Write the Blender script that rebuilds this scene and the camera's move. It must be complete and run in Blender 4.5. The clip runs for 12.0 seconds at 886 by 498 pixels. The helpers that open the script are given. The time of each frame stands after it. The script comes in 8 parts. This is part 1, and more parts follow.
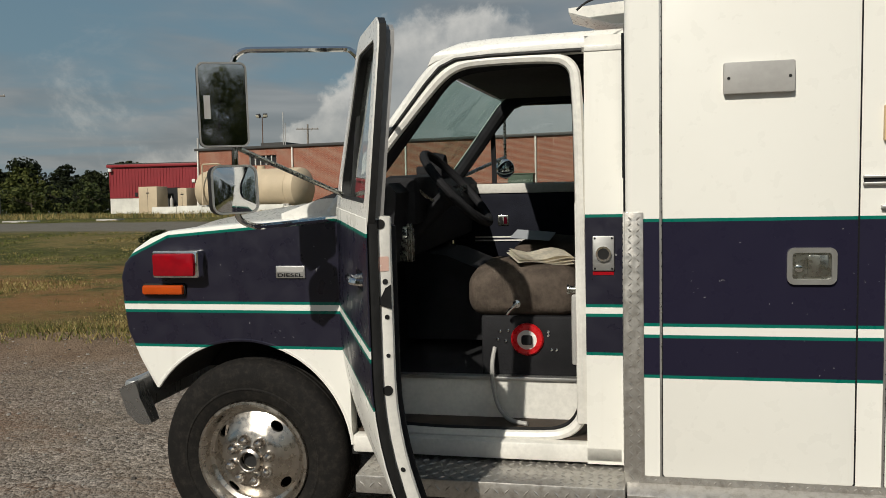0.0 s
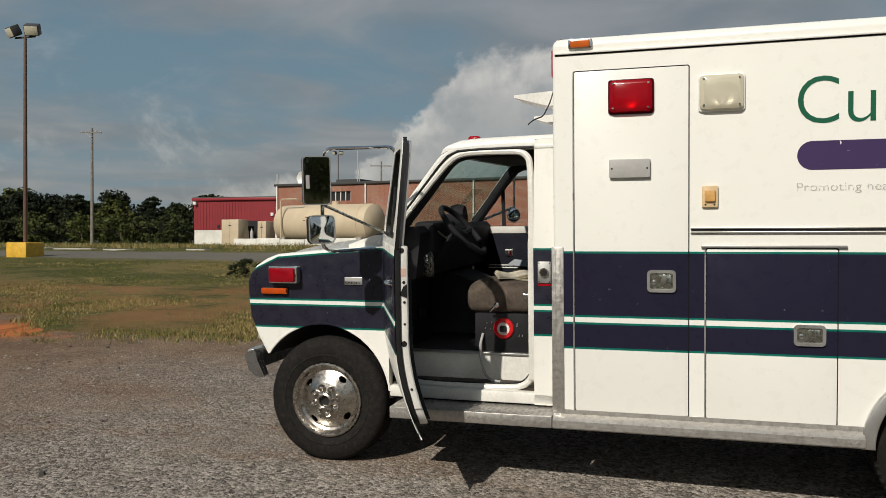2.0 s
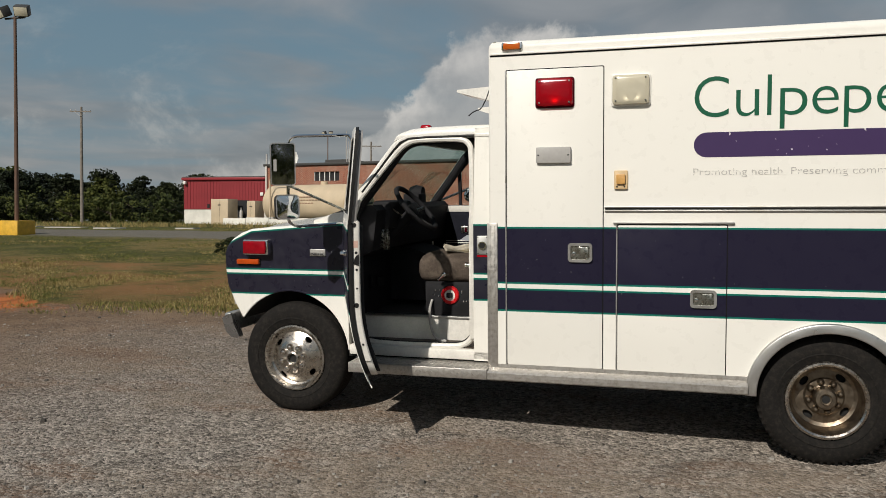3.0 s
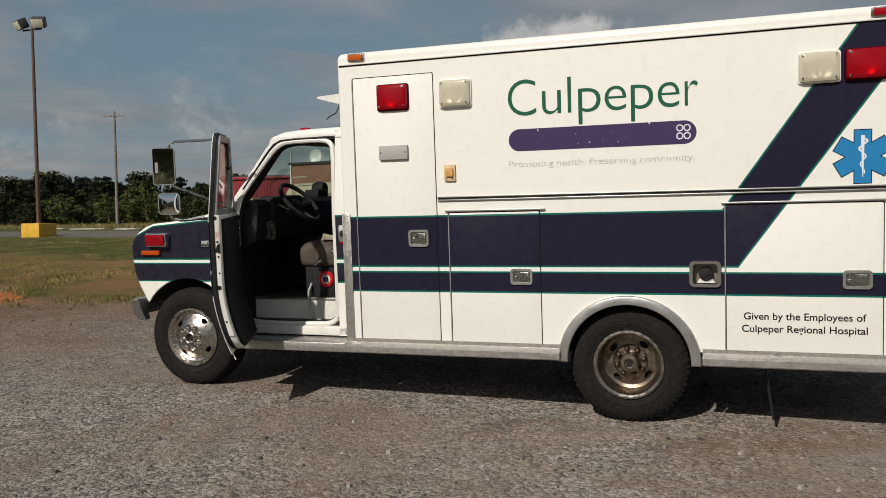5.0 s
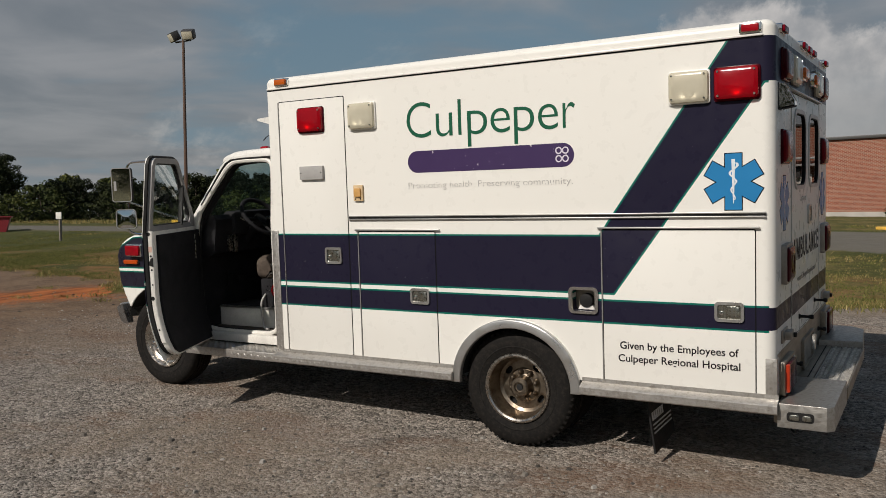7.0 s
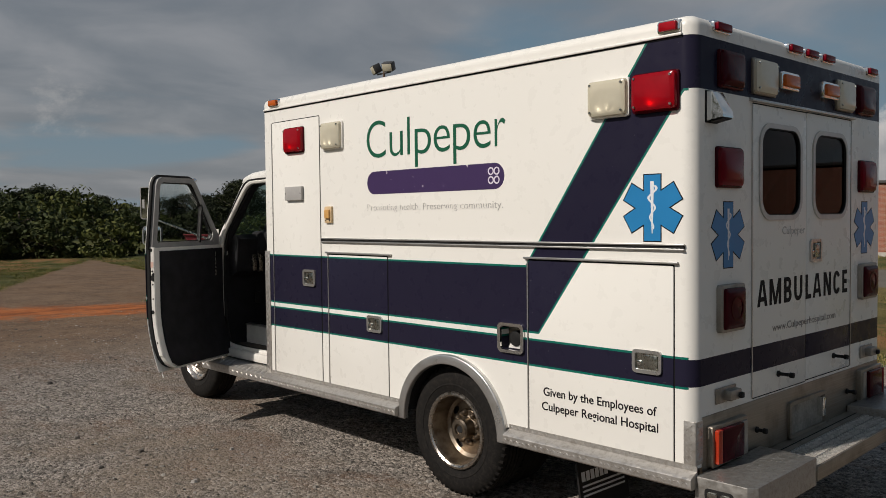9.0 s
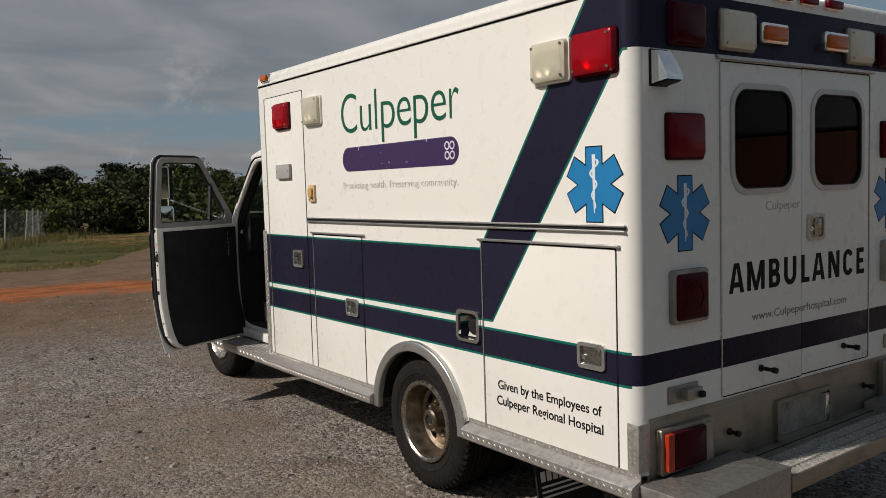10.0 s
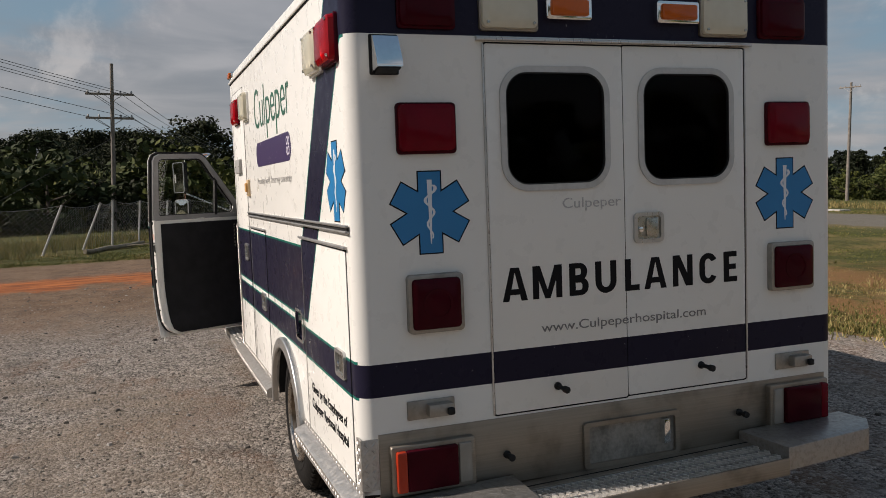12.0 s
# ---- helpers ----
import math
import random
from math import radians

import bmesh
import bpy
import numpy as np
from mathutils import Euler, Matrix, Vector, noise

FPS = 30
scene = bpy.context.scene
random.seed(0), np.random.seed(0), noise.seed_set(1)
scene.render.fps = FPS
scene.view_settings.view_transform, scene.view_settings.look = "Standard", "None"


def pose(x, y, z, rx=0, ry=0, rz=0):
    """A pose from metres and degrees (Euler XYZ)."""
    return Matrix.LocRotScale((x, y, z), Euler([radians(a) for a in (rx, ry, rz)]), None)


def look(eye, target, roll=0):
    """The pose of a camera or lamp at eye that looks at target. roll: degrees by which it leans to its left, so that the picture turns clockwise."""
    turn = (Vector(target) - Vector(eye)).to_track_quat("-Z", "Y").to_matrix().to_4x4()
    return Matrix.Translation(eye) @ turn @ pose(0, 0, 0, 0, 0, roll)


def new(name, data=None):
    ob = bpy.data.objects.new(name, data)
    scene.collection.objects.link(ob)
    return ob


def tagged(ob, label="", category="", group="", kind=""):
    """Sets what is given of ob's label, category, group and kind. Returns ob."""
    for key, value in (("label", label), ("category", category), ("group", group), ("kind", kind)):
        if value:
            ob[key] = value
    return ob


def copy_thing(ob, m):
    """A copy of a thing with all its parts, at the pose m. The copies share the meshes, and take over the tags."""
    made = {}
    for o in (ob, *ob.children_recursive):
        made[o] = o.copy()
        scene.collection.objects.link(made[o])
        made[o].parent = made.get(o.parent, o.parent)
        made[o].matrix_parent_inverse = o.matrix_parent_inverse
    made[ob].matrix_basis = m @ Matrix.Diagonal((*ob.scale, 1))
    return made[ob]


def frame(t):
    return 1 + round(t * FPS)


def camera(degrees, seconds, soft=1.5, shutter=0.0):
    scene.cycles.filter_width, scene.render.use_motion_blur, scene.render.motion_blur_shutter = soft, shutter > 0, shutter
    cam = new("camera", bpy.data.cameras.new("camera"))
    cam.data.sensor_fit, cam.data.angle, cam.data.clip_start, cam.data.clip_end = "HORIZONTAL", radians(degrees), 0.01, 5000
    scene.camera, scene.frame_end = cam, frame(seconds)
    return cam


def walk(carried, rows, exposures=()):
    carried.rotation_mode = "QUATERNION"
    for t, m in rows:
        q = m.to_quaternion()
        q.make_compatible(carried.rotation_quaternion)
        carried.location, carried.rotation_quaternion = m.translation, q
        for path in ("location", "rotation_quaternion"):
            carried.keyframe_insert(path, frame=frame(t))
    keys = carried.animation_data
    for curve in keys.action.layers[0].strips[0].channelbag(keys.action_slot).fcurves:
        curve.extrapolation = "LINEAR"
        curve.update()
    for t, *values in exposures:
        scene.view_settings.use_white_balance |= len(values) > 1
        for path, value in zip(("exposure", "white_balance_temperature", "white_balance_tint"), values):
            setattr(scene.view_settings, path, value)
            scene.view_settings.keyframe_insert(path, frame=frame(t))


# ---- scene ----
import functools

cam = camera(55.5, 12.0, soft=0.6)
# the lot slopes: the vehicle's own axes stand in the level world like this
UP = Vector((0.0032, 0.0447, 1.0)).normalized()
AX = (Vector((1, 0, 0)) - UP * UP.x).normalized()
AY = UP.cross(AX)
STAND = Matrix((AX, AY, UP)).to_4x4()
PATH = [
    (0, (-0.105, -2.882, 1.528), (-0.539, -0.939, 1.339), -1.60),
    (0.5, (0.009, -3.339, 1.532), (-0.428, -1.398, 1.325), -0.74),
    (0.7, (0.107, -3.538, 1.529), (-0.402, -1.606, 1.437), -0.94),
    (1, (0.234, -3.797, 1.537), (-0.243, -1.870, 1.292), 0.14),
    (1.5, (0.428, -4.240, 1.523), (-0.062, -2.306, 1.384), 0.18),
    (2, (0.689, -4.636, 1.598), (0.093, -2.730, 1.498), -0.75),
    (2.5, (0.936, -4.950, 1.547), (0.375, -3.032, 1.461), 0.81),
    (2.7, (1.020, -5.082, 1.597), (0.468, -3.164, 1.456), -0.26),
    (4.3, (1.988, -5.505, 1.559), (1.260, -3.648, 1.413), -0.21),
    (4.5, (2.167, -5.545, 1.593), (1.420, -3.696, 1.449), -0.79),
    (5, (2.584, -5.512, 1.571), (1.920, -3.632, 1.413), -1.92),
    (5.5, (3.043, -5.314, 1.652), (2.372, -3.436, 1.493), 1.22),
    (6, (3.511, -5.159, 1.736), (2.655, -3.363, 1.530), -1.79),
    (6.2, (3.690, -5.135, 1.698), (2.780, -3.369, 1.473), -0.94),
    (6.5, (3.894, -5.060, 1.662), (2.973, -3.295, 1.480), -1.62),
    (6.7, (3.981, -5.063, 1.714), (3.016, -3.325, 1.493), -1.03),
    (7, (4.283, -4.834, 1.685), (3.258, -3.124, 1.529), -1.89),
    (7.2, (4.506, -4.690, 1.712), (3.422, -3.018, 1.542), 0.32),
    (8.8, (5.402, -3.603, 1.636), (3.986, -2.196, 1.517), -1.62),
    (9, (5.463, -3.435, 1.606), (4.013, -2.060, 1.531), -0.63),
    (9.5, (5.594, -3.018, 1.653), (4.105, -1.688, 1.531), -2.43),
    (9.7, (5.645, -2.814, 1.662), (4.132, -1.510, 1.560), -2.59),
    (10, (5.766, -2.567, 1.649), (4.143, -1.408, 1.502), -1.76),
    (10.5, (5.937, -2.133, 1.621), (4.241, -1.080, 1.494), -1.46),
    (11, (6.118, -1.695, 1.612), (4.411, -0.657, 1.517), -2.33),
    (11.5, (6.354, -1.228, 1.605), (4.542, -0.391, 1.485), -3.14),
    (12, (6.527, -0.757, 1.618), (4.655, -0.070, 1.462), -2.15),
]
walk(cam, [(t, STAND @ look(eye, target, roll)) for t, eye, target, roll in PATH],
     [(0.0, 0.05, 6500, 8), (0.5, 0.12, 6500, 8), (2.5, 0.08, 6500, 10), (5.5, 0.03, 6500, 12), (7.0, -0.03, 6500, 13), (9.5, -0.05, 6500, 14), (11.0, 0.09, 6560, 15), (11.5, 0.20, 6600, 16), (12.0, 0.42, 6630, 17)])

# ---------------------------------------------------------------- world and sun
TO_SUN = (STAND.to_3x3() @ Vector((-0.135, -0.535, 0.47))).normalized()
sun_data = bpy.data.lights.new("sun", "SUN")
sun_data.energy, sun_data.angle, sun_data.color = 3.75, radians(0.6), (1.0, 0.94, 0.84)
sun = new("sun", sun_data)
sun.rotation_mode = "QUATERNION"
sun.rotation_quaternion = TO_SUN.to_track_quat("Z", "Y")


class Nodes:
    """Small helper to write node trees as formulas."""

    def __init__(self, tree):
        self.tree = tree

    def add(self, kind):
        return self.tree.nodes.new(kind)

    def put(self, socket, value):
        if isinstance(value, bpy.types.NodeSocket):
            self.tree.links.new(value, socket)
        elif isinstance(value, (tuple, list)) and len(value) == 3 and len(socket.default_value) == 4:
            socket.default_value = (*value, 1.0)
        else:
            socket.default_value = value

    def math(self, op, a, b=0.0, clamp=False):
        n = self.add("ShaderNodeMath")
        n.operation, n.use_clamp = op, clamp
        self.put(n.inputs[0], a)
        self.put(n.inputs[1], b)
        return n.outputs[0]

    def between(self, v, lo, hi):
        return self.math("MULTIPLY", self.math("GREATER_THAN", v, lo), self.math("LESS_THAN", v, hi))

    def ramp(self, v, lo, hi, a=0.0, b=1.0, smooth=True):
        n = self.add("ShaderNodeMapRange")
        n.interpolation_type = "SMOOTHSTEP" if smooth else "LINEAR"
        for k, x in zip((0, 1, 2, 3, 4), (v, lo, hi, a, b)):
            self.put(n.inputs[k], x)
        return n.outputs[0]

    def mix(self, f, a, b):
        n = self.add("ShaderNodeMix")
        n.data_type = "RGBA"
        self.put(n.inputs[0], f)
        self.put(n.inputs[6], a)
        self.put(n.inputs[7], b)
        return n.outputs[2]

    def noise(self, vec, scale, detail=4.0, rough=0.55, distort=0.0):
        n = self.add("ShaderNodeTexNoise")
        self.put(n.inputs["Vector"], vec)
        self.put(n.inputs["Scale"], scale)
        self.put(n.inputs["Detail"], detail)
        self.put(n.inputs["Roughness"], rough)
        self.put(n.inputs["Distortion"], distort)
        return n.outputs[0]

    def cells(self, vec, scale, feature="F1", out="Distance"):
        n = self.add("ShaderNodeTexVoronoi")
        n.feature = feature
        self.put(n.inputs["Vector"], vec)
        self.put(n.inputs["Scale"], scale)
        return n.outputs[out]

    def bump(self, height, strength, distance, normal=None):
        n = self.add("ShaderNodeBump")
        self.put(n.inputs["Strength"], strength)
        self.put(n.inputs["Distance"], distance)
        self.put(n.inputs["Height"], height)
        if normal is not None:
            self.put(n.inputs["Normal"], normal)
        return n.outputs[0]

    def coords(self, which="Object"):
        return self.add("ShaderNodeTexCoord").outputs[which]

    def xyz(self, vec):
        n = self.add("ShaderNodeSeparateXYZ")
        self.put(n.inputs[0], vec)
        return n.outputs

    def scaled(self, vec, s):
        n = self.add("ShaderNodeMapping")
        self.put(n.inputs[0], vec)
        n.inputs[3].default_value = s
        return n.outputs[0]


# cloudy summer sky: broken grey cloud over blue, with brighter heaps low down
world = bpy.data.worlds.new("sky")
scene.world = world
world.use_nodes = True
world.node_tree.nodes.clear()
w = Nodes(world.node_tree)
sky = w.add("ShaderNodeTexSky")
sky.sky_type, sky.sun_disc = "NISHITA", False
sky.sun_elevation = math.asin(TO_SUN.z)
sky.sun_rotation = math.atan2(TO_SUN.x, TO_SUN.y)
sky.air_density, sky.dust_density = 1.2, 2.0
way = w.coords("Generated")
dx, dy, dz = w.xyz(way)
# project on a cloud deck so that the streaks flatten towards the horizon
lift = w.math("ADD", w.math("MAXIMUM", dz, 0.0), 0.10)
flat = w.add("ShaderNodeCombineXYZ")
w.put(flat.inputs[0], w.math("DIVIDE", dx, lift))
w.put(flat.inputs[1], w.math("DIVIDE", dy, lift))
deck = w.noise(flat.outputs[0], 0.55, 6.0, 0.50, 0.5)
fine = w.noise(flat.outputs[0], 1.5, 5.0, 0.5, 0.4)
cover = w.ramp(w.math("ADD", deck, w.math("MULTIPLY", fine, 0.22)), 0.475, 0.66)
grey = w.mix(w.ramp(fine, 0.3, 0.75), (0.172, 0.196, 0.215), (0.29, 0.303, 0.312))
blue = w.mix(w.ramp(dz, 0.0, 0.5), (0.160, 0.245, 0.298), (0.105, 0.190, 0.262))
heap_n = w.noise(w.scaled(way, (1.0, 1.0, 1.5)), 5.2, 7.0, 0.62, 0.3)
heap_mask = w.math("MULTIPLY", w.ramp(heap_n, 0.54, 0.66), w.ramp(dz, 0.02, 0.30, 1.0, 0.0))
heap = w.mix(w.ramp(heap_n, 0.53, 0.70), (0.26, 0.275, 0.285), (0.60, 0.575, 0.53))
cloud = w.mix(w.math("MULTIPLY", heap_mask, 0.55), w.mix(cover, blue, grey), heap)
# a tall bright heap behind the brick hall, with lower ones beside it
bearing = w.math("MULTIPLY", w.math("ARCTAN2", w.math("MULTIPLY", dx, -1.0), dy), 57.2958)
rise = w.math("MULTIPLY", dz, 57.2958)
puff = w.math("SUBTRACT", w.noise(way, 14.0, 8.0, 0.62, 0.2), 0.5)
tower_top = w.math("ADD", w.math("SUBTRACT", 12.4, w.math("MAXIMUM", w.math("MULTIPLY", w.math("SUBTRACT", bearing, 16.3), 1.15), w.math("MULTIPLY", w.math("SUBTRACT", 6.0, bearing), 0.5))), w.math("MULTIPLY", puff, 7.0))
tower_top = w.math("MINIMUM", tower_top, w.math("ADD", 12.6, w.math("MULTIPLY", puff, 5.0)))
side_top = w.math("ADD", w.math("SUBTRACT", 4.8, w.math("MULTIPLY", w.math("ABSOLUTE", w.math("SUBTRACT", bearing, 28.0)), 0.42)), w.math("MULTIPLY", puff, 4.5))
top_at = w.math("MAXIMUM", tower_top, side_top)
tower = w.ramp(w.math("SUBTRACT", top_at, rise), -0.15, 0.9)
crest = w.ramp(w.math("SUBTRACT", top_at, rise), 0.0, 5.5, 1.0, 0.0)
lumps = w.ramp(w.noise(way, 20.0, 6.0, 0.55), 0.30, 0.68)
tower_col = w.mix(w.math("MULTIPLY", w.math("ADD", w.math("MULTIPLY", crest, 0.75), 0.25), lumps), (0.33, 0.335, 0.335), (0.66, 0.63, 0.585))
cloud = w.mix(w.math("MULTIPLY", tower, 0.9), cloud, tower_col)
haze = w.mix(w.ramp(dz, 0.0, 0.16, 0.40, 0.0), cloud, (0.275, 0.29, 0.30))
# deeper blue overhead
haze = w.mix(w.ramp(dz, 0.42, 0.95, 0.0, 0.8), haze, (0.075, 0.125, 0.20))
bg_cloud = w.add("ShaderNodeBackground")
w.put(bg_cloud.inputs[0], haze)
bg_cloud.inputs[1].default_value = 1.0
bg_sky = w.add("ShaderNodeBackground")
w.put(bg_sky.inputs[0], sky.outputs[0])
bg_sky.inputs[1].default_value = 0.05
both = w.add("ShaderNodeMixShader")
both.inputs[0].default_value = 0.85
w.tree.links.new(bg_sky.outputs[0], both.inputs[1])
w.tree.links.new(bg_cloud.outputs[0], both.inputs[2])
w.tree.links.new(both.outputs[0], w.add("ShaderNodeOutputWorld").inputs[0])

# ---------------------------------------------------------------- materials


def material(name):
    """A node material: its tree helper, its principled shader, and the material."""
    m = bpy.data.materials.new(name)
    m.use_nodes = True
    n = Nodes(m.node_tree)
    return m, n, m.node_tree.nodes["Principled BSDF"]


def shade(n, p, color=None, rough=None, metal=None, normal=None, coat=None, trans=None, ior=None, alpha=None):
    for key, value in (("Base Color", color), ("Roughness", rough), ("Metallic", metal), ("Normal", normal), ("Coat Weight", coat),
                       ("Transmission Weight", trans), ("IOR", ior), ("Alpha", alpha)):
        if value is not None:
            n.put(p.inputs[key], value)


def plain(name, color, rough, metal=0.0, vary=0.15, scale=9.0, bump=0.0, grain=60.0, coat=0.0, spec=0.5):
    """A surface with two scales of variation, in its own coordinates."""
    m, n, p = material(name)
    c = n.coords()
    big, small = n.noise(c, scale, 3.0), n.noise(c, grain, 4.0)
    f = n.math("ADD", n.math("MULTIPLY", big, 0.6), n.math("MULTIPLY", small, 0.4))
    dark = tuple(x * (1 - vary) for x in color)
    light = tuple(min(1.0, x * (1 + vary)) for x in color)
    shade(n, p, n.mix(n.ramp(f, 0.3, 0.7), dark, light), n.ramp(small, 0.3, 0.7, max(0.02, rough - 0.07), min(1.0, rough + 0.07)), metal, coat=coat)
    p.inputs["Specular IOR Level"].default_value = spec
    if bump:
        shade(n, p, normal=n.bump(small, 0.6, bump))
    return m


WHITE, NAVY, GREEN = (0.79, 0.775, 0.725), (0.0155, 0.014, 0.030), (0.0, 0.13, 0.095)


def livery(name, bands, slash, dirt):
    """White van paint with navy bands edged in green; bands are heights, in the vehicle's own coordinates."""
    m, n, p = material(name)
    c = n.coords()
    x, y, z = n.xyz(c)

    def navy(e):
        """Where it is navy, with every edge moved outwards by e."""
        total = None
        for lo, hi in bands:
            top = hi
            if not slash and lo > 0.95:
                rake = n.math("ADD", 1.337, n.math("MULTIPLY", n.math("ADD", x, 1.234), 0.0765))
                nose = n.math("ADD", 1.284, n.math("MULTIPLY", n.math("ADD", x, 1.91), 0.45))
                top = n.math("MINIMUM", n.math("MINIMUM", rake, nose), hi)
            one = n.between(z, lo - e, n.math("ADD", top, e))
            if slash and lo > 0.95:
                right = n.math("ADD", 2.573 + e * 1.2, n.math("MULTIPLY", n.math("SUBTRACT", z, 0.992), 0.7246))
                left = n.math("ADD", 2.491 - e * 1.2, n.math("MULTIPLY", n.math("SUBTRACT", z, 1.335), 0.704))
                tall = n.math("MULTIPLY", n.between(z, lo - e, 2.418), n.math("GREATER_THAN", x, left))
                one = n.math("MULTIPLY", n.math("MAXIMUM", one, tall), n.math("LESS_THAN", x, right))
                back = n.math("MULTIPLY", n.between(z, 2.178 - e, 2.418), n.math("GREATER_THAN", x, 3.33))
                one = n.math("MAXIMUM", one, back)
            total = one if total is None else n.math("MAXIMUM", total, one)
        if not slash:
            total = n.math("MULTIPLY", total, n.math("GREATER_THAN", n.math("ABSOLUTE", n.math("SUBTRACT", y, 1.15)), 0.985))
        return total

    inner, outer = navy(0.0), navy(0.011)
    speck = n.math("GREATER_THAN", n.noise(c, 55.0, 3.0), 0.735)
    streak = n.noise(n.scaled(c, (26.0, 26.0, 1.6)), 1.0, 4.0)
    low = n.math("MULTIPLY", n.ramp(streak, 0.5, 0.8), dirt)
    white = n.mix(low, n.mix(n.noise(c, 2.2, 3.0), WHITE, (0.77, 0.755, 0.70)), (0.42, 0.37, 0.29))
    dark = n.mix(n.math("MULTIPLY", n.noise(c, 3.0, 5.0), 0.25), NAVY if slash else (0.0105, 0.0100, 0.0205), (0.026, 0.024, 0.042))
    if slash:
        outer = n.math("MULTIPLY", outer, n.math("LESS_THAN", x, 3.455))
    paint = n.mix(inner, n.mix(outer, white, GREEN), n.mix(n.math("MULTIPLY", speck, 0.5), dark, (0.35, 0.35, 0.36)))
    shade(n, p, paint, n.ramp(n.noise(c, 12.0), 0.3, 0.7, 0.24, 0.42), normal=n.bump(n.noise(c, 3.5, 2.0), 0.04, 0.02), coat=0.06)
    n.put(p.inputs["Specular IOR Level"], n.ramp(inner, 0.0, 1.0, 0.32, 0.07 if slash else 0.45))
    return m


BOX_PAINT = livery("box paint", ((0.992, 1.333), (0.815, 0.942)), True, 0.0)
CAB_PAINT = livery("cab paint", ((1.03, 1.342), (0.855, 0.985)), False, 0.12)


def tread_metal(name="diamond tread aluminium", bright=(0.52, 0.50, 0.47)):
    m, n, p = material(name)
    c = n.coords()
    dirt = n.math("MULTIPLY", n.ramp(n.noise(c, 42.0, 7.0, 0.72), 0.42, 0.72), 0.55)
    shade(n, p, n.mix(dirt, bright, tuple(x * y for x, y in zip(bright, (0.48, 0.43, 0.36)))), n.ramp(n.noise(c, 40.0), 0.3, 0.7, 0.28, 0.5), 0.75, n.bump(n.noise(c, 120.0), 0.15, 0.003))
    return m


def brushed_metal(name, color, rough, dirt_color, axis=(1.5, 90.0, 90.0)):
    m, n, p = material(name)
    c = n.coords()
    brush = n.noise(n.scaled(c, axis), 2.0, 4.0)
    dirt = n.ramp(n.noise(c, 5.0, 6.0), 0.45, 0.75)
    shade(n, p, n.mix(n.math("MULTIPLY", dirt, 0.6), n.mix(brush, color, tuple(x * 0.8 for x in color)), dirt_color), n.ramp(brush, 0.3, 0.7, rough, rough + 0.15), 0.85,
          n.bump(brush, 0.08, 0.002))
    return m


def lens_plastic(name, color, deep, gloss=0.3):
    """A coloured lamp lens: ribbed clear plastic over a reflector."""
    m, n, p = material(name)
    c = n.coords()
    ribs = n.cells(c, 150.0)
    fade = n.noise(c, 14.0, 3.0)
    shade(n, p, n.mix(fade, deep, color), 0.16, normal=n.bump(ribs, 0.12, 0.001), coat=0.2 if gloss > 0.2 else 0.02)
    p.inputs["Specular IOR Level"].default_value = gloss
    return m


def see_through(name, color, deep, tint, share):
    """A lens that lets part of the light through, so that the reflector behind it shows."""
    m = lens_plastic(name, color, deep)
    tree = m.node_tree
    clear, blend = tree.nodes.new("ShaderNodeBsdfTransparent"), tree.nodes.new("ShaderNodeMixShader")
    clear.inputs[0].default_value, blend.inputs[0].default_value = (*tint, 1.0), share
    tree.links.new(tree.nodes["Principled BSDF"].outputs[0], blend.inputs[1])
    tree.links.new(clear.outputs[0], blend.inputs[2])
    tree.links.new(blend.outputs[0], tree.nodes["Material Output"].inputs[0])
    return m


def clear_glass(name, tint, rough=0.0, ior=1.45):
    m, n, p = material(name)
    shade(n, p, tint, rough, trans=1.0, ior=ior)
    return m


def tyre_rubber():
    m, n, p = material("tyre rubber")
    c = n.coords()
    dust = n.ramp(n.noise(c, 34.0, 7.0, 0.75), 0.42, 0.78)
    shade(n, p, n.mix(dust, (0.0105, 0.0098, 0.0092), (0.030, 0.026, 0.022)), 0.82, normal=n.bump(n.noise(c, 90.0), 0.3, 0.003))
    p.inputs["Specular IOR Level"].default_value = 0.15
    return m


def bright_rim(name, dirty):
    m, n, p = material(name)
    c = n.coords()
    rust = n.ramp(n.noise(c, 16.0, 6.0), 0.60 - dirty * 0.25, 0.75)
    clean = n.mix(n.noise(c, 40.0, 4.0), tuple(x * (1 - 0.62 * dirty) for x in (0.62, 0.58 - 0.06 * dirty, 0.53 - 0.14 * dirty)), tuple(x * (1 - 0.62 * dirty) for x in (0.42, 0.385 - 0.05 * dirty, 0.345 - 0.10 * dirty)))
    shade(n, p, n.mix(n.math("MULTIPLY", rust, 0.45 + dirty * 0.45), clean, (0.10, 0.064, 0.038)), n.ramp(n.noise(c, 30.0), 0.3, 0.7, 0.20 + dirty * 0.16, 0.36 + dirty * 0.18), 1.0)
    return m


def cloth(name, color):
    m, n, p = material(name)
    c = n.coords()
    weave = n.noise(n.scaled(c, (1.0, 1.0, 0.15)), 130.0, 3.0)
    nap = n.math("ADD", n.math("MULTIPLY", n.ramp(n.noise(c, 11.0, 6.0, 0.7), 0.3, 0.7), 0.7), n.math("MULTIPLY", weave, 0.3))
    shade(n, p, n.mix(nap, tuple(x * 0.5 for x in color), tuple(x * 1.35 for x in color)), 0.95, normal=n.bump(n.math("ADD", weave, n.math("MULTIPLY", n.noise(c, 22.0, 4.0), 2.0)), 0.5, 0.006))
    p.inputs["Specular IOR Level"].default_value = 0.15
    return m


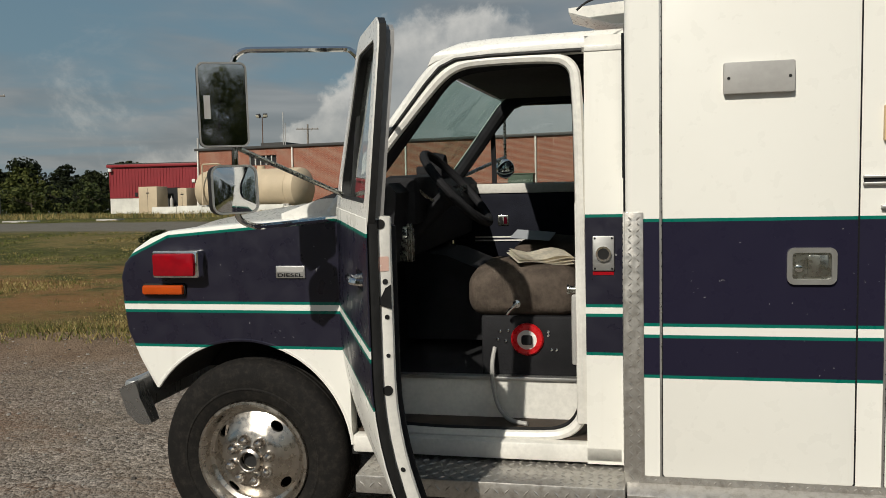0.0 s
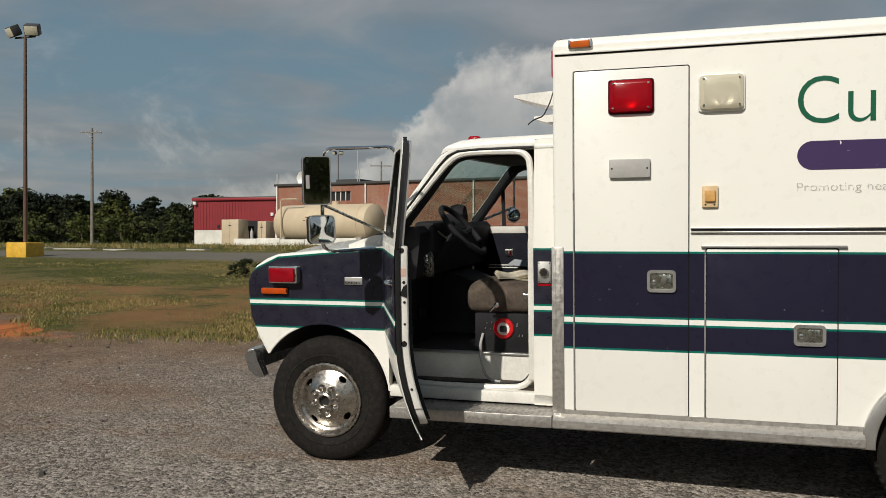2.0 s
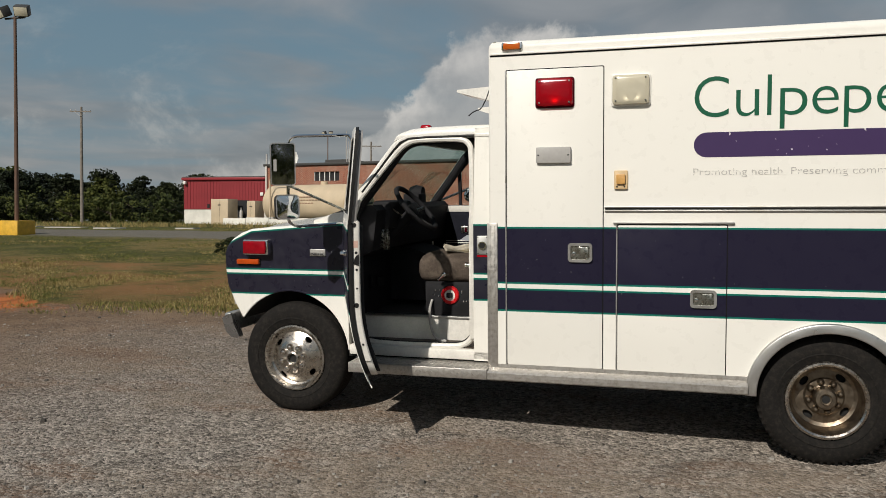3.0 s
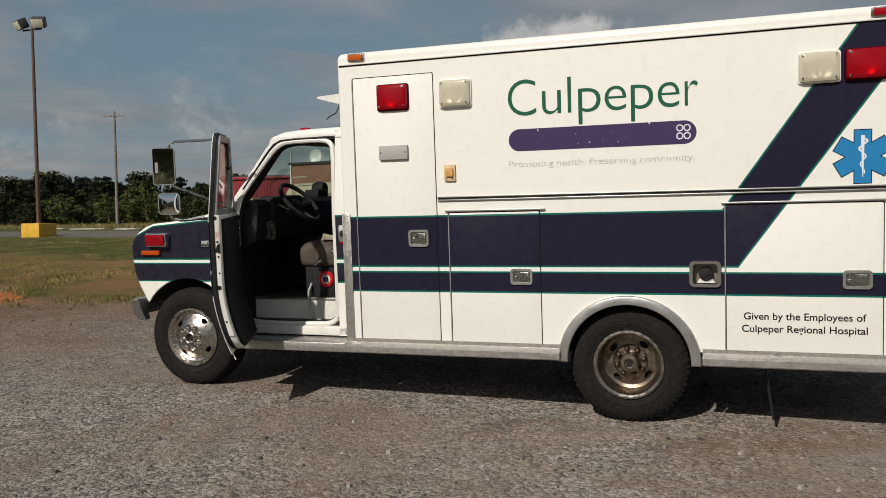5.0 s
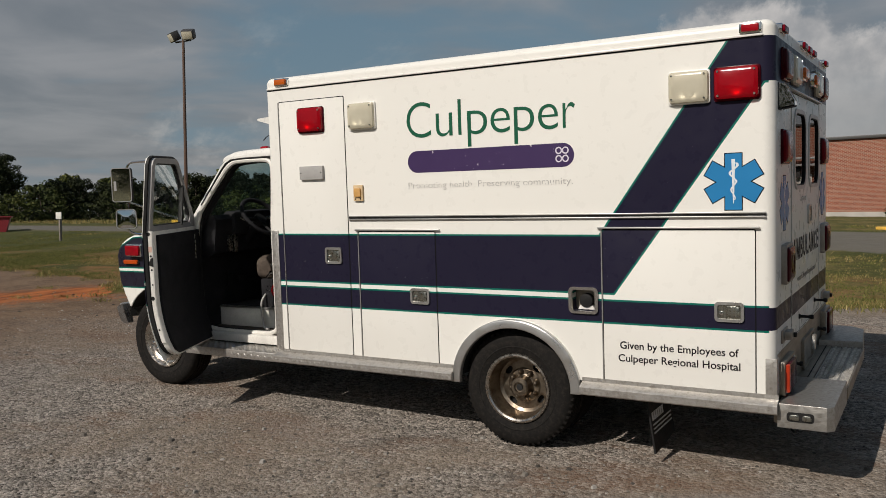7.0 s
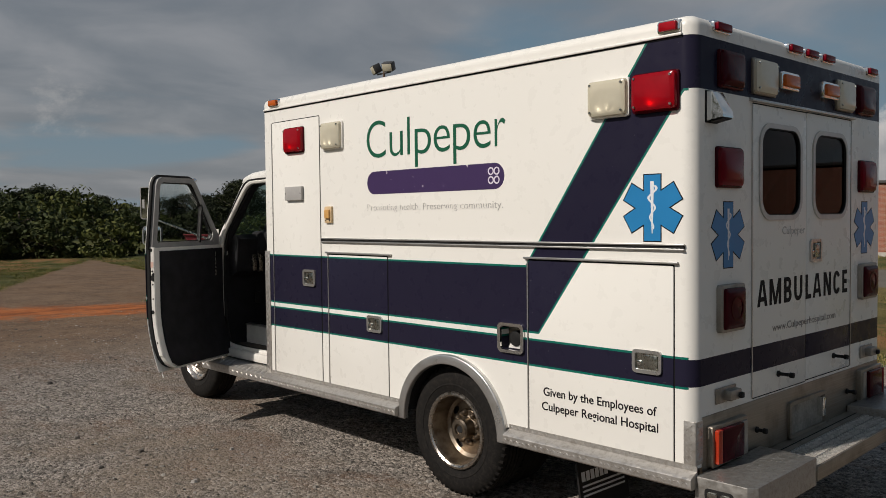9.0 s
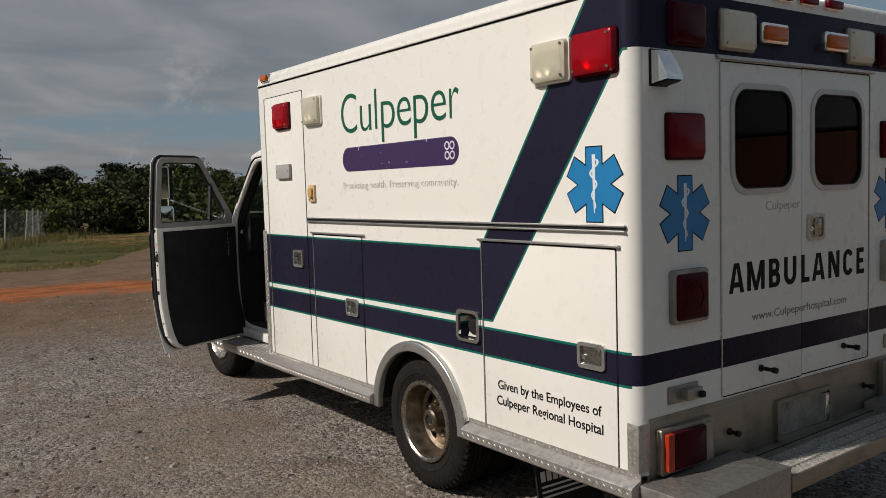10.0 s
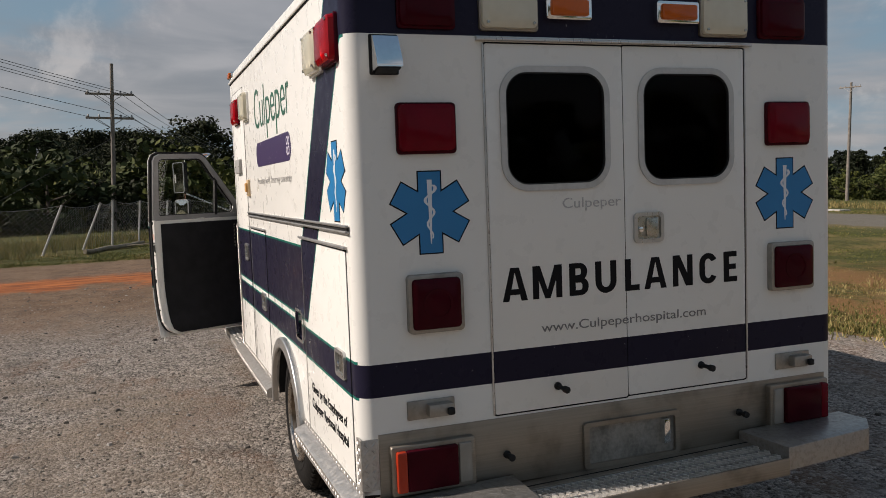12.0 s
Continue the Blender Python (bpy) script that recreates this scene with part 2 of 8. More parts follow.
def worn_print(name, color, base, amount, scale=30.0, rough=0.35, spec=0.5):
    """Vinyl lettering, partly flaked off to the paint below."""
    m, n, p = material(name)
    c = n.coords()
    gone = n.math("GREATER_THAN", n.noise(c, scale, 4.0), 1.0 - amount)
    shade(n, p, n.mix(gone, n.mix(n.noise(c, 5.0), color, tuple(min(1.0, x * 1.2 + 0.004) for x in color)), base), rough)
    p.inputs["Specular IOR Level"].default_value = spec
    return m


TREAD = tread_metal()
# the same tread metal in a darker tone, for the rear bumper's ends
TREAD_DARKER = tread_metal("darker bumper tread plate", (0.36, 0.345, 0.32))
ALU = brushed_metal("mill aluminium", (0.52, 0.515, 0.50), 0.38, (0.28, 0.25, 0.20))
ALU_DULL = brushed_metal("dull kick plate aluminium", (0.36, 0.32, 0.265), 0.42, (0.10, 0.078, 0.055), (90.0, 1.5, 90.0))
BEZEL = brushed_metal("grimy bezel metal", (0.40, 0.375, 0.335), 0.40, (0.09, 0.07, 0.05), (30.0, 30.0, 30.0))
STEEL = brushed_metal("stainless trim", (0.62, 0.615, 0.60), 0.26, (0.36, 0.33, 0.28), (4.0, 60.0, 4.0))
BUMPER_STEEL = brushed_metal("dull bumper chrome", (0.34, 0.335, 0.33), 0.22, (0.16, 0.13, 0.10), (4.0, 60.0, 4.0))
CHROME = plain("chrome", (0.82, 0.82, 0.80), 0.09, 1.0, 0.06)
LATCH = plain("latch pan steel", (0.40, 0.40, 0.36), 0.28, 1.0, 0.15)
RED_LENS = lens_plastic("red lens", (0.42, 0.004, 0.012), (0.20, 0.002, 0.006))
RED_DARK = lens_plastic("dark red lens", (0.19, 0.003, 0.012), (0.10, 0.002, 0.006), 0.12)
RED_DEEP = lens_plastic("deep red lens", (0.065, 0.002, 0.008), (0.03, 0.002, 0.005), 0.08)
CLEAR_LENS = lens_plastic("yellowed clear lens", (0.70, 0.655, 0.52), (0.55, 0.51, 0.40))
RED_CLEAR = see_through("see-through red lens", (0.46, 0.005, 0.014), (0.30, 0.003, 0.009), (1.0, 0.05, 0.05), 0.34)
IVORY_CLEAR = see_through("see-through yellowed lens", (0.70, 0.655, 0.52), (0.58, 0.54, 0.42), (0.97, 0.93, 0.82), 0.30)
REFLECTOR = plain("lamp reflector", (0.80, 0.79, 0.76), 0.42, 1.0, 0.1, 30.0)
BULB = plain("frosted bulb", (0.85, 0.84, 0.80), 0.3, 0.0, 0.05)
AMBER_LENS = lens_plastic("amber lens", (0.62, 0.13, 0.012), (0.38, 0.075, 0.01))
MARKER_LENS = lens_plastic("deep amber lens", (0.55, 0.080, 0.008), (0.34, 0.045, 0.006))
RED_FENDER = lens_plastic("fender lamp lens", (0.40, 0.004, 0.012), (0.11, 0.002, 0.006))
# brighter orange-red for the lens end that the sun shines through
SUNLIT_LENS_END = lens_plastic("red lens end with sun painted in", (0.50, 0.05, 0.012), (0.30, 0.02, 0.008))
GRIP = plain("bright grip metal", (0.80, 0.78, 0.74), 0.36, 0.7, 0.25, 40.0)
RUBBER = plain("black rubber", (0.014, 0.014, 0.014), 0.6, 0.0, 0.3, spec=0.25)
GAP = plain("dark seam", (0.010, 0.010, 0.011), 0.9, spec=0.15)
BLACK_TRIM = plain("black vinyl", (0.017, 0.017, 0.019), 0.7, 0.0, 0.3, bump=0.002, grain=200.0, spec=0.14)
NAVY_TRIM = plain("navy vinyl door panel", (0.013, 0.014, 0.021), 0.75, 0.0, 0.25, bump=0.003, grain=160.0, spec=0.08)
GREY_PLASTIC = plain("grey plastic cover", (0.36, 0.35, 0.335), 0.5, 0.0, 0.08)
WHITE_ENAMEL = plain("white enamel", (0.76, 0.745, 0.70), 0.32, 0.0, 0.07, coat=0.2)
JAMB = plain("white door jamb", (0.72, 0.70, 0.65), 0.40, 0.0, 0.12, 6.0)
PALE_FRAME = plain("pale grey window frame", (0.50, 0.495, 0.475), 0.38, 0.25, 0.10, 12.0)
# white frame paint on the door's shaded inner side; the shade is in this grey
FRAME_SHADED = plain("white frame paint greyed for shade", (0.27, 0.265, 0.26), 0.45, 0.0, 0.12)
NUT = plain("tarnished chrome nut", (0.64, 0.60, 0.56), 0.20, 1.0, 0.25, 40.0)
CLOUDY_LENS = lens_plastic("cloudy reversing lens", (0.36, 0.33, 0.28), (0.22, 0.20, 0.17))
TYRE = tyre_rubber()
RIM_FRONT = bright_rim("polished wheel", 0.06)
RIM_REAR = bright_rim("dirty polished wheel", 0.8)
SEAT_CLOTH = cloth("seat cloth", (0.085, 0.067, 0.054))
UNDERBODY = plain("underbody black", (0.010, 0.010, 0.010), 0.85, 0.0, 0.3)
GREEN_PRINT = worn_print("green vinyl", (0.003, 0.085, 0.042), WHITE, 0.0)
PURPLE_PRINT = worn_print("purple vinyl", (0.042, 0.022, 0.082), (0.66, 0.64, 0.64), 0.325, 26.0)
BLACK_PRINT = worn_print("black vinyl lettering", (0.004, 0.004, 0.005), WHITE, 0.0, 30.0, 0.6, 0.15)
GREY_PRINT = worn_print("faded grey lettering", (0.40, 0.385, 0.37), WHITE, 0.44, 60.0)
GHOST_PRINT = worn_print("faint grey lettering", (0.40, 0.39, 0.37), (0.70, 0.69, 0.65), 0.40, 70.0)
WEB_PRINT = worn_print("dark faded lettering", (0.16, 0.155, 0.15), (0.62, 0.61, 0.58), 0.36, 60.0)
BLUE_PRINT = worn_print("blue vinyl", (0.012, 0.175, 0.40), WHITE, 0.0)
PALE_PRINT = worn_print("pale vinyl", (0.66, 0.68, 0.70), WHITE, 0.0)
LILAC_PRINT = worn_print("lilac vinyl", (0.62, 0.58, 0.66), WHITE, 0.0)
WINDOW_GLASS = clear_glass("window glass", (0.80, 0.86, 0.84))
WINDSCREEN_GLASS = see_through("dusty green windshield glass", (0.22, 0.29, 0.26), (0.16, 0.22, 0.20), (0.60, 0.74, 0.69), 0.80)
TINTED_GLASS = clear_glass("tinted glass", (0.085, 0.032, 0.040), 0.0, 1.14)
MIRROR = plain("mirror", (0.86, 0.87, 0.87), 0.015, 1.0, 0.01)

# ---------------------------------------------------------------- mesh tools


def part(name, bm, mat, parent, label="", sharp=35):
    """Links a bmesh as one mesh object under a thing or a part."""
    mesh = bpy.data.meshes.new(name)
    bm.normal_update()
    bm.to_mesh(mesh)
    bm.free()
    mesh.materials.append(mat)
    mesh.polygons.foreach_set("use_smooth", [True] * len(mesh.polygons))
    mesh.set_sharp_from_angle(angle=radians(sharp))
    ob = new(name, mesh)
    ob.parent = parent
    return tagged(ob, label)


def thing(name, label, category, m=None, group="", kind=""):
    ob = new(name)
    ob.empty_display_size = 0.1
    if m is not None:
        ob.matrix_basis = m
    return tagged(ob, label, category, group, kind)


def slab(bm, x0, x1, y0, y1, z0, z1, r=0.0, seg=2):
    """A block, with rounded edges where r is given."""
    vs = [bm.verts.new((x, y, z)) for x in (x0, x1) for y in (y0, y1) for z in (z0, z1)]
    fs = [bm.faces.new([vs[i] for i in q]) for q in ((0, 1, 3, 2), (4, 6, 7, 5), (0, 4, 5, 1), (2, 3, 7, 6), (0, 2, 6, 4), (1, 5, 7, 3))]
    if r:
        edges = list({e for f in fs for e in f.edges})
        bmesh.ops.bevel(bm, geom=edges, offset=r, segments=seg, profile=0.5, affect="EDGES", clamp_overlap=True)
    return bm


def block(x0, x1, y0, y1, z0, z1, r=0.0, seg=2):
    return slab(bmesh.new(), x0, x1, y0, y1, z0, z1, r, seg)


def prism(bm, outline, a, b, put, r=0.0):
    """An outline of (u, v) pairs carried from depth a to depth b; put(u, v, d) gives the place."""
    lo = [bm.verts.new(put(u, v, a)) for u, v in outline]
    hi = [bm.verts.new(put(u, v, b)) for u, v in outline]
    n = len(outline)
    caps = [bm.faces.new(lo[::-1]), bm.faces.new(hi)]
    sides = [bm.faces.new((lo[i], lo[(i + 1) % n], hi[(i + 1) % n], hi[i])) for i in range(n)]
    if r:
        bmesh.ops.bevel(bm, geom=list(caps[1].edges), offset=r, segments=2, profile=0.5, affect="EDGES", clamp_overlap=True)
    bmesh.ops.recalc_face_normals(bm, faces=bm.faces)
    return bm


def ring(bm, outer, inner, a, b, put):
    """A frame between two outlines of the same count, from depth a to depth b."""
    n = len(outer)
    rows = [[bm.verts.new(put(u, v, d)) for u, v in line] for line, d in ((outer, a), (outer, b), (inner, b), (inner, a))]
    for j in range(4):
        p, q = rows[j], rows[(j + 1) % 4]
        for i in range(n):
            bm.faces.new((p[i], p[(i + 1) % n], q[(i + 1) % n], q[i]))
    bmesh.ops.recalc_face_normals(bm, faces=bm.faces)
    return bm


def on_side(u, v, d):
    """Places on the driver's side: along, up, out."""
    return (u, -d, v)


XR = 3.487


def on_rear(u, v, d):
    """Places on the rear face: across, up, out."""
    return (XR + d, u, v)


def rounded(u0, u1, v0, v1, r, seg=5):
    """A rounded rectangle's outline, counter-clockwise."""
    out = []
    for cu, cv, a0 in ((u1 - r, v1 - r, 0), (u0 + r, v1 - r, 90), (u0 + r, v0 + r, 180), (u1 - r, v0 + r, 270)):
        for k in range(seg + 1):
            a = radians(a0 + 90 * k / seg)
            out.append((cu + r * math.cos(a), cv + r * math.sin(a)))
    return out


def disc(u, v, r, n=24):
    return [(u + r * math.cos(2 * math.pi * k / n), v + r * math.sin(2 * math.pi * k / n)) for k in range(n)]


def lathe(bm, profile, centre, axis="y", n=48, cap=True, loop=False):
    """A profile of (radius, depth) pairs turned round an axis through centre."""
    c = Vector(centre)
    rows = []
    for r, d in profile:
        row = []
        for k in range(n):
            a = 2 * math.pi * k / n
            u, v = r * math.cos(a), r * math.sin(a)
            row.append(bm.verts.new(c + {"y": Vector((u, d, v)), "x": Vector((d, u, v)), "z": Vector((u, v, d))}[axis]))
        rows.append(row)
    for p, q in list(zip(rows, rows[1:])) + ([(rows[-1], rows[0])] if loop else []):
        for i in range(n):
            bm.faces.new((p[i], p[(i + 1) % n], q[(i + 1) % n], q[i]))
    for row in (rows[0], rows[-1]) if cap and not loop else ():
        if (row[0].co - row[n // 2].co).length > 1e-4:
            bm.faces.new(row)
    bmesh.ops.remove_doubles(bm, verts=rows[0] + rows[-1], dist=1e-5)
    bmesh.ops.recalc_face_normals(bm, faces=bm.faces)
    return bm


def tube(bm, points, r, n=8, closed=False, r_end=None):
    """A round bar along points."""
    pts = [Vector(p) for p in points]
    count = len(pts)
    rows, side = [], None
    for i, p in enumerate(pts):
        a = pts[(i - 1) % count] if (i or closed) else p
        b = pts[(i + 1) % count] if (i < count - 1 or closed) else p
        t = (b - a).normalized()
        if side is None:
            side = t.orthogonal().normalized()
        side = (side - t * side.dot(t)).normalized()
        up = t.cross(side)
        rr = r if r_end is None else r + (r_end - r) * i / (count - 1)
        rows.append([bm.verts.new(p + (side * math.cos(2 * math.pi * k / n) + up * math.sin(2 * math.pi * k / n)) * rr) for k in range(n)])
    pairs = list(zip(rows, rows[1:])) + ([(rows[-1], rows[0])] if closed else [])
    for p, q in pairs:
        for k in range(n):
            bm.faces.new((p[k], p[(k + 1) % n], q[(k + 1) % n], q[k]))
    if not closed:
        bm.faces.new(rows[0][::-1])
        bm.faces.new(rows[-1])
    bmesh.ops.recalc_face_normals(bm, faces=bm.faces)
    return bm


def bend(points, r, seg=4):
    """Rounds the corners of a path."""
    pts = [Vector(p) for p in points]
    out = [pts[0]]
    for a, b, c in zip(pts, pts[1:], pts[2:]):
        u, v = (a - b).normalized(), (c - b).normalized()
        p, q = b + u * r, b + v * r
        for k in range(seg + 1):
            f = k / seg
            out.append(p.lerp(b, f).lerp(b.lerp(q, f), f))
    return out + [pts[-1]]


def cut(ob, cutters):
    """Takes the cutters' volumes out of ob's mesh, for good."""
    made = []
    for bm in cutters:
        mesh = bpy.data.meshes.new("cutter")
        bm.to_mesh(mesh)
        bm.free()
        c = new("cutter", mesh)
        c.parent = ob.parent
        made.append(c)
        mod = ob.modifiers.new("cut", "BOOLEAN")
        mod.object, mod.operation, mod.solver = c, "DIFFERENCE", "EXACT"
    bpy.context.view_layer.update()
    done = bpy.data.meshes.new_from_object(ob.evaluated_get(bpy.context.evaluated_depsgraph_get()))
    ob.modifiers.clear()
    ob.data = done
    for c in made:
        bpy.data.objects.remove(c)
    done.polygons.foreach_set("use_smooth", [True] * len(done.polygons))
    done.set_sharp_from_angle(angle=radians(30))
    return ob


def words(body, u0, u1, v0, height, put, d, bold=0.0, thick=0.0015, gap=1.0):
    """Lettering from u0 to u1 whose capitals stand on v0 and are that high."""
    curve = bpy.data.curves.new("words", "FONT")
    curve.body, curve.size, curve.offset, curve.resolution_u, curve.space_character = body, 1.0, bold, 5, gap
    ob = new("words", curve)
    bpy.context.view_layer.update()
    mesh = bpy.data.meshes.new_from_object(ob.evaluated_get(bpy.context.evaluated_depsgraph_get()))
    bpy.data.objects.remove(ob)
    bm = bmesh.new()
    bm.from_mesh(mesh)
    xs = [v.co.x for v in bm.verts]
    lo, hi = min(xs), max(xs)
    cap = 0.729
    faces = list(bm.faces)
    for v in bm.verts:
        v.co = Vector(put(u0 + (v.co.x - lo) / (hi - lo) * (u1 - u0), v0 + v.co.y / cap * height, d))
    grown = bmesh.ops.extrude_face_region(bm, geom=faces)
    lift = Vector(put(0, 0, thick)) - Vector(put(0, 0, 0))
    bmesh.ops.translate(bm, verts=[g for g in grown["geom"] if isinstance(g, bmesh.types.BMVert)], vec=lift)
    bmesh.ops.recalc_face_normals(bm, faces=bm.faces)
    return bm


def lugs(bm, u0, u1, v0, v1, put, d, step=0.030, size=0.026, high=0.003):
    """Raised lozenges of tread plate, turned to and fro."""
    nu, nv = max(1, int((u1 - u0) / step)), max(1, int((v1 - v0) / step))
    for i in range(nu):
        for j in range(nv):
            cu, cv = u0 + (i + 0.5) * (u1 - u0) / nu, v0 + (j + 0.5) * (v1 - v0) / nv
            a = radians(45 if (i + j) % 2 else -45)
            c, s = math.cos(a), math.sin(a)
            foot = []
            for p, q in ((size / 2, 0), (0, size / 6), (-size / 2, 0), (0, -size / 6)):
                foot.append(bm.verts.new(put(cu + c * p - s * q, cv + s * p + c * q, d)))
            top = [bm.verts.new(put(cu + f * (c * size / 4), cv + f * (s * size / 4), d + high)) for f in (1, -1)]
            for f in ((foot[0], foot[1], top[0]), (foot[1], top[1], top[0]), (foot[1], foot[2], top[1]), (foot[2], foot[3], top[1]), (foot[3], top[0], top[1]), (foot[3], foot[0], top[0])):
                bm.faces.new(f)
    return bm

# ---------------------------------------------------------------- the ambulance: its box
BOX_W = 2.30
PANES = ((0.640, 1.079), (1.268, 1.700))
amb = thing("ambulance", "white box ambulance with navy stripes and open driver's door", "ambulance", STAND)


def paint_box():
    """The walls and roof of the box, in one shell."""
    bm = block(-0.12, XR, 0.0, BOX_W, 0.44, 2.51)

    def at(test):
        return [e for e in bm.edges if all(test(v.co) for v in e.verts)]

    bmesh.ops.bevel(bm, geom=[e for e in at(lambda c: c.x > 3) if abs(e.verts[0].co.z - e.verts[1].co.z) > 1], offset=0.065, segments=6, profile=0.5, affect="EDGES")
    bmesh.ops.bevel(bm, geom=[e for e in at(lambda c: c.x < 0) if abs(e.verts[0].co.z - e.verts[1].co.z) > 1], offset=0.02, segments=3, profile=0.5, affect="EDGES")
    bmesh.ops.bevel(bm, geom=at(lambda c: c.z > 2.5), offset=0.05, segments=5, profile=0.5, affect="EDGES")
    body = part("box_body", bm, BOX_PAINT, amb)
    well_a = lathe(bmesh.new(), [(0.398, -0.1), (0.398, 0.56)], (1.897, 0, 0.365), n=64)
    well_b = lathe(bmesh.new(), [(0.398, 1.74), (0.398, 2.4)], (1.897, 0, 0.365), n=64)
    cavity = block(0.0, 3.42, 0.06, BOX_W - 0.06, 0.9, 2.42)
    panes = [prism(bmesh.new(), rounded(u0, u1, 1.600, 2.040, 0.09), -0.2, 0.1, on_rear) for u0, u1 in PANES]
    hole = prism(bmesh.new(), rounded(2.306, 2.455, 0.875, 1.005, 0.02), -0.07, 0.05, on_side)
    return cut(body, [well_a, well_b, cavity, *panes, hole])


paint_box()
for y0 in (-0.012, BOX_W - 0.001):
    part("roof_drip_rail", block(-0.105, 3.43, y0, y0 + 0.013, 2.419, 2.431, 0.003), WHITE_ENAMEL, amb)
part("seam", block(-0.105, 3.43, -0.003, 0.001, 2.411, 2.4185), GAP, amb)


def wheel_well(cx, cz, r, y0, y1, low):
    """The black lining of a wheel arch: a half drum with its back closed."""
    bm = bmesh.new()
    a0 = math.asin(max(-1, (low - cz) / r))
    arc = [(cx + r * math.cos(a), cz + r * math.sin(a)) for a in np.linspace(a0, math.pi - a0, 33)]
    front, back = ([bm.verts.new((x, y, z)) for x, z in arc] for y in (y0, y1))
    for i in range(len(arc) - 1):
        bm.faces.new((front[i], back[i], back[i + 1], front[i + 1]))
    bm.faces.new(back)
    return part("wheel_well", bm, UNDERBODY, amb)


wheel_well(1.897, 0.365, 0.396, 0.006, 0.55, 0.40)


def arch_trim():
    bm = bmesh.new()
    cx, cz = 1.897, 0.365
    arc = np.linspace(radians(-2), radians(182), 41)
    outline = [(cx + 0.458 * math.cos(a), cz + 0.432 * math.sin(a)) for a in arc] + [(cx + 0.394 * math.cos(a), cz + 0.374 * math.sin(a)) for a in arc[::-1]]
    n = len(outline)
    low = [bm.verts.new(on_side(u, v, 0.0)) for u, v in outline]
    half = n // 2
    high = [bm.verts.new(on_side(u, v, 0.030 if i < half else 0.036)) for i, (u, v) in enumerate(outline)]
    for i in range(half - 1):
        j = n - 1 - i
        bm.faces.new((high[i], high[i + 1], high[j - 1], high[j]))
    for i in range(n):
        bm.faces.new((low[i], low[(i + 1) % n], high[(i + 1) % n], high[i]))
    bmesh.ops.recalc_face_normals(bm, faces=bm.faces)
    edges = [e for e in bm.edges if all(v.co.y < -0.02 for v in e.verts) and len(e.link_faces) == 2 and e.calc_face_angle() > 1]
    bmesh.ops.bevel(bm, geom=edges, offset=0.009, segments=3, profile=0.5, affect="EDGES")
    return part("wheel_arch_trim", bm, STEEL, amb, "bright metal wheel arch trim")


arch_trim()


def paddle_latch(u0, u1, v0, v1, put, parent, d=0.004):
    """A flush paddle latch: rounded bright frame, sunk pan, paddle and key lock."""
    frame_line, pan = rounded(u0, u1, v0, v1, 0.022), rounded(u0 + 0.016, u1 - 0.016, v0 + 0.016, v1 - 0.016, 0.012)
    latch = part("door_latch", ring(bmesh.new(), frame_line, pan, d - 0.003, d + 0.012, put), STEEL, parent, "bright metal paddle latch")
    part("latch_pan", prism(bmesh.new(), pan, d - 0.003, d + 0.001, put), LATCH, latch)
    um = u0 + (u1 - u0) * 0.42
    part("paddle", prism(bmesh.new(), rounded(um, u1 - 0.024, v0 + 0.026, v1 - 0.024, 0.006, 3), d + 0.001, d + 0.0085, put, 0.002), LATCH, latch)
    part("key_lock", prism(bmesh.new(), disc((u0 + um) / 2 + 0.004, (v0 + v1) / 2 - 0.008, 0.012, 16), d, d + 0.011, put, 0.002), CHROME, latch)
    return latch


def hatch(u0, u1, v0, v1, put=on_side, name="compartment_door", hinge="left", label=""):
    """A flush door panel with a dark seam round it and a long hinge on one edge."""
    door = part(name, prism(bmesh.new(), rounded(u0, u1, v0, v1, 0.008, 2), -0.002, 0.004, put, 0.0015), BOX_PAINT, amb, label)
    part("seam", prism(bmesh.new(), rounded(u0 - 0.0055, u1 + 0.0055, v0 - 0.006, v1 + 0.006, 0.01, 2), -0.001, 0.0012, put), GAP, door)
    h = u0 - 0.007 if hinge == "left" else u1 + 0.007
    bm = bmesh.new()
    count = int((v1 - v0) / 0.045)
    right = []
    for k in range(count):
        a, b = v0 + (v1 - v0) * k / count, v0 + (v1 - v0) * (k + 0.9) / count
        right += [(h + 0.0042, a), (h + 0.0042, b), (h + 0.0022, b), (h + 0.0022, v0 + (v1 - v0) * (k + 1) / count)]
    prism(bm, [(h - 0.003, v0), *right[:-1], (h + 0.0022, v1), (h - 0.003, v1)], 0.0, 0.006, put)
    part("piano_hinge", bm, STEEL, door, "long piano hinge")
    return door


door_tall = hatch(0.0, 0.600, 0.462, 2.320, label="tall compartment door behind the cab")
door_mid = hatch(0.692, 1.325, 0.460, 1.357)
door_back = hatch(2.507, 3.384, 0.456, 1.371)
paddle_latch(0.388, 0.538, 1.126, 1.245, on_side, door_tall)
paddle_latch(1.120, 1.272, 0.863, 0.972, on_side, door_mid)
paddle_latch(3.166, 3.327, 0.855, 0.968, on_side, door_back)
part("drip_cap", block(0.665, 1.367, -0.017, 0.001, 1.366, 1.378, 0.003), ALU, amb)
part("drip_cap", block(2.480, 3.411, -0.017, 0.001, 1.379, 1.391, 0.003), ALU, amb)
rail = part("side_rail", slab(block(0.612, 3.443, -0.014, 0.001, 1.463, 1.473, 0.003), 0.612, 3.443, -0.014, 0.001, 1.441, 1.451, 0.003), ALU, amb, "long aluminium channel rail")
part("rubber_insert", block(0.614, 3.441, -0.007, 0.001, 1.4505, 1.4635), RUBBER, rail)

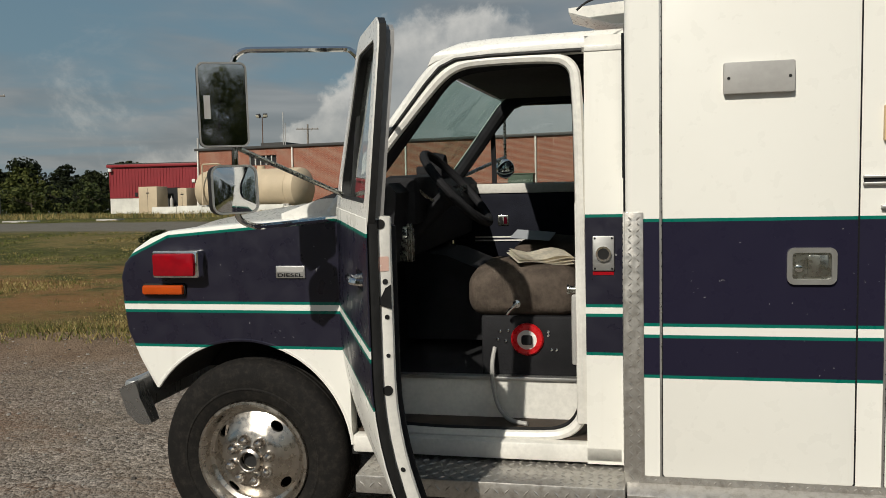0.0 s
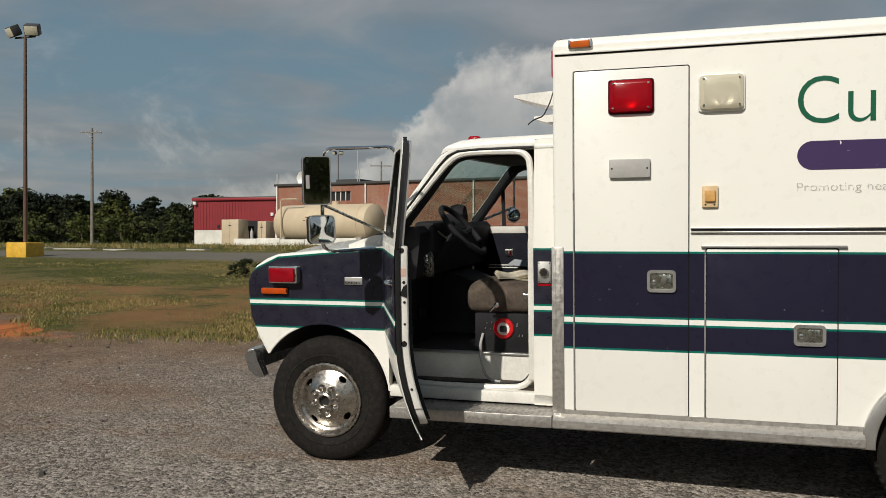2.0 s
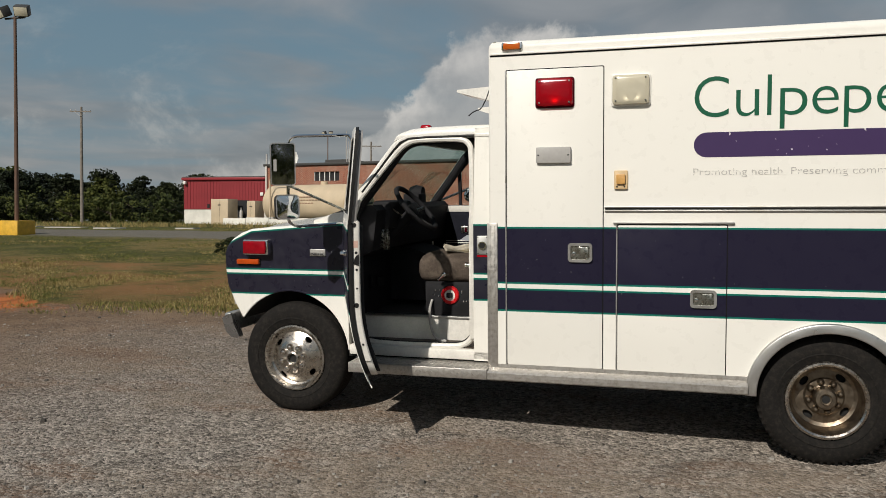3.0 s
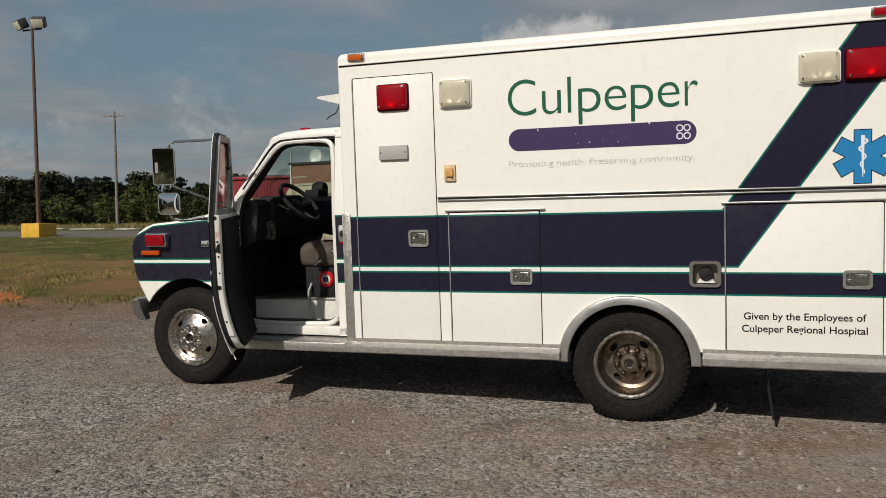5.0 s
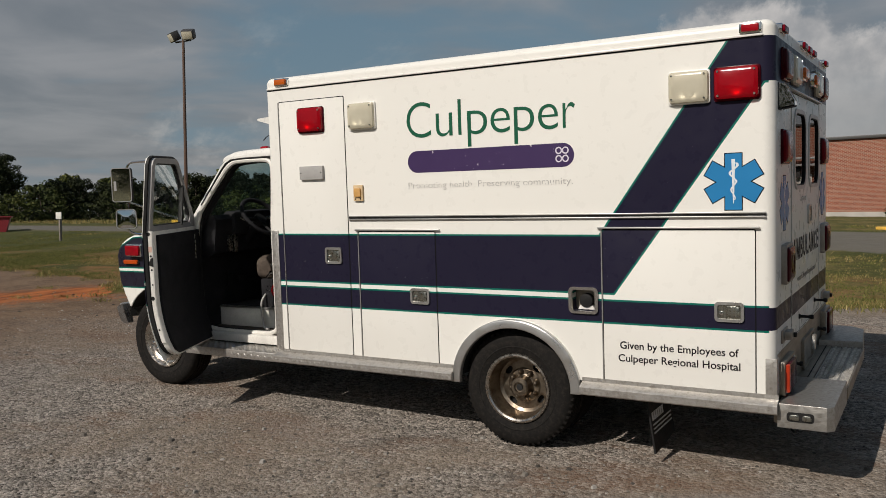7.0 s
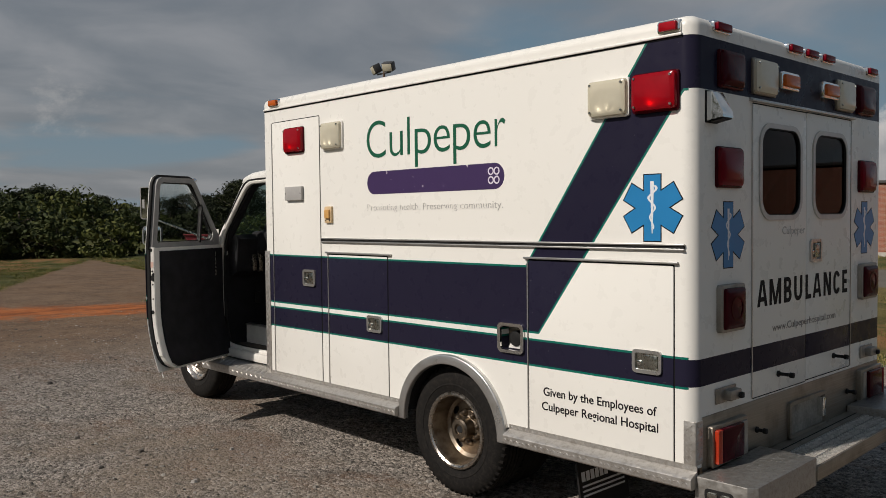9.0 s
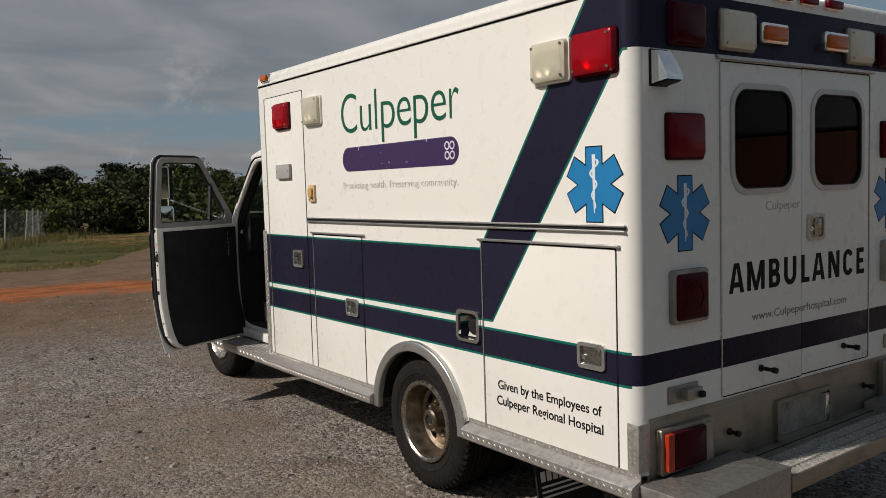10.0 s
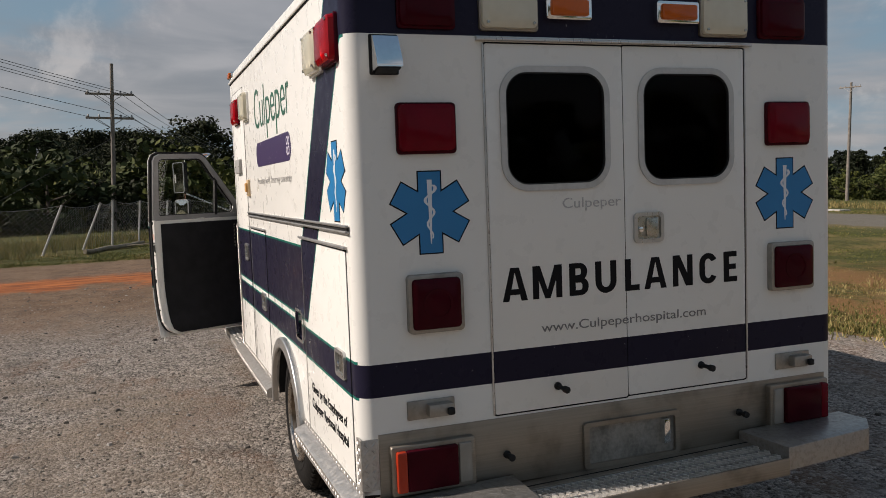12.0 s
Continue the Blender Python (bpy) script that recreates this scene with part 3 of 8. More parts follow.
# skirt, corner guards and steps in tread plate
SKIRT = [(0.0, 0.462), (0.005, 0.462), (0.006, 0.437), (0.052, 0.418), (0.06, 0.41), (0.06, 0.37), (0.052, 0.362), (0.0, 0.362)]


def skirt(x0, x1):
    bm = prism(bmesh.new(), SKIRT, x0, x1, lambda u, v, d: (d, -u, v))
    lugs(bm, x0 + 0.01, x1 - 0.01, 0.371, 0.410, on_side, 0.06, 0.021, 0.022, 0.0025)
    lugs(bm, x0 + 0.01, x1 - 0.01, 0.439, 0.459, on_side, 0.006, 0.024, 0.018, 0.002)
    return part("tread_plate_skirt", bm, TREAD, amb, "embossed tread plate skirt")


skirt(-0.12, 1.452)
skirt(2.362, 3.505)


def guard(z0, z1, x0, x1, wrap, name):
    """A tread plate corner guard: one leg on the side, one round the corner."""
    bm = block(x0, x1, -0.006, 0.001, z0, z1, 0.002)
    lugs(bm, x0 + 0.004, x1 - 0.004, z0 + 0.01, z1 - 0.01, on_side, 0.006, 0.020, 0.019, 0.0025)
    if wrap < 0:
        slab(bm, x0 - 0.005, x0 + 0.002, -0.005, 0.07, z0, z1, 0.002)
        lugs(bm, 0.0, 0.066, z0 + 0.01, z1 - 0.01, lambda u, v, d: (x0 - d, u, v), 0.005, 0.020, 0.019, 0.0025)
    if wrap > 0:
        slab(bm, x1 - 0.002, x1 + 0.004, -0.005, 0.064, z0, z1, 0.002)
        lugs(bm, 0.0, 0.06, z0 + 0.01, z1 - 0.01, lambda u, v, d: (x1 + 0.004 + d, u, v), 0.0, 0.024, 0.025)
    return part(name, bm, TREAD, amb, "embossed tread plate corner guard")


guard(0.40, 1.366, -0.124, -0.062, -1, "corner_guard")
guard(0.462, 0.662, 3.437, 3.494, 1, "corner_guard")


def running_board():
    bm = block(-1.09, -0.126, -0.05, 0.20, 0.36, 0.428, 0.006)
    lugs(bm, -1.08, -0.13, -0.042, 0.19, lambda u, v, d: (u, v, 0.428 + d), 0.0, 0.032, 0.03)
    lugs(bm, -1.08, -0.13, 0.37, 0.42, on_side, 0.05, 0.034, 0.03)
    return part("running_board", bm, TREAD, amb, "worn tread plate running board under the cab")


running_board()


# lamps on the side of the box
def square_lamp(u0, u1, v0, v1, put, mat, name, label, deep=0.045, bezel=None):
    """A square warning lamp: base, bulging lens and four screws."""
    lamp = part(name, prism(bmesh.new(), rounded(u0 - 0.006, u1 + 0.006, v0 - 0.008, v1 + 0.004, 0.016, 3), 0.0, 0.014, put, 0.003), bezel or WHITE_ENAMEL, amb, label)
    bm = bmesh.new()
    lo, mid, top = (rounded(u0 + k, u1 - k, v0 + k, v1 - k, 0.022, 5) for k in (0.0, 0.004, 0.022))
    rows = [[bm.verts.new(put(u, v, d)) for u, v in line] for line, d in ((lo, 0.010), (mid, deep * 0.75), (top, deep))]
    for p, q in zip(rows, rows[1:]):
        for i in range(len(p)):
            bm.faces.new((p[i], p[(i + 1) % len(p)], q[(i + 1) % len(p)], q[i]))
    bm.faces.new(rows[-1])
    bmesh.ops.recalc_face_normals(bm, faces=bm.faces)
    part("lens", bm, mat, lamp)
    if mat in (RED_CLEAR, IVORY_CLEAR):
        um, vm, wide = (u0 + u1) / 2, (v0 + v1) / 2 - 0.012, (u1 - u0) / 4
        cups = (um - wide * 0.52, um + wide * 0.52) if mat is IVORY_CLEAR else (um,)
        part("reflector", prism(bmesh.new(), rounded(u0 + 0.016, u1 - 0.016, v0 + 0.016, v1 - 0.016, 0.014, 3), 0.012, 0.0155, put), WHITE_ENAMEL if mat is IVORY_CLEAR else RED_DARK, lamp)
        for u in cups:
            bm = bmesh.new()
            rows = [[bm.verts.new(put(u + r * 0.95 * p, vm + r * q, d)) for p, q in disc(0, 0, 1, 20)] for r, d in ((0.062, 0.031), (0.052, 0.024), (0.032, 0.018), (0.008, 0.0162))]
            for p, q in zip(rows, rows[1:]):
                for i in range(20):
                    bm.faces.new((p[i], p[(i + 1) % 20], q[(i + 1) % 20], q[i]))
            bm.faces.new(rows[-1])
            part("reflector_bowl", bm, REFLECTOR, lamp)
            part("bulb", prism(bmesh.new(), disc(u, vm, 0.010, 12), 0.0165, 0.028, put, 0.004), BULB, lamp)
    if mat in (RED_DEEP, RED_DARK):
        return lamp
    bm = bmesh.new()
    for u in (u0 + 0.022, u1 - 0.022):
        for v in (v0 + 0.022, v1 - 0.022):
            prism(bm, disc(u, v, 0.006, 10), deep * 0.8, deep + 0.001, put)
    tagged(part("screws", bm, LATCH, lamp), kind="stuff")
    return lamp


square_lamp(0.190, 0.419, 2.088, 2.262, on_side, RED_CLEAR, "warning_lamp", "square red warning lamp", bezel=RED_DEEP)
square_lamp(0.654, 0.874, 2.083, 2.263, on_side, IVORY_CLEAR, "scene_lamp", "square yellowed clear scene lamp")
square_lamp(2.922, 3.146, 2.088, 2.264, on_side, IVORY_CLEAR, "scene_lamp", "square yellowed clear scene lamp")
square_lamp(3.176, 3.412, 2.090, 2.266, on_side, RED_CLEAR, "warning_lamp", "square red warning lamp", bezel=RED_DEEP)


def marker(u0, u1, v0, v1, put, mat, label, tilt=0.0):
    """A small clearance lamp in a bright holder on the roof edge."""
    base = part("marker_lamp", prism(bmesh.new(), rounded(u0, u1, v0, v1, 0.012, 3), -0.035, 0.012, put, 0.003), CHROME, amb, label)
    part("lens", prism(bmesh.new(), rounded(u0 + 0.013, u1 - 0.013, v0 + 0.008, v1 - 0.008, 0.009, 3), 0.010, 0.028, put, 0.006), mat, base)
    return base


marker(-0.030, 0.101, 2.441, 2.497, on_side, AMBER_LENS, "small amber marker lamp")
marker(3.306, 3.424, 2.436, 2.494, on_side, RED_LENS, "small red marker lamp")

vent = part("vent_cover", prism(bmesh.new(), rounded(0.190, 0.405, 1.741, 1.840, 0.006, 2), 0.003, 0.026, on_side, 0.003), GREY_PLASTIC, amb, "flat grey cover plate with two screws")
tagged(part("screws", prism(prism(bmesh.new(), disc(0.205, 1.790, 0.005, 10), 0.02, 0.0275, on_side), disc(0.390, 1.790, 0.005, 10), 0.02, 0.0275, on_side), RUBBER, vent), kind="stuff")
outlet = part("shoreline_inlet", prism(bmesh.new(), rounded(0.668, 0.749, 1.577, 1.690, 0.006, 2), 0.0, 0.016, on_side, 0.003), plain("aged ivory plastic", (0.62, 0.45, 0.25), 0.5), amb, "aged ivory power inlet cover")
part("flap", prism(bmesh.new(), rounded(0.682, 0.736, 1.607, 1.668, 0.008, 3), 0.016, 0.030, on_side, 0.004), plain("orange plastic", (0.60, 0.33, 0.10), 0.45), outlet)
tagged(part("screws", prism(prism(bmesh.new(), disc(0.686, 1.592, 0.005, 10), 0.01, 0.018, on_side), disc(0.731, 1.592, 0.005, 10), 0.01, 0.018, on_side), RUBBER, outlet), kind="stuff")

# fuel filler
filler = part("fuel_filler", ring(bmesh.new(), rounded(2.285, 2.476, 0.858, 1.023, 0.03), rounded(2.306, 2.455, 0.875, 1.005, 0.02), 0.0, 0.014, on_side), CHROME, amb, "fuel filler in a bright square frame")
part("filler_pan", prism(bmesh.new(), rounded(2.307, 2.454, 0.876, 1.004, 0.02), -0.068, -0.062, on_side), ALU_DULL, filler)
part("fuel_cap", prism(bmesh.new(), disc(2.385, 0.935, 0.043, 24), -0.065, -0.02, on_side, 0.006), RUBBER, filler)
part("filler_spout", prism(bmesh.new(), [(2.33, 0.88), (2.44, 0.88), (2.425, 0.905), (2.345, 0.905)], -0.06, -0.03, on_side), WHITE_ENAMEL, filler)

# lettering and signs on the side
for letter, u0, u1 in (("C", 1.131, 1.323), ("u", 1.363, 1.489), ("l", 1.533, 1.556), ("p", 1.602, 1.747), ("e", 1.772, 1.910), ("p", 1.938, 2.077), ("e", 2.104, 2.237), ("r", 2.268, 2.348)):
    part("letter", words(letter, u0, u1, 1.993, 0.254, on_side, 0.0005, -0.010), GREEN_PRINT, amb, "large green letter")
pill = [(2.264 + 0.073 * math.cos(a), 1.833 + 0.073 * math.sin(a)) for a in np.linspace(-math.pi / 2, math.pi / 2, 17)]
pill += [(1.203 + 0.073 * math.cos(a), 1.833 + 0.073 * math.sin(a)) for a in np.linspace(math.pi / 2, math.pi * 1.5, 17)]
banner = part("purple_banner", prism(bmesh.new(), pill, 0.0, 0.0012, on_side), PURPLE_PRINT, amb, "scratched purple banner with round ends")
bm = bmesh.new()
for du in (-0.022, 0.022):
    for dv in (-0.025, 0.025):
        ring(bm, disc(2.258 + du, 1.836 + dv, 0.0225, 20), disc(2.258 + du, 1.836 + dv, 0.0145, 20), 0.001, 0.002, on_side)
part("clover_rings", bm, LILAC_PRINT, banner)
tagged(part("small_lettering", words("Promoting health. Preserving community.", 1.129, 2.325, 1.655, 0.044, on_side, 0.0005, -0.008), GREY_PRINT, amb, "thin grey lettering, half worn off"), "small printed lettering", kind="stuff")
tagged(part("lettering", words("Given by the Employees of", 2.608, 3.296, 0.659, 0.046, on_side, 0.0042, 0.011), BLACK_PRINT, door_back), "small printed lettering", kind="stuff")
tagged(part("lettering", words("Culpeper Regional Hospital", 2.597, 3.304, 0.581, 0.046, on_side, 0.0042, 0.011), BLACK_PRINT, door_back), "small printed lettering", kind="stuff")


def star_outline(u, v, arm, half):
    out = []
    for k in range(6):
        a = radians(90 + 60 * k)
        c, s = math.cos(a), math.sin(a)
        for p, q in ((arm, -half), (arm, half)):
            out.append((u + c * p - s * q, v + s * p + c * q))
        b = a + radians(30)
        out.append((u + 2 * half * math.cos(b), v + 2 * half * math.sin(b)))
    return out


def star(u, v, put, parent):
    """The six-armed blue star with a pale staff and a coil round it."""
    back = part("blue_star", prism(bmesh.new(), star_outline(u, v, 0.160, 0.0495), 0.0, 0.0010, put), BLACK_PRINT, parent, "six-armed blue star sign")
    part("blue_field", prism(bmesh.new(), star_outline(u, v, 0.155, 0.0445), 0.0008, 0.0018, put), BLUE_PRINT, back)
    bm = prism(bmesh.new(), [(u - 0.010, v + 0.125), (u + 0.010, v + 0.125), (u + 0.0055, v - 0.03), (u + 0.002, v - 0.12), (u - 0.002, v - 0.12), (u - 0.0055, v - 0.03)], 0.0016, 0.0026, put)
    line = []
    for k in range(41):
        f = k / 40
        line.append((u + (0.024 - 0.016 * f) * math.sin(f * 4.5 * math.pi + 0.6), v + 0.105 - 0.205 * f, 0.0072 * (1 - 0.6 * f)))
    left, right = [(p - s, q) for p, q, s in line], [(p + s, q) for p, q, s in line]
    for i in range(40):
        prism(bm, [left[i], right[i], right[i + 1], left[i + 1]], 0.0018, 0.0028, put)
    part("staff_and_coil", bm, PALE_PRINT, back)
    return back


star(3.271, 1.640, on_side, amb)

# ---------------------------------------------------------------- the rear of the box
rear_left = hatch(0.556, 1.1700, 0.686, 2.150, on_rear, "rear_door", "left", "white rear door with a dark window")
rear_right = hatch(1.1735, 1.784, 0.692, 2.152, on_rear, "rear_door", "right", "white rear door with a dark window")
for ob in (rear_left, rear_right):
    cut(ob, [prism(bmesh.new(), rounded(u0, u1, 1.600, 2.040, 0.09), -0.2, 0.1, on_rear) for u0, u1 in PANES])
for seam in [o for o in amb.children_recursive if o.name.startswith("seam") and o.parent in (rear_left, rear_right)]:
    cut(seam, [prism(bmesh.new(), rounded(u0 - 0.01, u1 + 0.01, 1.59, 2.05, 0.09), -0.2, 0.1, on_rear) for u0, u1 in PANES])
for door, (u0, u1) in zip((rear_left, rear_right), PANES):
    part("window_frame", ring(bmesh.new(), rounded(u0 - 0.026, u1 + 0.026, 1.574, 2.066, 0.115, 8), rounded(u0 - 0.001, u1 + 0.001, 1.599, 2.041, 0.09, 8), 0.001, 0.013, on_rear), PALE_FRAME, door, "rounded pale grey window frame")
    part("window_seal", ring(bmesh.new(), rounded(u0 - 0.002, u1 + 0.002, 1.598, 2.042, 0.09, 8), rounded(u0 + 0.005, u1 - 0.005, 1.605, 2.035, 0.085, 8), 0.0, 0.0105, on_rear), RUBBER, door)
    part("window_pane", prism(bmesh.new(), rounded(u0 + 0.001, u1 - 0.001, 1.601, 2.039, 0.09, 8), -0.006, 0.0, on_rear), TINTED_GLASS, door, "dark tinted window pane")
part("drip_rail", slab(block(XR - 0.001, XR + 0.022, 0.520, 1.820, 2.160, 2.170, 0.003), XR - 0.001, XR + 0.010, 0.520, 1.820, 2.170, 2.178, 0.002), STEEL, amb)
paddle_latch(1.210, 1.356, 1.336, 1.464, on_rear, rear_right, 0.004)


def bold_letter(kind, u0, u1, v0, high, put, d):
    """One heavy sans capital, cut from film: a few thick strokes."""
    w, h, s = u1 - u0, high, 0.0285
    bm = bmesh.new()
    level = [d]

    def stroke(outline):
        prism(bm, [(u0 + p, v0 + q) for p, q in outline], d - 0.001, level[0] + 0.0010, put)
        level[0] += 0.0002

    def bar(x0, x1, y0, y1):
        stroke([(x0, y0), (x1, y0), (x1, y1), (x0, y1)])

    def arc(cx, cy, rx, ry, a0, a1, count=12):
        return [(cx + rx * math.cos(radians(a0 + (a1 - a0) * k / count)), cy + ry * math.sin(radians(a0 + (a1 - a0) * k / count))) for k in range(count + 1)]

    if kind == "A":
        stroke([(0, 0), (s * 0.98, 0), (w / 2 + 0.004, h), (w / 2 - 0.019, h)])
        stroke([(w - s * 0.98, 0), (w, 0), (w / 2 + 0.019, h), (w / 2 - 0.004, h)])
        bar(w * 0.24, w * 0.76, h * 0.19, h * 0.36)
    elif kind == "M":
        bar(0, s * 0.95, 0, h)
        bar(w - s * 0.95, w, 0, h)
        stroke([(s * 0.2, h), (s * 1.15, h), (w / 2 + s * 0.40, 0), (w / 2 - s * 0.40, 0)])
        stroke([(w - s * 1.15, h), (w - s * 0.2, h), (w / 2 + s * 0.40, 0), (w / 2 - s * 0.40, 0)])
    elif kind == "B":
        bar(0, s, 0, h)
        for y0, y1, right in ((0, h * 0.56, w), (h * 0.46, h, w * 0.94)):
            r, t = (y1 - y0) / 2, s * 0.78
            outer = [(s * 0.5, y0)] + arc(right - r, y0 + r, r, r, -90, 90) + [(s * 0.5, y1)]
            inner = [(s * 0.5, y1 - t)] + arc(right - r, y0 + r, r - s, r - t, 90, -90) + [(s * 0.5, y0 + t)]
            stroke(outer + inner)
    elif kind == "U":
        r = w / 2
        stroke([(w, h)] + [(w - s, h)] + arc(r, r, r - s, r - s * 0.85, 0, -180) + [(s, h), (0, h)] + arc(r, r, r, r, 180, 360))
    elif kind == "L":
        stroke([(0, 0), (w, 0), (w, s * 0.85), (s, s * 0.85), (s, h), (0, h)])
    elif kind == "N":
        bar(0, s * 0.95, 0, h)
        bar(w - s * 0.95, w, 0, h)
        stroke([(s * 0.1, h), (s * 1.2, h), (w - s * 0.1, 0), (w - s * 1.2, 0)])
    elif kind == "C":
        r = w / 2
        outer = arc(r, h - r, r, r, 22, 180) + arc(r, r, r, r, 180, 338)
        inner = arc(r, r, r - s, r - s * 0.85, 338, 180) + arc(r, h - r, r - s, r - s * 0.85, 180, 22)
        stroke(outer + inner)
    else:
        t = s * 0.82
        stroke([(0, 0), (w, 0), (w, t), (s, t), (s, (h - t) / 2), (w * 0.90, (h - t) / 2), (w * 0.90, (h + t) / 2), (s, (h + t) / 2), (s, h - t), (w * 0.97, h - t), (w * 0.97, h), (0, h)])
    return bm


for letter, u0, u1 in (("A", 0.602, 0.712), ("M", 0.736, 0.868), ("B", 0.902, 0.991), ("U", 1.024, 1.124), ("L", 1.166, 1.236), ("A", 1.260, 1.371), ("N", 1.404, 1.505), ("C", 1.541, 1.633), ("E", 1.669, 1.741)):
    part("letter", bold_letter(letter, u0, u1, 1.137, 0.134, on_rear, 0.0042), BLACK_PRINT, rear_left if u1 < 1.17 else rear_right, "bold black letter")
tagged(part("small_lettering", words("www.Culpeperhospital.com", 0.769, 1.571, 1.000, 0.040, on_rear, 0.0042, 0.0), WEB_PRINT, amb, "faded grey lettering"), "small printed lettering", kind="stuff")
part("small_lettering", words("Culpeper", 0.880, 1.153, 1.498, 0.044, on_rear, 0.0042, 0.0), GHOST_PRINT, amb, "faded grey lettering")
star(0.312, 1.508, on_rear, amb)
star(2.011, 1.516, on_rear, amb)
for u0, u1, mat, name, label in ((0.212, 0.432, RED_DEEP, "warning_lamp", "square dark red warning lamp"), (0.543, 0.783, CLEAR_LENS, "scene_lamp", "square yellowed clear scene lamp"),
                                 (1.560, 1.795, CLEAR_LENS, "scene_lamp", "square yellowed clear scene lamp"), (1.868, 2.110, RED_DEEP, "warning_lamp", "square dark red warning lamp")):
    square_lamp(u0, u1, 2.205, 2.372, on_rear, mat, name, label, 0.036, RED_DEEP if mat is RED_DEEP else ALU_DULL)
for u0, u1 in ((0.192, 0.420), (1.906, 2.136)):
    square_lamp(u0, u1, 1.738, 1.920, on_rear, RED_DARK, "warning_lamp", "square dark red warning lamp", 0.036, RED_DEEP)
for u0, u1 in ((0.818, 1.022), (1.330, 1.540)):
    a = part("amber_lamp", prism(bmesh.new(), rounded(u0, u1, 2.246, 2.338, 0.012, 3), 0.0, 0.030, on_rear, 0.004), CHROME, amb, "small oblong amber lamp in a bright frame")
    part("lens", prism(bmesh.new(), rounded(u0 + 0.018, u1 - 0.018, 2.260, 2.324, 0.010, 3), 0.028, 0.045, on_rear, 0.008), AMBER_LENS, a)
for u0, u1, v0, v1 in ((0.206, 0.424, 1.052, 1.268), (1.915, 2.148, 1.082, 1.290)):
    a = part("brake_lamp", prism(bmesh.new(), rounded(u0 - 0.004, u1 + 0.004, v0 - 0.004, v1 + 0.006, 0.016, 3), 0.0, 0.030, on_rear, 0.004), BEZEL, amb, "square red brake lamp in a metal bezel")
    bm = bmesh.new()
    rows = [[bm.verts.new(on_rear(u, v, d)) for u, v in rounded(u0 + k, u1 - k, v0 + k, v1 - k, 0.016, 4)] for k, d in ((0.009, 0.026), (0.013, 0.040), (0.029, 0.048))]
    for p, q in zip(rows, rows[1:]):
        for i in range(len(p)):
            bm.faces.new((p[i], p[(i + 1) % len(p)], q[(i + 1) % len(p)], q[i]))
    bm.faces.new(rows[-1])
    bmesh.ops.recalc_face_normals(bm, faces=bm.faces)
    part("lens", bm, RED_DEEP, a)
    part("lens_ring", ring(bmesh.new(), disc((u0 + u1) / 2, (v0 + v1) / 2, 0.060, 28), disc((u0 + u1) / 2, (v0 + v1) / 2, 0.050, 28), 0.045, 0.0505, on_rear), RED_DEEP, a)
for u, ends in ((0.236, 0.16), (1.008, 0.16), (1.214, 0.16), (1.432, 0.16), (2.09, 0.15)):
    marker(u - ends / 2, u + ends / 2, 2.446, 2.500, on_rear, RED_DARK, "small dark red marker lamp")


def load_lamp(u0, u1, v0, v1):
    """A wedge-shaped bright lamp that looks down at the step."""
    bm = prism(bmesh.new(), [(0.0, v1), (0.035, v1 - 0.004), (0.085, v0 + 0.035), (0.085, v0 + 0.012), (0.0, v0)], u0, u1, lambda u, v, d: on_rear(d, v, u), 0.004)
    a = part("load_lamp", bm, CHROME, amb, "wedge-shaped chrome load lamp")
    part("gasket", prism(bmesh.new(), rounded(u0 - 0.006, u1 + 0.006, v0 - 0.008, v1 + 0.006, 0.006, 2), 0.0, 0.004, on_rear), RUBBER, a)
    part("lens", prism(bmesh.new(), [(0.015, v0 - 0.006), (0.082, v0 + 0.006), (0.082, v0 + 0.012), (0.015, v0 + 0.004)], u0 + 0.01, u1 - 0.01, lambda u, v, d: on_rear(d, v, u)), RUBBER, a)


load_lamp(0.102, 0.202, 2.034, 2.168)
part("kick_plate", block(XR - 0.01, XR + 0.004, 0.068, BOX_W - 0.068, 0.40, 0.672, 0.001), ALU_DULL, amb, "dull aluminium kick plate below the rear doors")
for u0, u1 in ((0.186, 0.381), (1.950, 2.140)):
    a = part("door_catch", prism(bmesh.new(), rounded(u0, u1, 0.712, 0.786, 0.005, 2), 0.002, 0.008, on_rear, 0.002), BEZEL, amb, "grimy door hold-open catch")
    um = (u0 + u1) / 2
    part("catch_jaw", prism(bmesh.new(), rounded(um - 0.02, u1 - 0.015, 0.722, 0.772, 0.006, 2), 0.006, 0.045, on_rear, 0.005), BEZEL, a)
    part("catch_roller", prism(bmesh.new(), rounded(u1 - 0.045, u1 - 0.018, 0.728, 0.755, 0.005, 2), 0.03, 0.062, on_rear, 0.004), RUBBER, a)
for door, u, v in ((rear_left, 0.835, 0.772), (rear_right, 1.541, 0.781), (amb, 0.598, 0.520), (amb, 1.743, 0.543)):
    big = door is not amb
    bm = lathe(bmesh.new(), [(0.016, 0.0), (0.016, 0.008), (0.009, 0.012), (0.009, 0.060 if big else 0.035), (0.014, 0.065 if big else 0.038), (0.014, 0.085 if big else 0.055), (0.006, 0.088 if big else 0.058)],
               (XR + 0.004, u, v), "x", 14)
    part("rubber_stop", bm, RUBBER, door, "black rubber door stop")
plate = part("plate_recess", ring(bmesh.new(), rounded(0.944, 1.416, 0.405, 0.602, 0.016, 3), rounded(0.968, 1.392, 0.425, 0.582, 0.012, 3), 0.003, 0.022, on_rear), ALU_DULL, amb, "empty number plate recess")
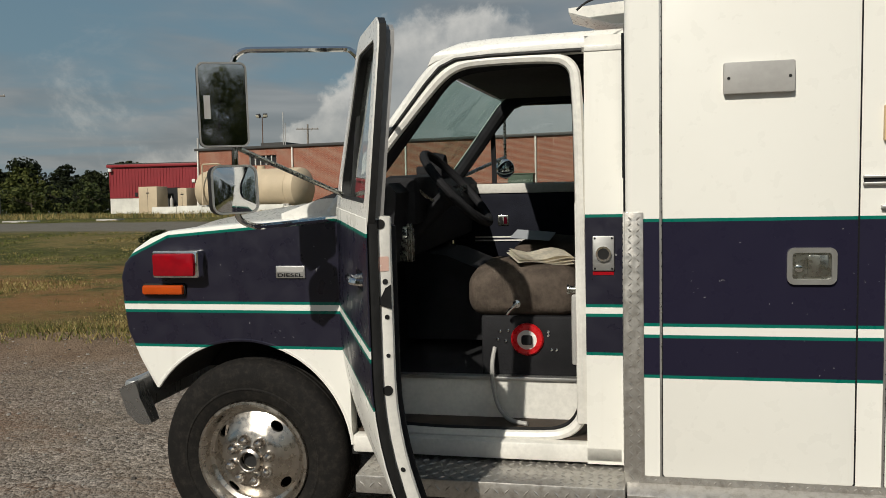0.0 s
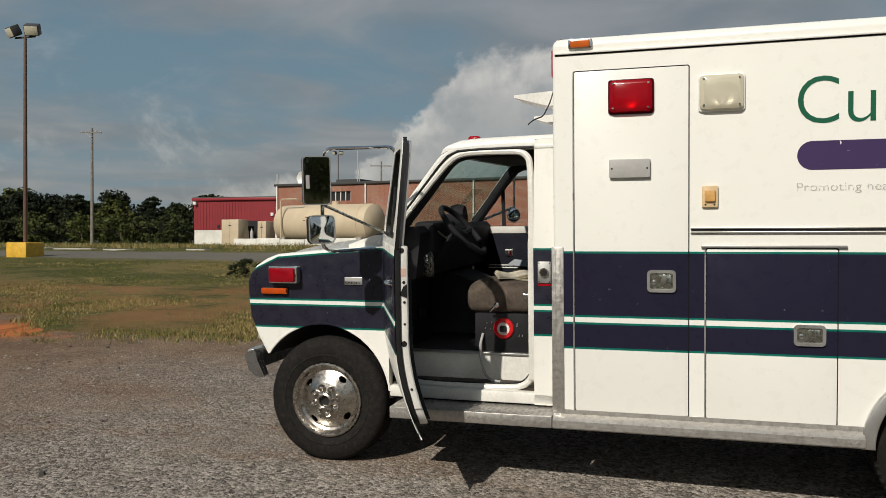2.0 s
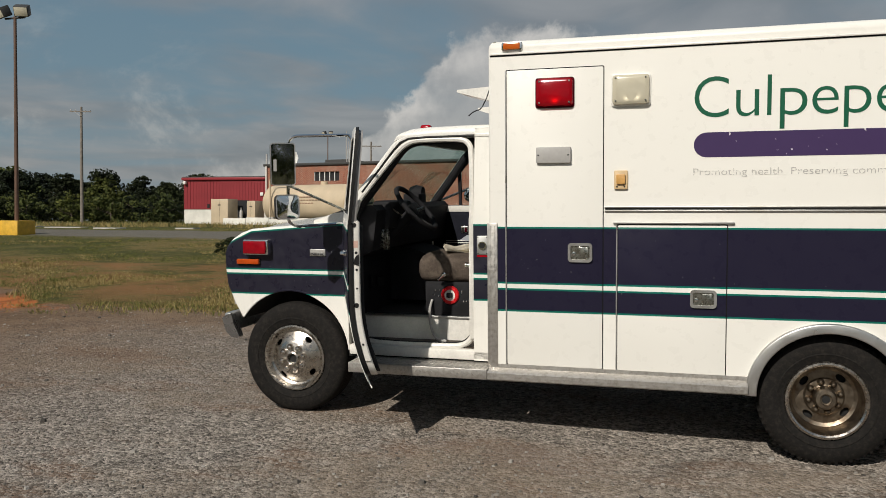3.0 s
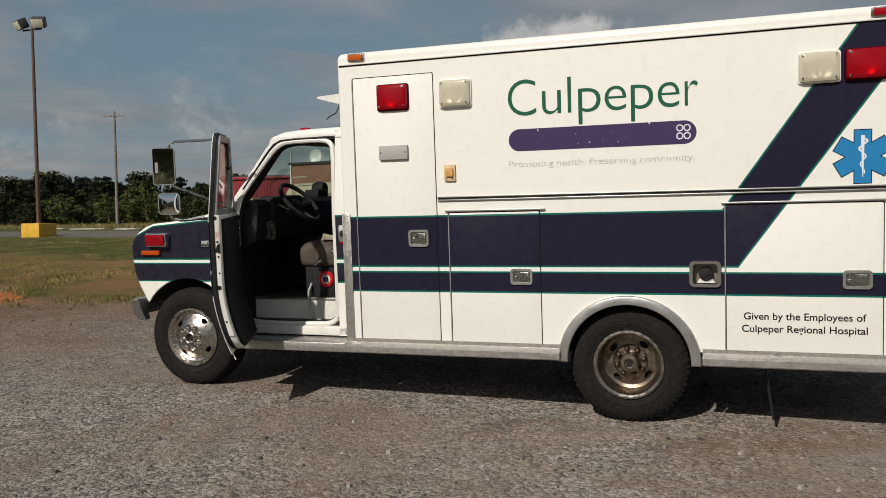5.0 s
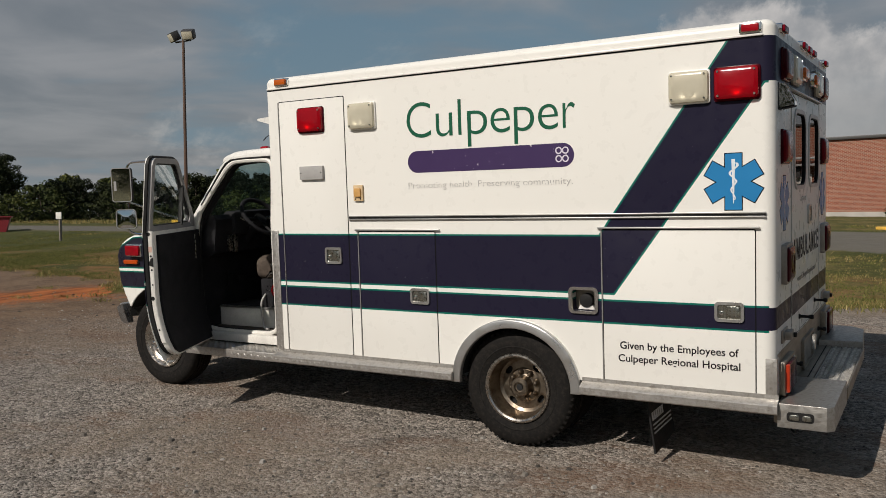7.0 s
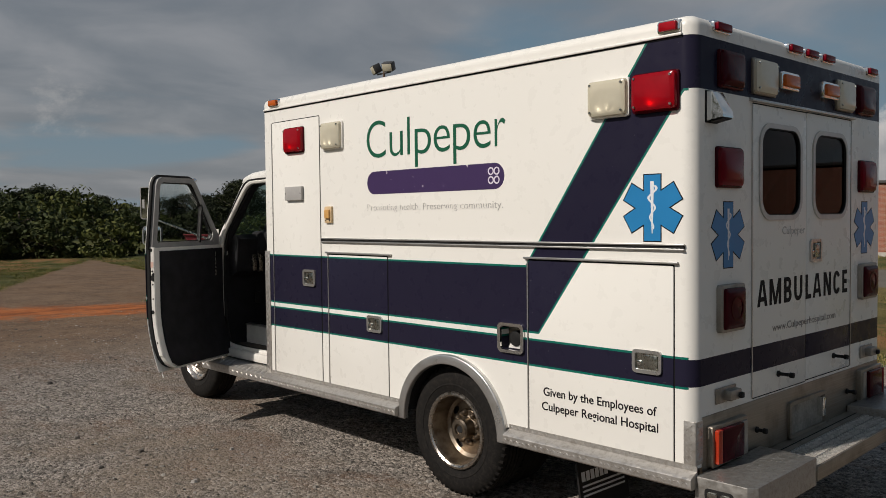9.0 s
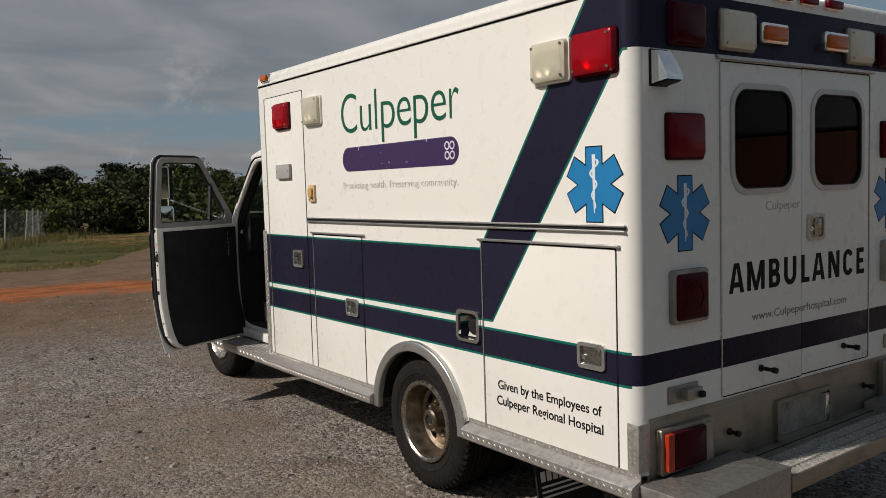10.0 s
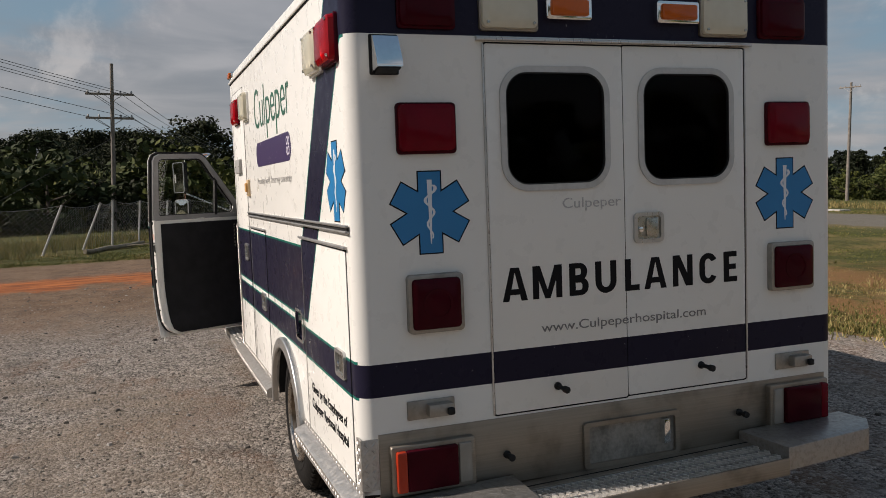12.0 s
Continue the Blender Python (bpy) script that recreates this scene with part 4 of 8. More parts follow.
part("plate_back", prism(bmesh.new(), rounded(0.966, 1.394, 0.423, 0.584, 0.012, 3), 0.003, 0.007, on_rear), plain("grimy plate backing", (0.25, 0.235, 0.205), 0.6, 0.2, 0.45, 7.0), plate)
part("plate_lamp", prism(bmesh.new(), [(1.318, 0.47), (1.356, 0.47), (1.352, 0.575), (1.322, 0.575)], 0.006, 0.045, on_rear, 0.008), CHROME, plate)


def tail_lamp(u0, u1, v0, v1, flip, end):
    """A wide tail lamp: bright bezel, red lens with a painted sunlit end and dark middle, clear end."""
    a = part("tail_lamp", prism(bmesh.new(), rounded(u0, u1, v0, v1, 0.010, 3), 0.003, 0.035, on_rear, 0.006), ALU_DULL, amb, "wide red tail lamp in a dull metal bezel")
    # one red lens: sunlit end and unlit middle are told apart by colour
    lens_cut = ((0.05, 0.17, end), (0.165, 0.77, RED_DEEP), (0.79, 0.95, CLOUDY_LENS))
    for f0, f1, mat in lens_cut:
        if flip:
            f0, f1 = 1 - f1, 1 - f0
        p, q = u0 + (u1 - u0) * f0, u0 + (u1 - u0) * f1
        bm = prism(bmesh.new(), rounded(p, q, v0 + 0.018, v1 - 0.018, 0.008, 4), 0.030, 0.058 if mat is not CLOUDY_LENS else 0.044, on_rear, 0.012)
        part("lens", bm, mat, a)


tail_lamp(0.106, 0.452, 0.430, 0.626, False, SUNLIT_LENS_END)
tail_lamp(1.893, 2.225, 0.455, 0.652, True, RED_DARK)


def rear_bumper():
    """A step bumper, hanging a little low on one side: two tread plate boxes and a grip step between."""
    def tip(y):
        return 0.024 * y - 0.012

    def tilted(bm):
        for v in bm.verts:
            v.co.z += tip(v.co.y)
        return bm

    base = part("rear_bumper", tilted(block(XR - 0.02, XR + 0.07, 0.06, BOX_W - 0.06, 0.30, 0.388, 0.006)), ALU_DULL, amb, "metal step bumper with tread plate ends")
    for outline, low in (([(XR + 0.012, -0.012), (XR + 0.262, -0.012), (XR + 0.297, 0.02), (XR + 0.302, 0.605), (XR + 0.012, 0.620)], 0.300),
                         ([(XR + 0.012, 1.735), (XR + 0.300, 1.755), (XR + 0.270, 2.225), (XR + 0.165, 2.325), (XR + 0.012, 2.312)], 0.335)):
        bm = prism(bmesh.new(), outline, low, 0.434, lambda u, v, d: (u, v, d), 0.007)
        y0, y1 = min(p[1] for p in outline), max(p[1] for p in outline)
        lugs(bm, XR + 0.03, XR + (0.29 if y0 < 1 else 0.15), y0 + 0.03, y1 - 0.03, lambda u, v, d: (u, v, 0.434 + d), 0.0, 0.034, 0.03, 0.0015)
        part("bumper_end", tilted(bm), TREAD_DARKER, base, "tread plate box at the bumper's end")
    slot = part("end_slot", prism(bmesh.new(), rounded(XR + 0.06, XR + 0.20, 0.325, 0.378, 0.018, 4), 0.010, 0.0135, on_side), RUBBER, base)
    part("end_lamp", prism(bmesh.new(), rounded(XR + 0.075, XR + 0.125, 0.335, 0.366, 0.010, 4), 0.013, 0.022, on_side, 0.004), LATCH, slot)
    part("end_lamp", prism(bmesh.new(), rounded(XR + 0.140, XR + 0.188, 0.335, 0.366, 0.010, 4), 0.013, 0.022, on_side, 0.004), LATCH, slot)
    part("back_plate", tilted(block(XR + 0.004, XR + 0.095, 0.60, 1.75, 0.372, 0.392, 0.002)), ALU_DULL, base)
    part("plate_seam", tilted(block(XR + 0.060, XR + 0.066, 0.61, 1.745, 0.3915, 0.3935)), GAP, base)
    tray = block(XR + 0.095, XR + 0.302, 0.605, 1.755, 0.325, 0.376, 0.004)
    part("grip_step", tilted(tray), ALU_DULL, base, "low grip step between the bumper ends")
    for k in range(4):
        x = XR + 0.100 + k * 0.0655
        part("grip_rail", tilted(block(x, x + 0.006, 0.606, 1.754, 0.372, 0.389, 0.001)), ALU, base)
    part("step_lip", tilted(block(XR + 0.296, XR + 0.308, 0.606, 1.754, 0.318, 0.391, 0.003)), ALU_DULL, base)
    bm = bmesh.new()
    for band in range(3):
        for row in range(2):
            x = XR + 0.109 + band * 0.0655 + row * 0.027
            y = 0.616 + row * 0.011
            while y < 1.735:
                prism(bm, [(x, y), (x + 0.004, y - 0.004), (x + 0.025, y + 0.009), (x + 0.021, y + 0.014)], 0.374, 0.390, lambda u, v, d: (u, v, d + tip(v)))
                y += 0.031
    tagged(part("grip_teeth", bm, GRIP, base), kind="stuff")
    return base


rear_bumper()


def mud_flap():
    flap = part("mud_flap", prism(bmesh.new(), [(0.10, 0.395), (0.52, 0.395), (0.53, 0.03), (0.10, 0.0)], 0.0, 0.012, lambda u, v, d: (2.72 + d + (0.395 - v) * 0.14, u, v)), RUBBER, amb, "black rubber mud flap with white bars")
    bm = bmesh.new()
    for u in (0.125, 0.165, 0.205, 0.245, 0.285, 0.325):
        prism(bm, [(u, 0.195), (u + 0.03, 0.195), (u + 0.03, 0.245), (u, 0.245)], 0.012, 0.0135, lambda u, v, d: (2.72 + d + (0.395 - v) * 0.14, u, v))
    for v in (0.165, 0.14, 0.115):
        prism(bm, [(0.125, v), (0.50, v), (0.50, v + 0.010), (0.125, v + 0.010)], 0.012, 0.0135, lambda u, v, d: (2.72 + d + (0.395 - v) * 0.14, u, v))
    tagged(part("flap_print", bm, PALE_PRINT, flap), "worn white printed bars", kind="stuff")


mud_flap()
part("tow_hook", tube(bmesh.new(), bend([(3.56, 0.05, 0.30), (3.56, 0.05, 0.265), (3.585, 0.03, 0.25), (3.60, 0.02, 0.275)], 0.012), 0.005, 8), RUBBER, amb)

# lamps over the cab, on the front of the box
for y0, z0, tip in ((0.16, 2.165, 0.25), (0.60, 2.085, 0.22)):
    bm = prism(bmesh.new(), [(-0.12, z0 + 0.085), (-0.12 - tip, z0 + 0.07), (-0.12 - tip, z0 + 0.055), (-0.17, z0), (-0.12, z0)], y0, y0 + 0.30, lambda u, v, d: (u, d, v), 0.004)
    part("front_lamp_hood", bm, WHITE_ENAMEL, amb, "white wedge-shaped lamp hood above the cab")
a = part("warning_lamp", block(-0.150, -0.119, 0.14, 0.40, 2.32, 2.48, 0.012), RED_LENS, amb, "red warning lamp facing forward above the cab")
part("loose_cable", tube(bmesh.new(), bend([(-0.13, 0.10, 2.24), (-0.15, 0.09, 2.17), (-0.19, 0.10, 2.10), (-0.25, 0.12, 2.085), (-0.28, 0.12, 2.06)], 0.02), 0.004, 6), RUBBER, amb)

# ---------------------------------------------------------------- wheels
def wheel(name, cx, cz, face, r, rim_r, front, label):
    """One road wheel seen from the driver's side; face is where the tyre's outer wall stands."""
    hub = part(name, lathe(bmesh.new(), [(0.05, face + 0.30), (0.05, face + 0.13)], (cx, 0, cz), n=20), UNDERBODY, amb, label)
    wall = [(rim_r - 0.01, face + 0.03), (rim_r + 0.004, face + 0.010), (rim_r + 0.02, face + 0.002), (rim_r + 0.05, face - 0.006), (rim_r + 0.052, face - 0.009), (rim_r + 0.057, face - 0.009), (rim_r + 0.06, face - 0.007),
            (rim_r + 0.085, face - 0.009), (r - 0.055, face - 0.004), (r - 0.03, face + 0.004), (r - 0.012, face + 0.018), (r - 0.002, face + 0.04)]
    back = [(rr, 2 * (face + 0.115) - d) for rr, d in wall]
    mid = []
    for k in range(4):
        d = face + 0.06 + k * 0.03
        mid += [(r, d - 0.006), (r - 0.009, d - 0.004), (r - 0.009, d + 0.004), (r, d + 0.006)]
    bm = lathe(bmesh.new(), wall + mid + back[::-1], (cx, 0, cz), n=96, cap=False)
    count = 0 if front else 58
    for k in range(count):
        a = 2 * math.pi * k / count
        c, s = math.cos(a), math.sin(a)
        h = 0.0085
        for d0, d1, r0, r1 in ((face + 0.019, face + 0.05, r - 0.020, r - 0.001), (face + 0.18, face + 0.211, r - 0.020, r - 0.001)):
            pts = []
            for rr in (r0, r1):
                for t in (-h, h):
                    for d in (d0 if rr == r1 else d0 - 0.008, d1):
                        pts.append(bm.verts.new((cx + c * rr - s * t, d, cz + s * rr + c * t)))
            for q in ((4, 5, 7, 6), (0, 4, 6, 2), (1, 3, 7, 5), (0, 1, 5, 4), (2, 6, 7, 3)):
                bm.faces.new([pts[i] for i in q])
    part("tyre", bm, TYRE, hub, "black road tyre with dusty sidewall")
    if front:
        prof = [(rim_r + 0.006, 0.006), (rim_r + 0.003, -0.004), (rim_r - 0.008, -0.006), (rim_r - 0.018, 0.004), (rim_r - 0.03, 0.030), (rim_r - 0.045, 0.040), (0.150, 0.020), (0.125, 0.000), (0.105, -0.010), (0.060, -0.014),
                (0.055, -0.016), (0.050, -0.034), (0.040, -0.040), (0.036, -0.038), (0.034, -0.010), (0.0005, -0.008)]
        hole_r, hole_at, nut_r, nut_d = 0.027, 0.163, 0.084, -0.012
        mat = RIM_FRONT
    else:
        prof = [(rim_r + 0.006, 0.008), (rim_r + 0.002, -0.003), (rim_r - 0.008, -0.004), (rim_r - 0.016, 0.006), (rim_r - 0.022, 0.020), (rim_r - 0.034, 0.075), (rim_r - 0.040, 0.110), (rim_r - 0.06, 0.122), (0.115, 0.120), (0.105, 0.112),
                (0.074, 0.110), (0.066, 0.104), (0.062, 0.040), (0.054, 0.030), (0.034, 0.028), (0.032, 0.040), (0.018, 0.044), (0.0005, 0.042)]
        hole_r, hole_at, nut_r, nut_d = 0.031, 0.143, 0.090, 0.124
        mat = RIM_REAR
    prof_cap = -0.010 if front else 0.040
    prof = prof[:-1] + [(0.004, prof[-1][1]), (0.004, prof[-1][1] + 0.012)] + [(a, d + 0.012) for a, d in prof[-2:1:-1]]
    rim = part("rim", lathe(bmesh.new(), [(a, face + d) for a, d in prof], (cx, 0, cz), n=72, loop=True), mat, hub, "round-holed steel rim with bright finish")
    holes = []
    for k in range(4):
        a = radians(52 + 90 * k)
        bm = bmesh.new()
        outline = []
        for j in range(20):
            b = 2 * math.pi * j / 20
            p, q = hole_r * 0.62 * math.cos(b), hole_r * 1.05 * math.sin(b)
            outline.append((cx + math.cos(a) * (hole_at + p) - math.sin(a) * q, cz + math.sin(a) * (hole_at + p) + math.cos(a) * q))
        holes.append(prism(bm, outline, face - 0.1, face + 0.22, lambda u, v, d: (u, d, v)))
    cut(rim, holes)
    if not front:
        lip = [(rim_r + 0.012, 0.004), (rim_r + 0.006, -0.008), (rim_r - 0.006, -0.010), (rim_r - 0.016, -0.002), (rim_r - 0.018, 0.008), (rim_r - 0.004, 0.004)]
        part("rim_lip", lathe(bmesh.new(), [(a, face + d) for a, d in lip], (cx, 0, cz), n=72, loop=True), RIM_FRONT, hub, "bright rim lip")
    rim.data.materials[0] = mat
    part("brake_drum", lathe(bmesh.new(), [(0.0005, face + 0.15), (0.19, face + 0.15), (0.19, face + 0.2)], (cx, 0, cz), n=32), UNDERBODY, hub)
    cap_d = prof_cap
    part("hub_centre", lathe(bmesh.new(), [(0.031 if front else 0.022, face + cap_d), (0.031 if front else 0.022, face + cap_d - 0.003), (0.0005, face + cap_d - 0.003)], (cx, 0, cz), n=20), UNDERBODY, hub, "dark hub centre")
    for k in range(8):
        a = 2 * math.pi * (k + 0.3) / 8
        x, z = cx + nut_r * math.cos(a), cz + nut_r * math.sin(a)
        nut = [(0.022, face + nut_d + 0.002), (0.022, face + nut_d - 0.014), (0.0175, face + nut_d - 0.030), (0.009, face + nut_d - 0.040), (0.0004, face + nut_d - 0.042)]
        part("lug_nut", lathe(bmesh.new(), nut, (x, 0, z), n=12), NUT if front else mat, hub)
    return hub


wheel("front_wheel", -1.594, 0.391, 0.160, 0.397, 0.231, True, "front wheel with polished rim and eight lug nuts")
wheel("rear_wheel", 1.892, 0.334, 0.035, 0.387, 0.222, False, "dual rear wheel with deep dirty rim")


def plain_tyre(name, cx, cz, y0, y1, r):
    prof = [(0.21, y0 + 0.01), (0.25, y0), (r - 0.03, y0 + 0.004), (r, y0 + 0.03), (r, y1 - 0.03), (r - 0.03, y1 - 0.004), (0.25, y1), (0.21, y1 - 0.01)]
    return part(name, lathe(bmesh.new(), prof + [(0.06, (y0 + y1) / 2 + 0.03), (0.06, (y0 + y1) / 2 - 0.03), (0.21, y0 + 0.01)], (cx, 0, cz), n=48, cap=False), TYRE, amb)


for y0, y1 in ((0.285, 0.505), (1.795, 2.015), (2.045, 2.265)):
    plain_tyre("inner_wheel" if y0 < 2.02 else "far_rear_wheel", 1.892, 0.334, y0, y1, 0.387)
plain_tyre("far_front_wheel", -1.594, 0.391, 1.90, 2.13, 0.397)
part("rear_axle", lathe(bmesh.new(), [(0.06, 0.4), (0.06, 0.95), (0.16, 1.05), (0.16, 1.25), (0.06, 1.35), (0.06, 1.9)], (1.892, 0, 0.334), n=20), UNDERBODY, amb)
part("front_axle", lathe(bmesh.new(), [(0.045, 0.4), (0.045, 1.9)], (-1.597, 0, 0.36), n=16), UNDERBODY, amb)
part("chassis_frame", slab(block(-2.0, 3.45, 0.55, 0.68, 0.40, 0.56), -2.0, 3.45, 1.62, 1.75, 0.40, 0.56), UNDERBODY, amb)
part("underfloor", block(-0.12, 3.42, 0.57, 1.73, 0.40, 0.46), UNDERBODY, amb)

# ---------------------------------------------------------------- the cab
Y0, Y1 = 0.15, 2.15
YM = (Y0 + Y1) / 2


def lean(z):
    """How far the cab's sides lean in at that height."""
    return max(0.0, z - 1.38) * 0.10 + max(0.0, 0.95 - z) ** 2 * 0.16


def front_clip():
    """Fenders and nose as one shell, with wheel arches cut out."""
    line = [(-2.0, 0.672), (-2.064, 0.79), (-2.113, 0.908), (-2.126, 1.02), (-2.130, 1.13), (-2.110, 1.185), (-2.062, 1.240), (-1.99, 1.284), (-1.91, 1.312), (-1.57, 1.341), (-1.165, 1.366), (-1.165, 0.44), (-1.30, 0.44)]
    bm = prism(bmesh.new(), line, Y0, Y1, lambda u, v, d: (u, d, v))
    edges = [e for e in bm.edges if abs(e.verts[0].co.y - e.verts[1].co.y) < 1e-4 and max(v.co.x for v in e.verts) < -1.17 or (abs(e.verts[0].co.y - e.verts[1].co.y) < 1e-4 and min(v.co.z for v in e.verts) > 1.3)]
    bmesh.ops.bevel(bm, geom=edges, offset=0.022, segments=4, profile=0.6, affect="EDGES")
    ob = part("front_fender", bm, CAB_PAINT, amb, "navy striped front fenders and nose")
    wells = [lathe(bmesh.new(), [(0.452, a), (0.452, b)], (-1.612, 0, 0.425), n=64) for a, b in ((0.0, 0.62), (1.68, 2.4))]
    bay = block(-1.95, -1.20, 0.66, 1.64, 0.3, 0.8)
    return cut(ob, [*wells, bay])


front_clip()
wheel_well(-1.612, 0.425, 0.449, 0.162, 0.60, 0.66)


def arch_lip():
    """The rolled edge of the front wheel arch."""
    arc = np.linspace(radians(6), radians(146), 30)
    return part("arch_lip", tube(bmesh.new(), [(-1.612 + 0.452 * math.cos(a), Y0 + 0.004, 0.425 + 0.452 * math.sin(a)) for a in arc], 0.008, 6), CAB_PAINT, amb)


arch_lip()


def hood():
    bm = bmesh.new()
    xs = [-2.00, -1.93, -1.75, -1.55, -1.38, -1.34]
    zs = [1.290, 1.330, 1.360, 1.386, 1.408, 1.410]
    rows = []
    for x, z in zip(xs, zs):
        row = []
        for k in range(13):
            f = k / 12
            y = 0.30 + f * (2.0 - 0.30)
            crown = 0.05 * (1 - (2 * f - 1) ** 4) - 0.045
            row.append(bm.verts.new((x, y, z + crown)))
        rows.append(row)
    for p, q in zip(rows, rows[1:]):
        for i in range(12):
            bm.faces.new((p[i], q[i], q[i + 1], p[i + 1]))
    solid = bmesh.ops.solidify(bm, geom=list(bm.faces), thickness=0.03)
    bmesh.ops.recalc_face_normals(bm, faces=bm.faces)
    return part("hood", bm, WHITE_ENAMEL, amb, "white short hood")


hood()
part("cowl", prism(bmesh.new(), [(-1.44, 1.33), (-1.44, 1.372), (-1.28, 1.425), (-1.225, 1.428), (-1.17, 1.36), (-1.17, 1.30)], 0.205, 2.095, lambda u, v, d: (u, d, v), 0.010), WHITE_ENAMEL, amb, "white cowl below the windshield")
for y in (0.55, 1.35):
    part("wiper", tube(tube(bmesh.new(), [(-1.39, y, 1.405), (-1.33, y + 0.10, 1.455), (-1.315, y + 0.22, 1.475)], 0.008, 6), [(-1.335, y - 0.02, 1.450), (-1.300, y + 0.42, 1.480)], 0.009, 6), RUBBER, amb)
chrome_bar = block(-2.150, -2.08, 0.15, 2.15, 0.56, 0.70, 0.02)
part("front_bumper", chrome_bar, STEEL, amb, "chrome front bumper")
for y0, y1 in ((0.135, 0.20), (2.10, 2.165)):
    part("bumper_end", prism(bmesh.new(), [(u * 0.9 - 0.232, v - 0.026) for u, v in ((-2.140, 0.690), (-2.120, 0.702), (-2.066, 0.722), (-2.052, 0.712), (-2.036, 0.655), (-1.985, 0.556), (-2.0, 0.546), (-2.055, 0.550), (-2.106, 0.590))], y0, y1, lambda u, v, d: (u, d, v), 0.008), BUMPER_STEEL, amb, "dull chrome bumper end piece")
part("grille", block(-2.150, -2.118, 0.30, 2.0, 0.74, 1.08, 0.006), GREY_PLASTIC, amb)

lamp = part("warning_lamp", prism(bmesh.new(), rounded(-1.950, -1.750, 1.130, 1.238, 0.010, 3), 0.0, 0.052, lambda u, v, d: (u, Y0 - d, v), 0.006), CHROME, amb, "red warning lamp in a chrome bezel on the fender")
part("lens", prism(bmesh.new(), rounded(-1.943, -1.765, 1.138, 1.228, 0.010, 3), 0.048, 0.066, lambda u, v, d: (u, Y0 - d, v), 0.008), RED_FENDER, lamp)
lamp = part("side_marker", prism(bmesh.new(), rounded(-2.026, -1.836, 1.054, 1.102, 0.010, 3), 0.0, 0.010, lambda u, v, d: (u, Y0 - d, v), 0.003), RUBBER, amb, "oblong amber side marker")
part("lens", prism(bmesh.new(), rounded(-2.020, -1.842, 1.059, 1.097, 0.009, 3), 0.008, 0.026, lambda u, v, d: (u, Y0 - d, v), 0.007), MARKER_LENS, lamp)
badge = part("badge", prism(bmesh.new(), rounded(-1.448, -1.328, 1.124, 1.172, 0.003, 2), 0.0, 0.007, lambda u, v, d: (u, Y0 - d, v), 0.002), STEEL, amb, "small bright fender badge")
part("lettering", words("DIESEL", -1.440, -1.336, 1.130, 0.014, lambda u, v, d: (u, Y0 - d, v), 0.0075, 0.01), BLACK_PRINT, badge)
part("badge_bar", prism(bmesh.new(), rounded(-1.442, -1.334, 1.149, 1.168, 0.002, 2), 0.006, 0.008, lambda u, v, d: (u, Y0 - d, v)), GREY_PLASTIC, badge)


def cab_roof():
    line = [(-0.838, 1.912), (-0.822, 1.944), (-0.782, 1.976), (-0.72, 1.997), (-0.60, 2.006), (-0.40, 2.011), (-0.125, 2.013), (-0.125, 1.948), (-0.60, 1.946), (-0.80, 1.930)]
    bm = prism(bmesh.new(), line, 0.225, 2.075, lambda u, v, d: (u, d, v))
    edges = [e for e in bm.edges if abs(e.verts[0].co.y - e.verts[1].co.y) < 1e-4 and min(v.co.z for v in e.verts) > 1.95]
    bmesh.ops.bevel(bm, geom=edges, offset=0.05, segments=4, profile=0.5, affect="EDGES")
    return part("cab_roof", bm, WHITE_ENAMEL, amb, "white cab roof")


cab_roof()
for y in (0.62, 1.15, 1.68):
    part("clearance_lamp", slab(bmesh.new(), -0.775, -0.695, y - 0.02, y + 0.04, 1.960, 2.050, 0.018, 3), RED_LENS, amb, "small red roof lamp")


def eased(points, closed=False, times=2):
    """The line with its corners cut round."""
    for _ in range(times):
        ends = list(zip(points, points[1:] + points[:1])) if closed else list(zip(points, points[1:]))
        line = [] if closed else [points[0]]
        for p, q in ends:
            for f in (0.25, 0.75):
                line.append(tuple(a + (b - a) * f for a, b in zip(p, q)))
        points = line if closed else line + [points[-1]]
    return points


def pillar(mirror, name, mat, r, inset=0.0):
    """A windshield pillar running on into the roof rail; mirror flips it to the far side."""
    pts = []
    for x, z in ((-1.225, 1.365), (-1.13, 1.500), (-1.02, 1.638), (-0.90, 1.796), (-0.832, 1.885), (-0.775, 1.928), (-0.68, 1.947), (-0.45, 1.955), (-0.13, 1.958)):
        y = Y0 + 0.045 + lean(z) + inset
        pts.append((x + inset * 0.6, 2 * YM - y if mirror else y, z - inset * 0.5))
    return part(name, tube(bmesh.new(), eased(pts), r, 10), mat, amb)


for far in (False, True):
    pillar(far, "windshield_pillar", WHITE_ENAMEL, 0.022 if far else 0.028)
    pillar(far, "pillar_trim", BLACK_TRIM, 0.038 if far else 0.036, 0.034 if far else 0.045)


def body_pillar(far):
    """The broad pillar behind the cab door."""
    line = [(Y0, 0.44), (Y0, 1.38), (Y0 + lean(1.7), 1.70), (Y0 + lean(1.985), 1.985), (Y0 + lean(1.985) + 0.06, 1.985), (Y0 + lean(1.7) + 0.07, 1.70), (Y0 + 0.09, 1.38), (Y0 + 0.09, 0.44)]
    if far:
        line = [(2 * YM - u, v) for u, v in line[::-1]]
    return part("body_pillar", prism(bmesh.new(), line, -0.262, -0.128, lambda u, v, d: (d, u, v)), CAB_PAINT, amb)


